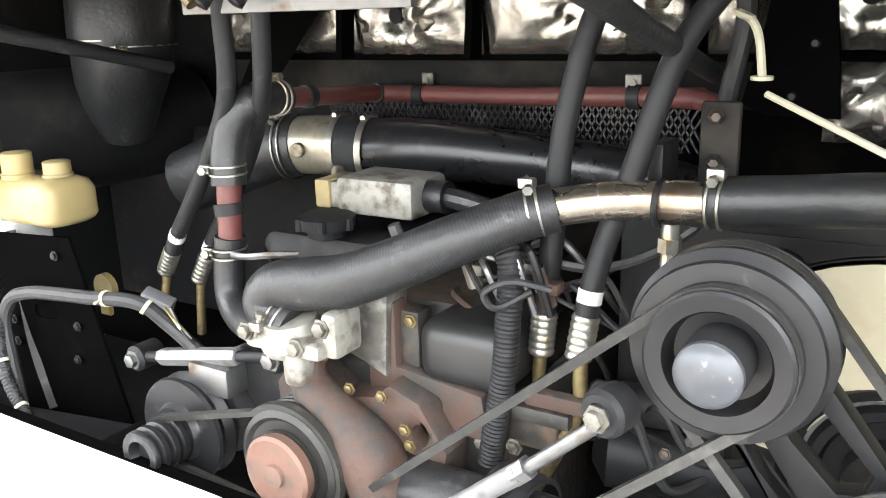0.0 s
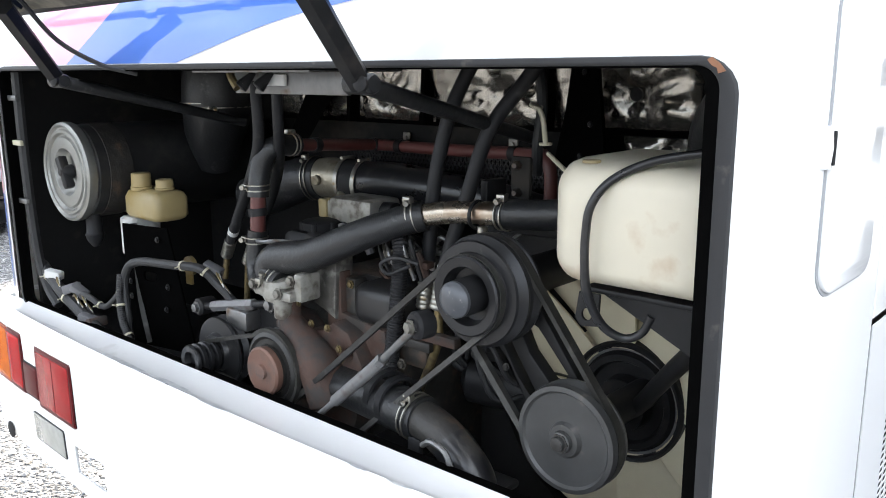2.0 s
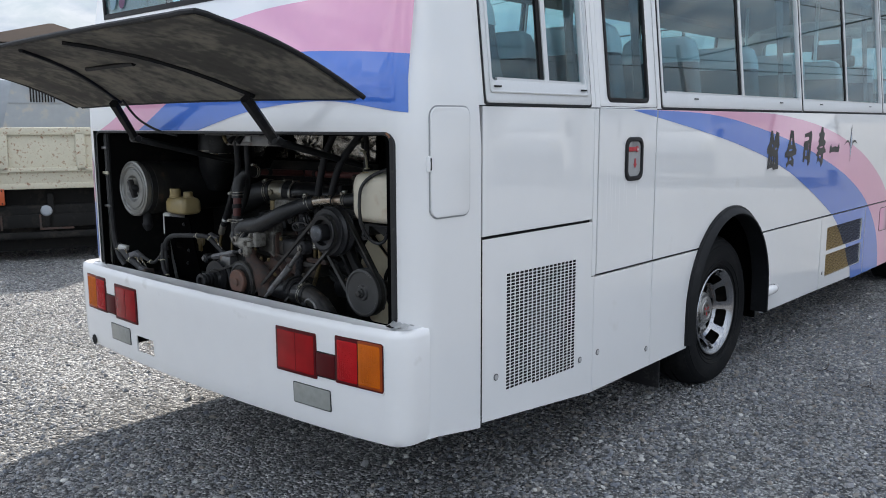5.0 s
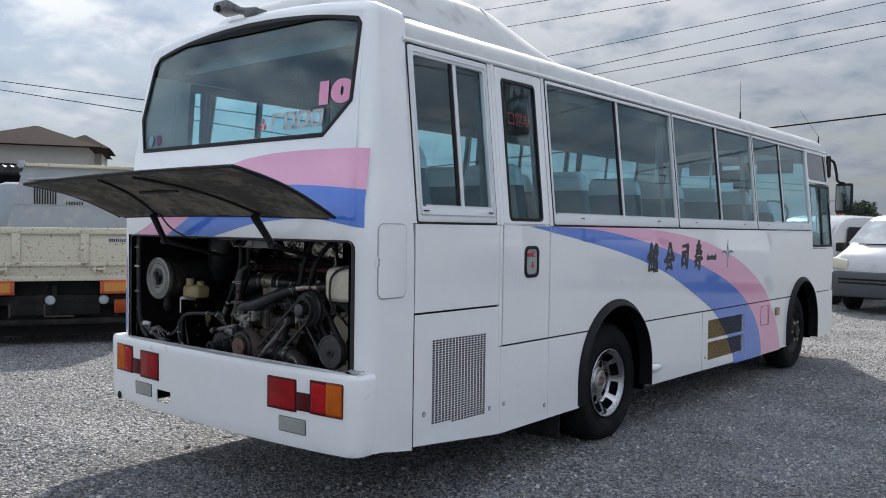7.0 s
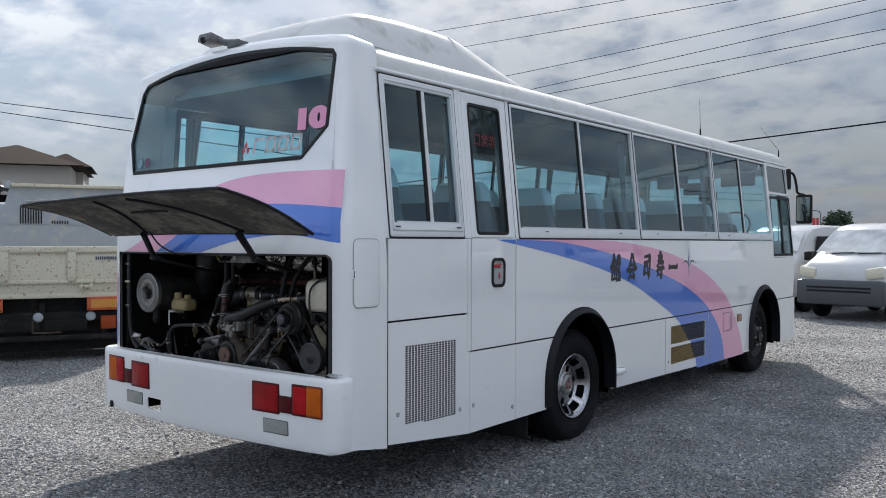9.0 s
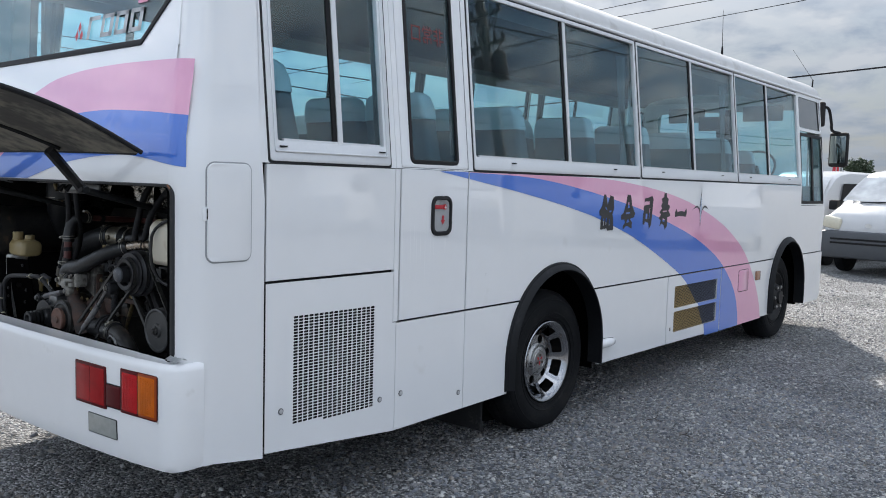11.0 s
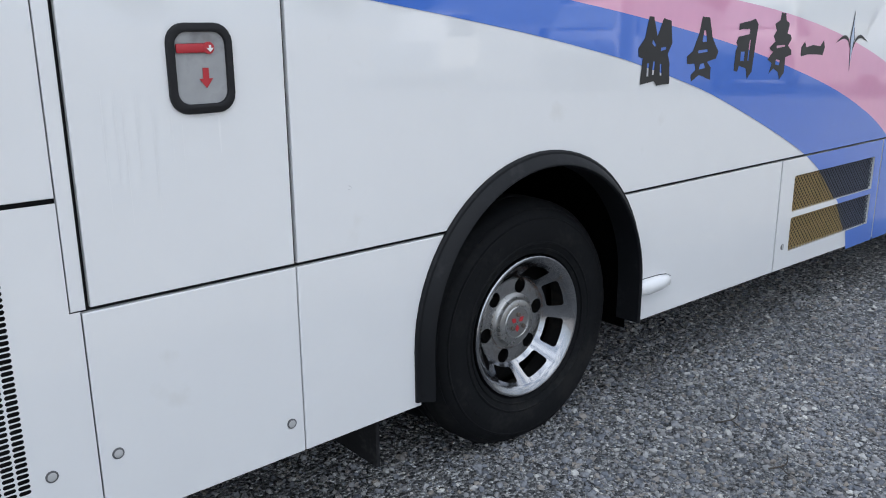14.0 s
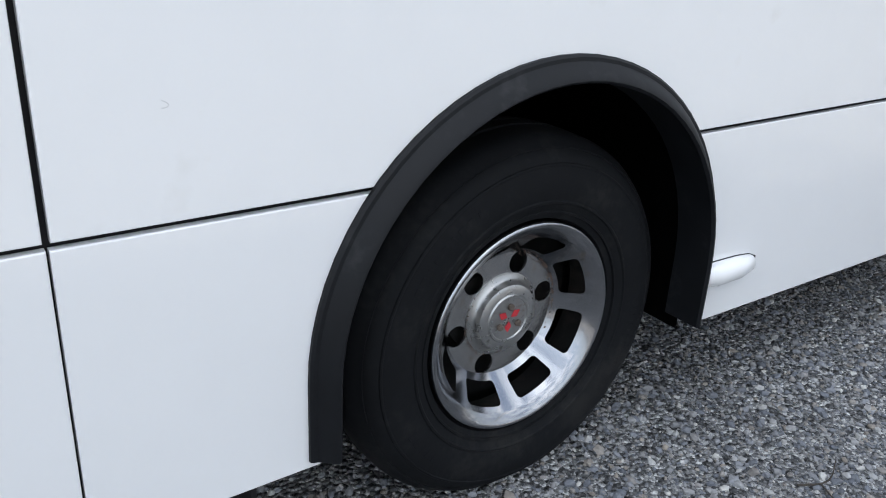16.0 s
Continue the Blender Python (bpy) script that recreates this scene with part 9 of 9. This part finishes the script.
            vp("headlamp", bm, HEADLAMP, None, "yellowed headlamp")
            bm = B()
            box(bm, (s * 0.93 - 0.08, 0.55, 1.15), (s * 0.93 + 0.08, 0.68, 1.33), 0.02)
            vp("door_mirror", bm, SEAM)
        bm = B()
        bm.faces.new([bm.verts.new(Vector((a, -0.004 + 0.004, 0.90 + b_))) for a, b_ in oval(0, 0, 0.055, 0.036, 16)])
        for v in bm.verts:
            v.co.y = 0.0 - 0.004
        vp("badge", bm, ALU)
    for s in (-1, 1):
        for y0, y1 in ((1.35, 2.1), (2.2, 3.6)):
            bm = B()
            q = [(y0 - (0.3 if y0 < 2 else 0), 1.14), (y1, 1.14), (y1 - 0.03, 1.66), (y0, 1.66)]
            f = bm.faces.new([bm.verts.new((s * (w - 0.005 - (z - 1.05) * 0.145), y, z)) for y, z in q])
            bmesh.ops.solidify(bm, geom=[f], thickness=0.01)
            vp("side_window", bm, SEAM, None, "dark side window")
        for y in (0.75, 3.2):
            bm = B()
            lathe(bm, (s * 0.72 - 0.09, y, 0.31), (1, 0, 0), [(0.18, 0), (0.30, 0.01), (0.31, 0.04), (0.31, 0.15), (0.30, 0.17), (0.18, 0.18)], 28)
            vp("wheel", bm, TYRE)
    return ob


vehicle("parked_van", (-0.94, 14.4, 0), -12, "white cab-over van with a grey bumper, facing the bus", True)
vehicle("parked_van", (-2.94, 15.6, 0), -10, "white van with dark side windows parked beside another", True)
# a row parked across the yard, mirrored in the bus's flank
vehicle("parked_van", (7.2, 16.6, 0), -24, "white cab-over van parked across the yard", True)
vehicle("parked_wagon", (4.9, 18.2, 0), -18, "pale wagon parked across the yard", False)
vehicle("parked_van", (10.3, 14.9, 0), -28, "white cab-over van parked across the yard", True)
vehicle("parked_wagon", (13.4, 12.6, 0), -34, "pale wagon parked across the yard", False)

# house behind the truck
house = thing("house", (-36, 16, 0), "two-storey beige house with a brown hipped roof", "house")
H = Matrix.Translation((-37.5, 16.2, 0)) @ Matrix.Rotation(radians(58), 4, "Z")


def hpart(name, bm, mat, parent=None):
    for v in bm.verts:
        v.co = H @ v.co
    return part(name, bm, mat, parent or house)


bm = B()
box(bm, (-4.0, 0, 0), (1.55, 7, 5.19))
hpart("house_wall", bm, PLASTER)


def hip(x0, y0, x1, y1, z0, z1, inset):
    bm = B()
    a = [bm.verts.new(p) for p in ((x0, y0, z0), (x1, y0, z0), (x1, y1, z0), (x0, y1, z0))]
    mid = (y0 + y1) / 2
    r = [bm.verts.new((x0 + inset, mid, z1)), bm.verts.new((x1 - inset, mid, z1))]
    for f in ((a[0], a[1], r[1], r[0]), (a[2], a[3], r[0], r[1]), (a[1], a[2], r[1]), (a[3], a[0], r[0]), tuple(a)):
        bm.faces.new(f)
    return bm


hpart("house_roof", hip(-4.7, -0.7, 2.2, 7.7, 5.2, 6.5, 3.35), ROOF_TILE)
hpart("house_roof", hip(-0.6, 3.0, 2.35, 8.5, 5.45, 6.35, 1.4), ROOF_TILE)
bm = B()
box(bm, (0.0, 3.6, 0), (1.9, 7.9, 5.44))
hpart("house_wall", bm, PLASTER)
for x in (-3.0, 0.3):
    bm = B()
    box(bm, (x, -0.04, 3.3), (x + 1.5, 0.02, 4.3), 0.02)
    hpart("house_window", bm, SEAM)
# carport with a corrugated roof at the truck's far side
port = thing("carport", (-20, 6, 0), "dark carport with a wavy corrugated roof", "carport")
bm = B()
P = Matrix.Translation((-22.5, 7.2, 0)) @ Matrix.Rotation(radians(60), 4, "Z")
line = [P @ Vector((-5 + 0.04 * k, 0, 3.13 + 0.04 * math.sin(k * 1.32))) for k in range(266)]
line2_ = [P @ Vector((-5 + 0.04 * k, 5, 3.25 + 0.04 * math.sin(k * 1.32))) for k in range(266)]
loft(bm, [line, line2_], False, False)
bmesh.ops.solidify(bm, geom=bm.faces[:], thickness=0.02)
part("corrugated_roof", bm, GREY_SHEET, port, angle=80)
bm = B()
for v in box(bm, (-5, 4.6, 0), (5.5, 4.9, 3.1)):
    v.co = P @ v.co
part("back_wall", bm, BLACK_STEEL, port)
for x in (-4.8, -1.0, 2.2, 5.3):
    bm = B()
    for v in box(bm, (x, 0.1, 0), (x + 0.12, 0.22, 3.08)):
        v.co = P @ v.co
    part("post", bm, BLACK_STEEL, port)


# trees: trunk, limbs and a crown of many small leaf clumps
def tree(at, tall, wide, seed, label):
    ob = thing("tree", at, label, "tree", "far trees")
    rng = random.Random(seed)
    base = Vector(at)
    bm = B()
    tube(bm, [base, base + Vector((0.1, 0, tall * 0.25)), base + Vector((0, 0.1, tall * 0.55))], [tall * 0.035, tall * 0.028, tall * 0.015], 8)
    for k in range(7):
        a = k * 0.9
        s = base + Vector((0, 0, tall * (0.28 + 0.04 * k)))
        tube(bm, [s, s + Vector((math.cos(a), math.sin(a), 0.5)) * wide * 0.22, s + Vector((math.cos(a), math.sin(a), 0.9)) * wide * 0.38], [tall * 0.014, tall * 0.009, tall * 0.004], 5, 3)
    part("trunk", bm, ROOF_TILE, ob)
    verts, faces = [], []
    for k in range(4200):
        c = Vector((rng.gauss(0, 1), rng.gauss(0, 1), rng.gauss(0, 1))).normalized() * (rng.random() ** 0.4)
        lobes = 0.75 + 0.4 * noise.noise(c * 2.3 + Vector((seed, 0, 0)))
        p = base + Vector((c.x * wide * 0.5 * lobes, c.y * wide * 0.5 * lobes, tall * 0.62 + c.z * tall * 0.38 * lobes))
        s = tall * 0.020 * (0.6 + rng.random())
        a, b = Vector((rng.uniform(-1, 1), rng.uniform(-1, 1), rng.uniform(-1, 1))).normalized() * s, Vector((rng.uniform(-1, 1), rng.uniform(-1, 1), rng.uniform(-1, 1))).normalized() * s
        n = len(verts)
        verts += [p - a, p + b, p + a, p - b]
        faces.append((n, n + 1, n + 2, n + 3))
    me = bpy.data.meshes.new("crown")
    me.from_pydata(verts, [], faces)
    me.materials.append(LEAF)
    crown = new("crown", me)
    crown.parent = ob
    crown.matrix_parent_inverse = ob.matrix_basis.inverted()
    return ob


tree((-14.55, 72, 0), 4.55, 3.3, 3, "round dark tree beyond the yard")
tree((-16.0, 76, 0), 3.6, 3.0, 5, "smaller dark tree beyond the yard")
for k, (x, y, h) in enumerate(((60, 42, 6), (66, 55, 7), (72, 30, 6.5), (55, 70, 7), (70, 12, 6), (48, 85, 7))):
    tree((x, y, 0), h, h * 1.1, 11 + k, "dark broad tree across the road")
shed = thing("long_shed", (-9, 70, 0), "low grey-roofed shed with a white gutter", "shed")
bm = B()
box(bm, (-22.0, 68, 0), (4, 76, 1.95))
part("shed_wall", bm, PLASTER, shed)
bm = B()
for v in bmesh.ops.create_cube(bm, size=1.0)["verts"]:
    v.co = Vector((-9.0 + v.co.x * 27, 72 + v.co.y * 9.4 * (0.5 if v.co.z > 0 else 1), 2.24 + v.co.z * 0.45))
part("shed_roof", bm, CONCRETE, shed)
bm = B()
box(bm, (-22.4, 67.2, 1.98), (4.4, 67.3, 2.07))
part("gutter", bm, VAN_WHITE, shed, "white gutter")

# utility pole across the yard, mirrored in the panes, and the overhead wires
PX, PY = 8.25, 13.9
pole = thing("utility_pole", (PX, PY, 0), "concrete utility pole with transformer and crossarms", "utility pole")
bm = B()
rod(bm, (PX, PY, 0), (PX, PY, 9.2), 0.15, 0.11, 16)
part("pole_shaft", bm, CONCRETE, pole)
for z in (8.7, 8.0, 7.1, 6.4):
    bm = B()
    box(bm, (PX - 0.55, PY - 0.05, z), (PX + 0.55, PY + 0.05, z + 0.08))
    arm = part("crossarm", bm, GREY_STEEL, pole)
    for dx in (-0.5, -0.28, 0.28, 0.5):
        bm = B()
        lathe(bm, (PX + dx, PY, z + 0.08), (0, 0, 1), [(0.03, 0), (0.05, 0.03), (0.03, 0.06), (0.05, 0.09), (0.03, 0.12), (0.02, 0.16)], 10)
        part("insulator", bm, CONNECTOR, arm)
    for s_ in (-1, 1):
        bm = B()
        rod(bm, (PX + s_ * 0.42, PY + 0.02, z), (PX + s_ * 0.12, PY + 0.02, z - 0.34), 0.018)
        part("arm_brace", bm, GREY_STEEL, arm)
for dx in (-0.26, 0.26):
    bm = B()
    lathe(bm, (PX + dx, PY + 0.1, 5.55), (0, 0, 1), [(0.05, 0), (0.17, 0.02), (0.17, 0.62), (0.13, 0.68), (0.02, 0.74)], 18)
    part("transformer", bm, GREY_STEEL, pole)
for k in range(6):
    bm = B()
    tube(bm, [(PX - 0.5 + 0.2 * k, PY, 7.2), (PX - 0.38 + 0.16 * k, PY - 0.12, 6.7), (PX - 0.26 + 0.1 * k, PY - 0.1, 6.25)], 0.012, 5)
    part("drop_lead", bm, WIRE, pole)


def wire(name, a, b, stretch, sag, r=0.02):
    a, b = Vector(a), Vector(b)
    d = b - a
    p, q = a - d * stretch[0], b + d * stretch[1]
    bm = B()
    tube(bm, [p.lerp(q, k / 10) - Vector((0, 0, sag * 4 * (k / 10) * (1 - k / 10))) for k in range(11)], r, 5, 2)
    solid(name, bm, SEAM, "thin black overhead wire", "wire", "overhead wires")


for a, b in (((-25.6, 30, 12.5), (-14.9, 30, 12.2)), ((-23.3, 30, 11.4), (-10.0, 30, 11.3)), ((-19.8, 30, 9.6), (-4.9, 30, 10.4)), ((-18.3, 30, 8.8), (-3.4, 30, 10.0)), ((-17.4, 30, 8.5), (-3.4, 30, 9.3)), ((-15.5, 30, 7.8), (-3.4, 30, 8.8))):
    wire("overhead_wire", a, b, (1.2, 1.6), 0.2, 0.014)
wire("overhead_wire", (-8.9, 30, 5.6), (-3.4, 30, 5.9), (4.0, 3.0), 0.1, 0.03)
far_pole = thing("utility_pole", (13.0, 30.0, 0), "slim concrete utility pole carrying a single wire", "utility pole")
bm = B()
rod(bm, (13.0, 30, 0), (13.0, 30, 7.4), 0.14, 0.10, 14)
part("pole_shaft", bm, CONCRETE, far_pole)
wire("overhead_wire", (-75.7, 30, 14.1), (-52.2, 30, 10.4), (0.4, 1.0), 0.0, 0.035)
wire("overhead_wire", (-75.7, 30, 13.3), (-52.2, 30, 9.5), (0.4, 1.0), 0.0, 0.035)
for z in (8.9, 8.2, 7.3, 5.2, 4.95):
    wire("overhead_wire", (PX, PY, z), (PX - 2.0, PY + 34, z + 0.3), (0.9, 0.3), 0.35, 0.016)
far_lamp = thing("street_lamp", (-14.34, 66, 0), "thin grey street lamp with a curved arm", "street lamp")
bm = B()
tube(bm, [(-14.34, 66, 0), (-14.34, 66, 3.3), (-14.36, 66, 3.8), (-14.5, 66, 3.98), (-14.8, 66, 4.03), (-15.1, 66, 4.03)], 0.05, 8)
part("lamp_post", bm, GREY_STEEL, far_lamp)
bm = B()
box(bm, (-15.4, 65.93, 3.98), (-15.05, 66.07, 4.06), 0.02)
part("lamp_head", bm, CONCRETE, far_lamp)
bm = B()
box(bm, (-14.95, 66.0, 0), (-14.75, 66.2, 3.45), 0.02)
box(bm, (-14.66, 66.0, 2.5), (-14.52, 66.2, 3.46), 0.02)
solid("red_post", bm, RED, "red painted signal post beyond the yard", "post")

# ---- ground: one sheet of packed gravel, and loose stones lying on it ----
def gravel_sheet():
    m = bpy.data.materials.new("packed_gravel")
    m.use_nodes = True
    n, l = m.node_tree.nodes, m.node_tree.links
    b = n["Principled BSDF"]
    where = n.new("ShaderNodeTexCoord")
    cells = n.new("ShaderNodeTexVoronoi")
    cells.inputs["Scale"].default_value = 62.0
    cells.inputs["Randomness"].default_value = 1.0
    l.new(where.outputs["Object"], cells.inputs["Vector"])
    ramp = n.new("ShaderNodeValToRGB")
    e = ramp.color_ramp.elements
    e[0].position, e[0].color = 0.16, (0.043, 0.045, 0.049, 1)
    e[1].position, e[1].color = 0.86, (0.60, 0.605, 0.60, 1)
    mid = ramp.color_ramp.elements.new(0.55)
    mid.color = (0.192, 0.194, 0.196, 1)
    sepc = n.new("ShaderNodeSeparateColor")
    l.new(cells.outputs["Color"], sepc.inputs[0])
    grit = n.new("ShaderNodeTexVoronoi")
    grit.inputs["Scale"].default_value = 170.0
    l.new(where.outputs["Object"], grit.inputs["Vector"])
    sepg = n.new("ShaderNodeSeparateColor")
    l.new(grit.outputs["Color"], sepg.inputs[0])
    blend = n.new("ShaderNodeMix")
    blend.inputs["Factor"].default_value = 0.42
    l.new(sepc.outputs[0], blend.inputs["A"])
    l.new(sepg.outputs[0], blend.inputs["B"])
    l.new(blend.outputs["Result"], ramp.inputs[0])
    broad = n.new("ShaderNodeTexNoise")
    broad.inputs["Scale"].default_value, broad.inputs["Detail"].default_value = 0.8, 5.0
    l.new(where.outputs["Object"], broad.inputs["Vector"])
    mr = n.new("ShaderNodeMapRange")
    mr.inputs["From Min"].default_value, mr.inputs["From Max"].default_value = 0.3, 0.7
    mr.inputs["To Min"].default_value, mr.inputs["To Max"].default_value = 0.7, 1.15
    l.new(broad.outputs["Fac"], mr.inputs["Value"])
    mul = n.new("ShaderNodeMix")
    mul.data_type, mul.blend_type = "RGBA", "MULTIPLY"
    mul.inputs["Factor"].default_value = 1.0
    l.new(ramp.outputs[0], mul.inputs["A"])
    l.new(mr.outputs[0], mul.inputs["B"])
    l.new(mul.outputs["Result"], b.inputs["Base Color"])
    k = n.new("ShaderNodeBump")
    k.inputs["Strength"].default_value, k.inputs["Distance"].default_value = 1.0, 0.03
    k.invert = True
    l.new(cells.outputs["Distance"], k.inputs["Height"])
    l.new(k.outputs[0], b.inputs["Normal"])
    b.inputs["Roughness"].default_value = 0.9
    return m


def stone_material():
    m = bpy.data.materials.new("loose_stone")
    m.use_nodes = True
    n, l = m.node_tree.nodes, m.node_tree.links
    b = n["Principled BSDF"]
    geo = n.new("ShaderNodeNewGeometry")
    ramp = n.new("ShaderNodeValToRGB")
    e = ramp.color_ramp.elements
    e[0].position, e[0].color = 0.0, (0.098, 0.106, 0.122, 1)
    e[1].position, e[1].color = 1.0, (0.54, 0.53, 0.50, 1)
    for p, c in ((0.22, (0.160, 0.172, 0.195)), (0.45, (0.238, 0.245, 0.260)), (0.60, (0.26, 0.232, 0.20)), (0.72, (0.200, 0.202, 0.210)), (0.90, (0.345, 0.348, 0.345))):
        x = ramp.color_ramp.elements.new(p)
        x.color = (*c, 1)
    l.new(geo.outputs["Random Per Island"], ramp.inputs[0])
    where = n.new("ShaderNodeTexCoord")
    fine = n.new("ShaderNodeTexNoise")
    fine.inputs["Scale"].default_value, fine.inputs["Detail"].default_value = 160.0, 3.0
    l.new(where.outputs["Object"], fine.inputs["Vector"])
    mr = n.new("ShaderNodeMapRange")
    mr.inputs["To Min"].default_value, mr.inputs["To Max"].default_value = 0.75, 1.25
    l.new(fine.outputs["Fac"], mr.inputs["Value"])
    mul = n.new("ShaderNodeMix")
    mul.data_type, mul.blend_type = "RGBA", "MULTIPLY"
    mul.inputs["Factor"].default_value = 1.0
    l.new(ramp.outputs[0], mul.inputs["A"])
    broad = n.new("ShaderNodeTexNoise")
    broad.inputs["Scale"].default_value, broad.inputs["Detail"].default_value = 1.3, 4.0
    l.new(where.outputs["Object"], broad.inputs["Vector"])
    patch = n.new("ShaderNodeMapRange")
    patch.inputs["From Min"].default_value, patch.inputs["From Max"].default_value = 0.32, 0.68
    patch.inputs["To Min"].default_value, patch.inputs["To Max"].default_value = 0.72, 1.22
    l.new(broad.outputs["Fac"], patch.inputs["Value"])
    both = n.new("ShaderNodeMath")
    both.operation = "MULTIPLY"
    l.new(mr.outputs[0], both.inputs[0])
    l.new(patch.outputs[0], both.inputs[1])
    l.new(both.outputs[0], mul.inputs["B"])
    l.new(mul.outputs["Result"], b.inputs["Base Color"])
    b.inputs["Roughness"].default_value = 0.82
    return m


bm = B()
rings = [6, 14, 40, 120, 400, 2500]
seg = 48
loops = [[bm.verts.new((r * math.cos(2 * math.pi * k / seg), 3 + r * math.sin(2 * math.pi * k / seg), 0)) for k in range(seg)] for r in rings]
bm.faces.new(loops[0])
for a, b in zip(loops, loops[1:]):
    for k in range(seg):
        bm.faces.new((a[k], b[k], b[(k + 1) % seg], a[(k + 1) % seg]))
solid("ground", bm, gravel_sheet(), "wide grey gravel yard", "ground", kind="structure")

# loose stones, densest where the walk passes
rng = np.random.default_rng(7)
ico = bmesh.new()
bmesh.ops.create_icosphere(ico, subdivisions=1, radius=1.0)
ico.verts.ensure_lookup_table()
base_v = np.array([v.co for v in ico.verts])
base_f = np.array([[v.index for v in f.verts] for f in ico.faces])
ico.free()
# fewer, finer stones by the wheel let the darker sheet show as shade
zones = ((0.25, 1.5, 2.4, 4.6, 4400), (-0.5, 0.25, 2.4, 4.6, 3000), (-0.6, 3.4, 0.0, 5.2, 2000), (-0.9, 4.0, 5.2, 9.0, 500), (-4.4, 3.2, -1.6, 0.0, 1100), (-8.5, -2.3, -1.0, 6.0, 420), (-2.4, -0.6, 0.0, 8.0, 60), (-1.5, 6.0, 9.0, 16.0, 90), (3.4, 6.5, 0.0, 9.0, 130))
spots, sizes = [], []
for x0, x1, y0, y1, per in zones:
    n = int((x1 - x0) * (y1 - y0) * per)
    spots.append(np.stack([rng.uniform(x0, x1, n), rng.uniform(y0, y1, n)], 1))
    sizes.append(np.clip(rng.lognormal(math.log(0.0042 if per > 4000 else 0.0036 if per == 3000 else 0.0058 if per == 2000 else 0.0066), 0.52, n), 0.0024, 0.0145) * (1.0 if per > 200 else 1.35))
spots, sizes = np.concatenate(spots), np.concatenate(sizes)
N, V, F = len(sizes), len(base_v), len(base_f)
shape = base_v[None] * (1 + rng.normal(0, 0.15, (N, V, 1))) * rng.uniform(0.65, 1.3, (N, 1, 3))
shape[:, :, 2] *= 0.66
ang = rng.uniform(0, 2 * math.pi, N)
tilt = rng.normal(0, 0.4, N)
ct, st = np.cos(tilt)[:, None], np.sin(tilt)[:, None]
y_, z_ = shape[:, :, 1] * ct - shape[:, :, 2] * st, shape[:, :, 1] * st + shape[:, :, 2] * ct
ca, sa = np.cos(ang)[:, None], np.sin(ang)[:, None]
co = np.stack([shape[:, :, 0] * ca - y_ * sa, shape[:, :, 0] * sa + y_ * ca, z_], 2) * sizes[:, None, None]
co[:, :, 0] += spots[:, 0:1]
co[:, :, 1] += spots[:, 1:2]
co[:, :, 2] += (sizes * 0.14)[:, None]
me = bpy.data.meshes.new("loose_gravel")
me.vertices.add(N * V)
me.vertices.foreach_set("co", co.astype(np.float32).ravel())
faces = (base_f[None] + (np.arange(N) * V)[:, None, None]).reshape(-1, 3)
me.loops.add(faces.size)
me.loops.foreach_set("vertex_index", faces.astype(np.int32).ravel())
me.polygons.add(len(faces))
me.polygons.foreach_set("loop_start", np.arange(0, faces.size, 3, dtype=np.int32))
me.update(calc_edges=True)
me.shade_flat()
me.materials.append(stone_material())
tagged(new("loose_gravel", me), "loose grey crushed stones lying on the yard", "gravel", kind="stuff")

# dry twigs lying on the gravel by the rear wheel
BARK = material("dry_twig_bark", (0.05, 0.042, 0.035), 0.85, vary=0.3, grain=80)
for x, y, spread in ((0.338, 3.20, 1.0), (0.62, 3.02, 0.7)):
    bm = B()
    tube(bm, [(x - 0.03 * spread, y - 0.05 * spread, 0.010), (x, y, 0.014), (x + 0.012, y + 0.018, 0.035 * spread), (x + 0.006, y + 0.03, 0.075 * spread)], [0.0030, 0.0028, 0.0020, 0.0010], 6)
    tube(bm, [(x, y, 0.014), (x + 0.05 * spread, y - 0.02, 0.010), (x + 0.09 * spread, y - 0.03, 0.012)], [0.0024, 0.0018, 0.0008], 6)
    solid("twig", bm, BARK, "small dry forked twig on the gravel", "twig", "twigs")
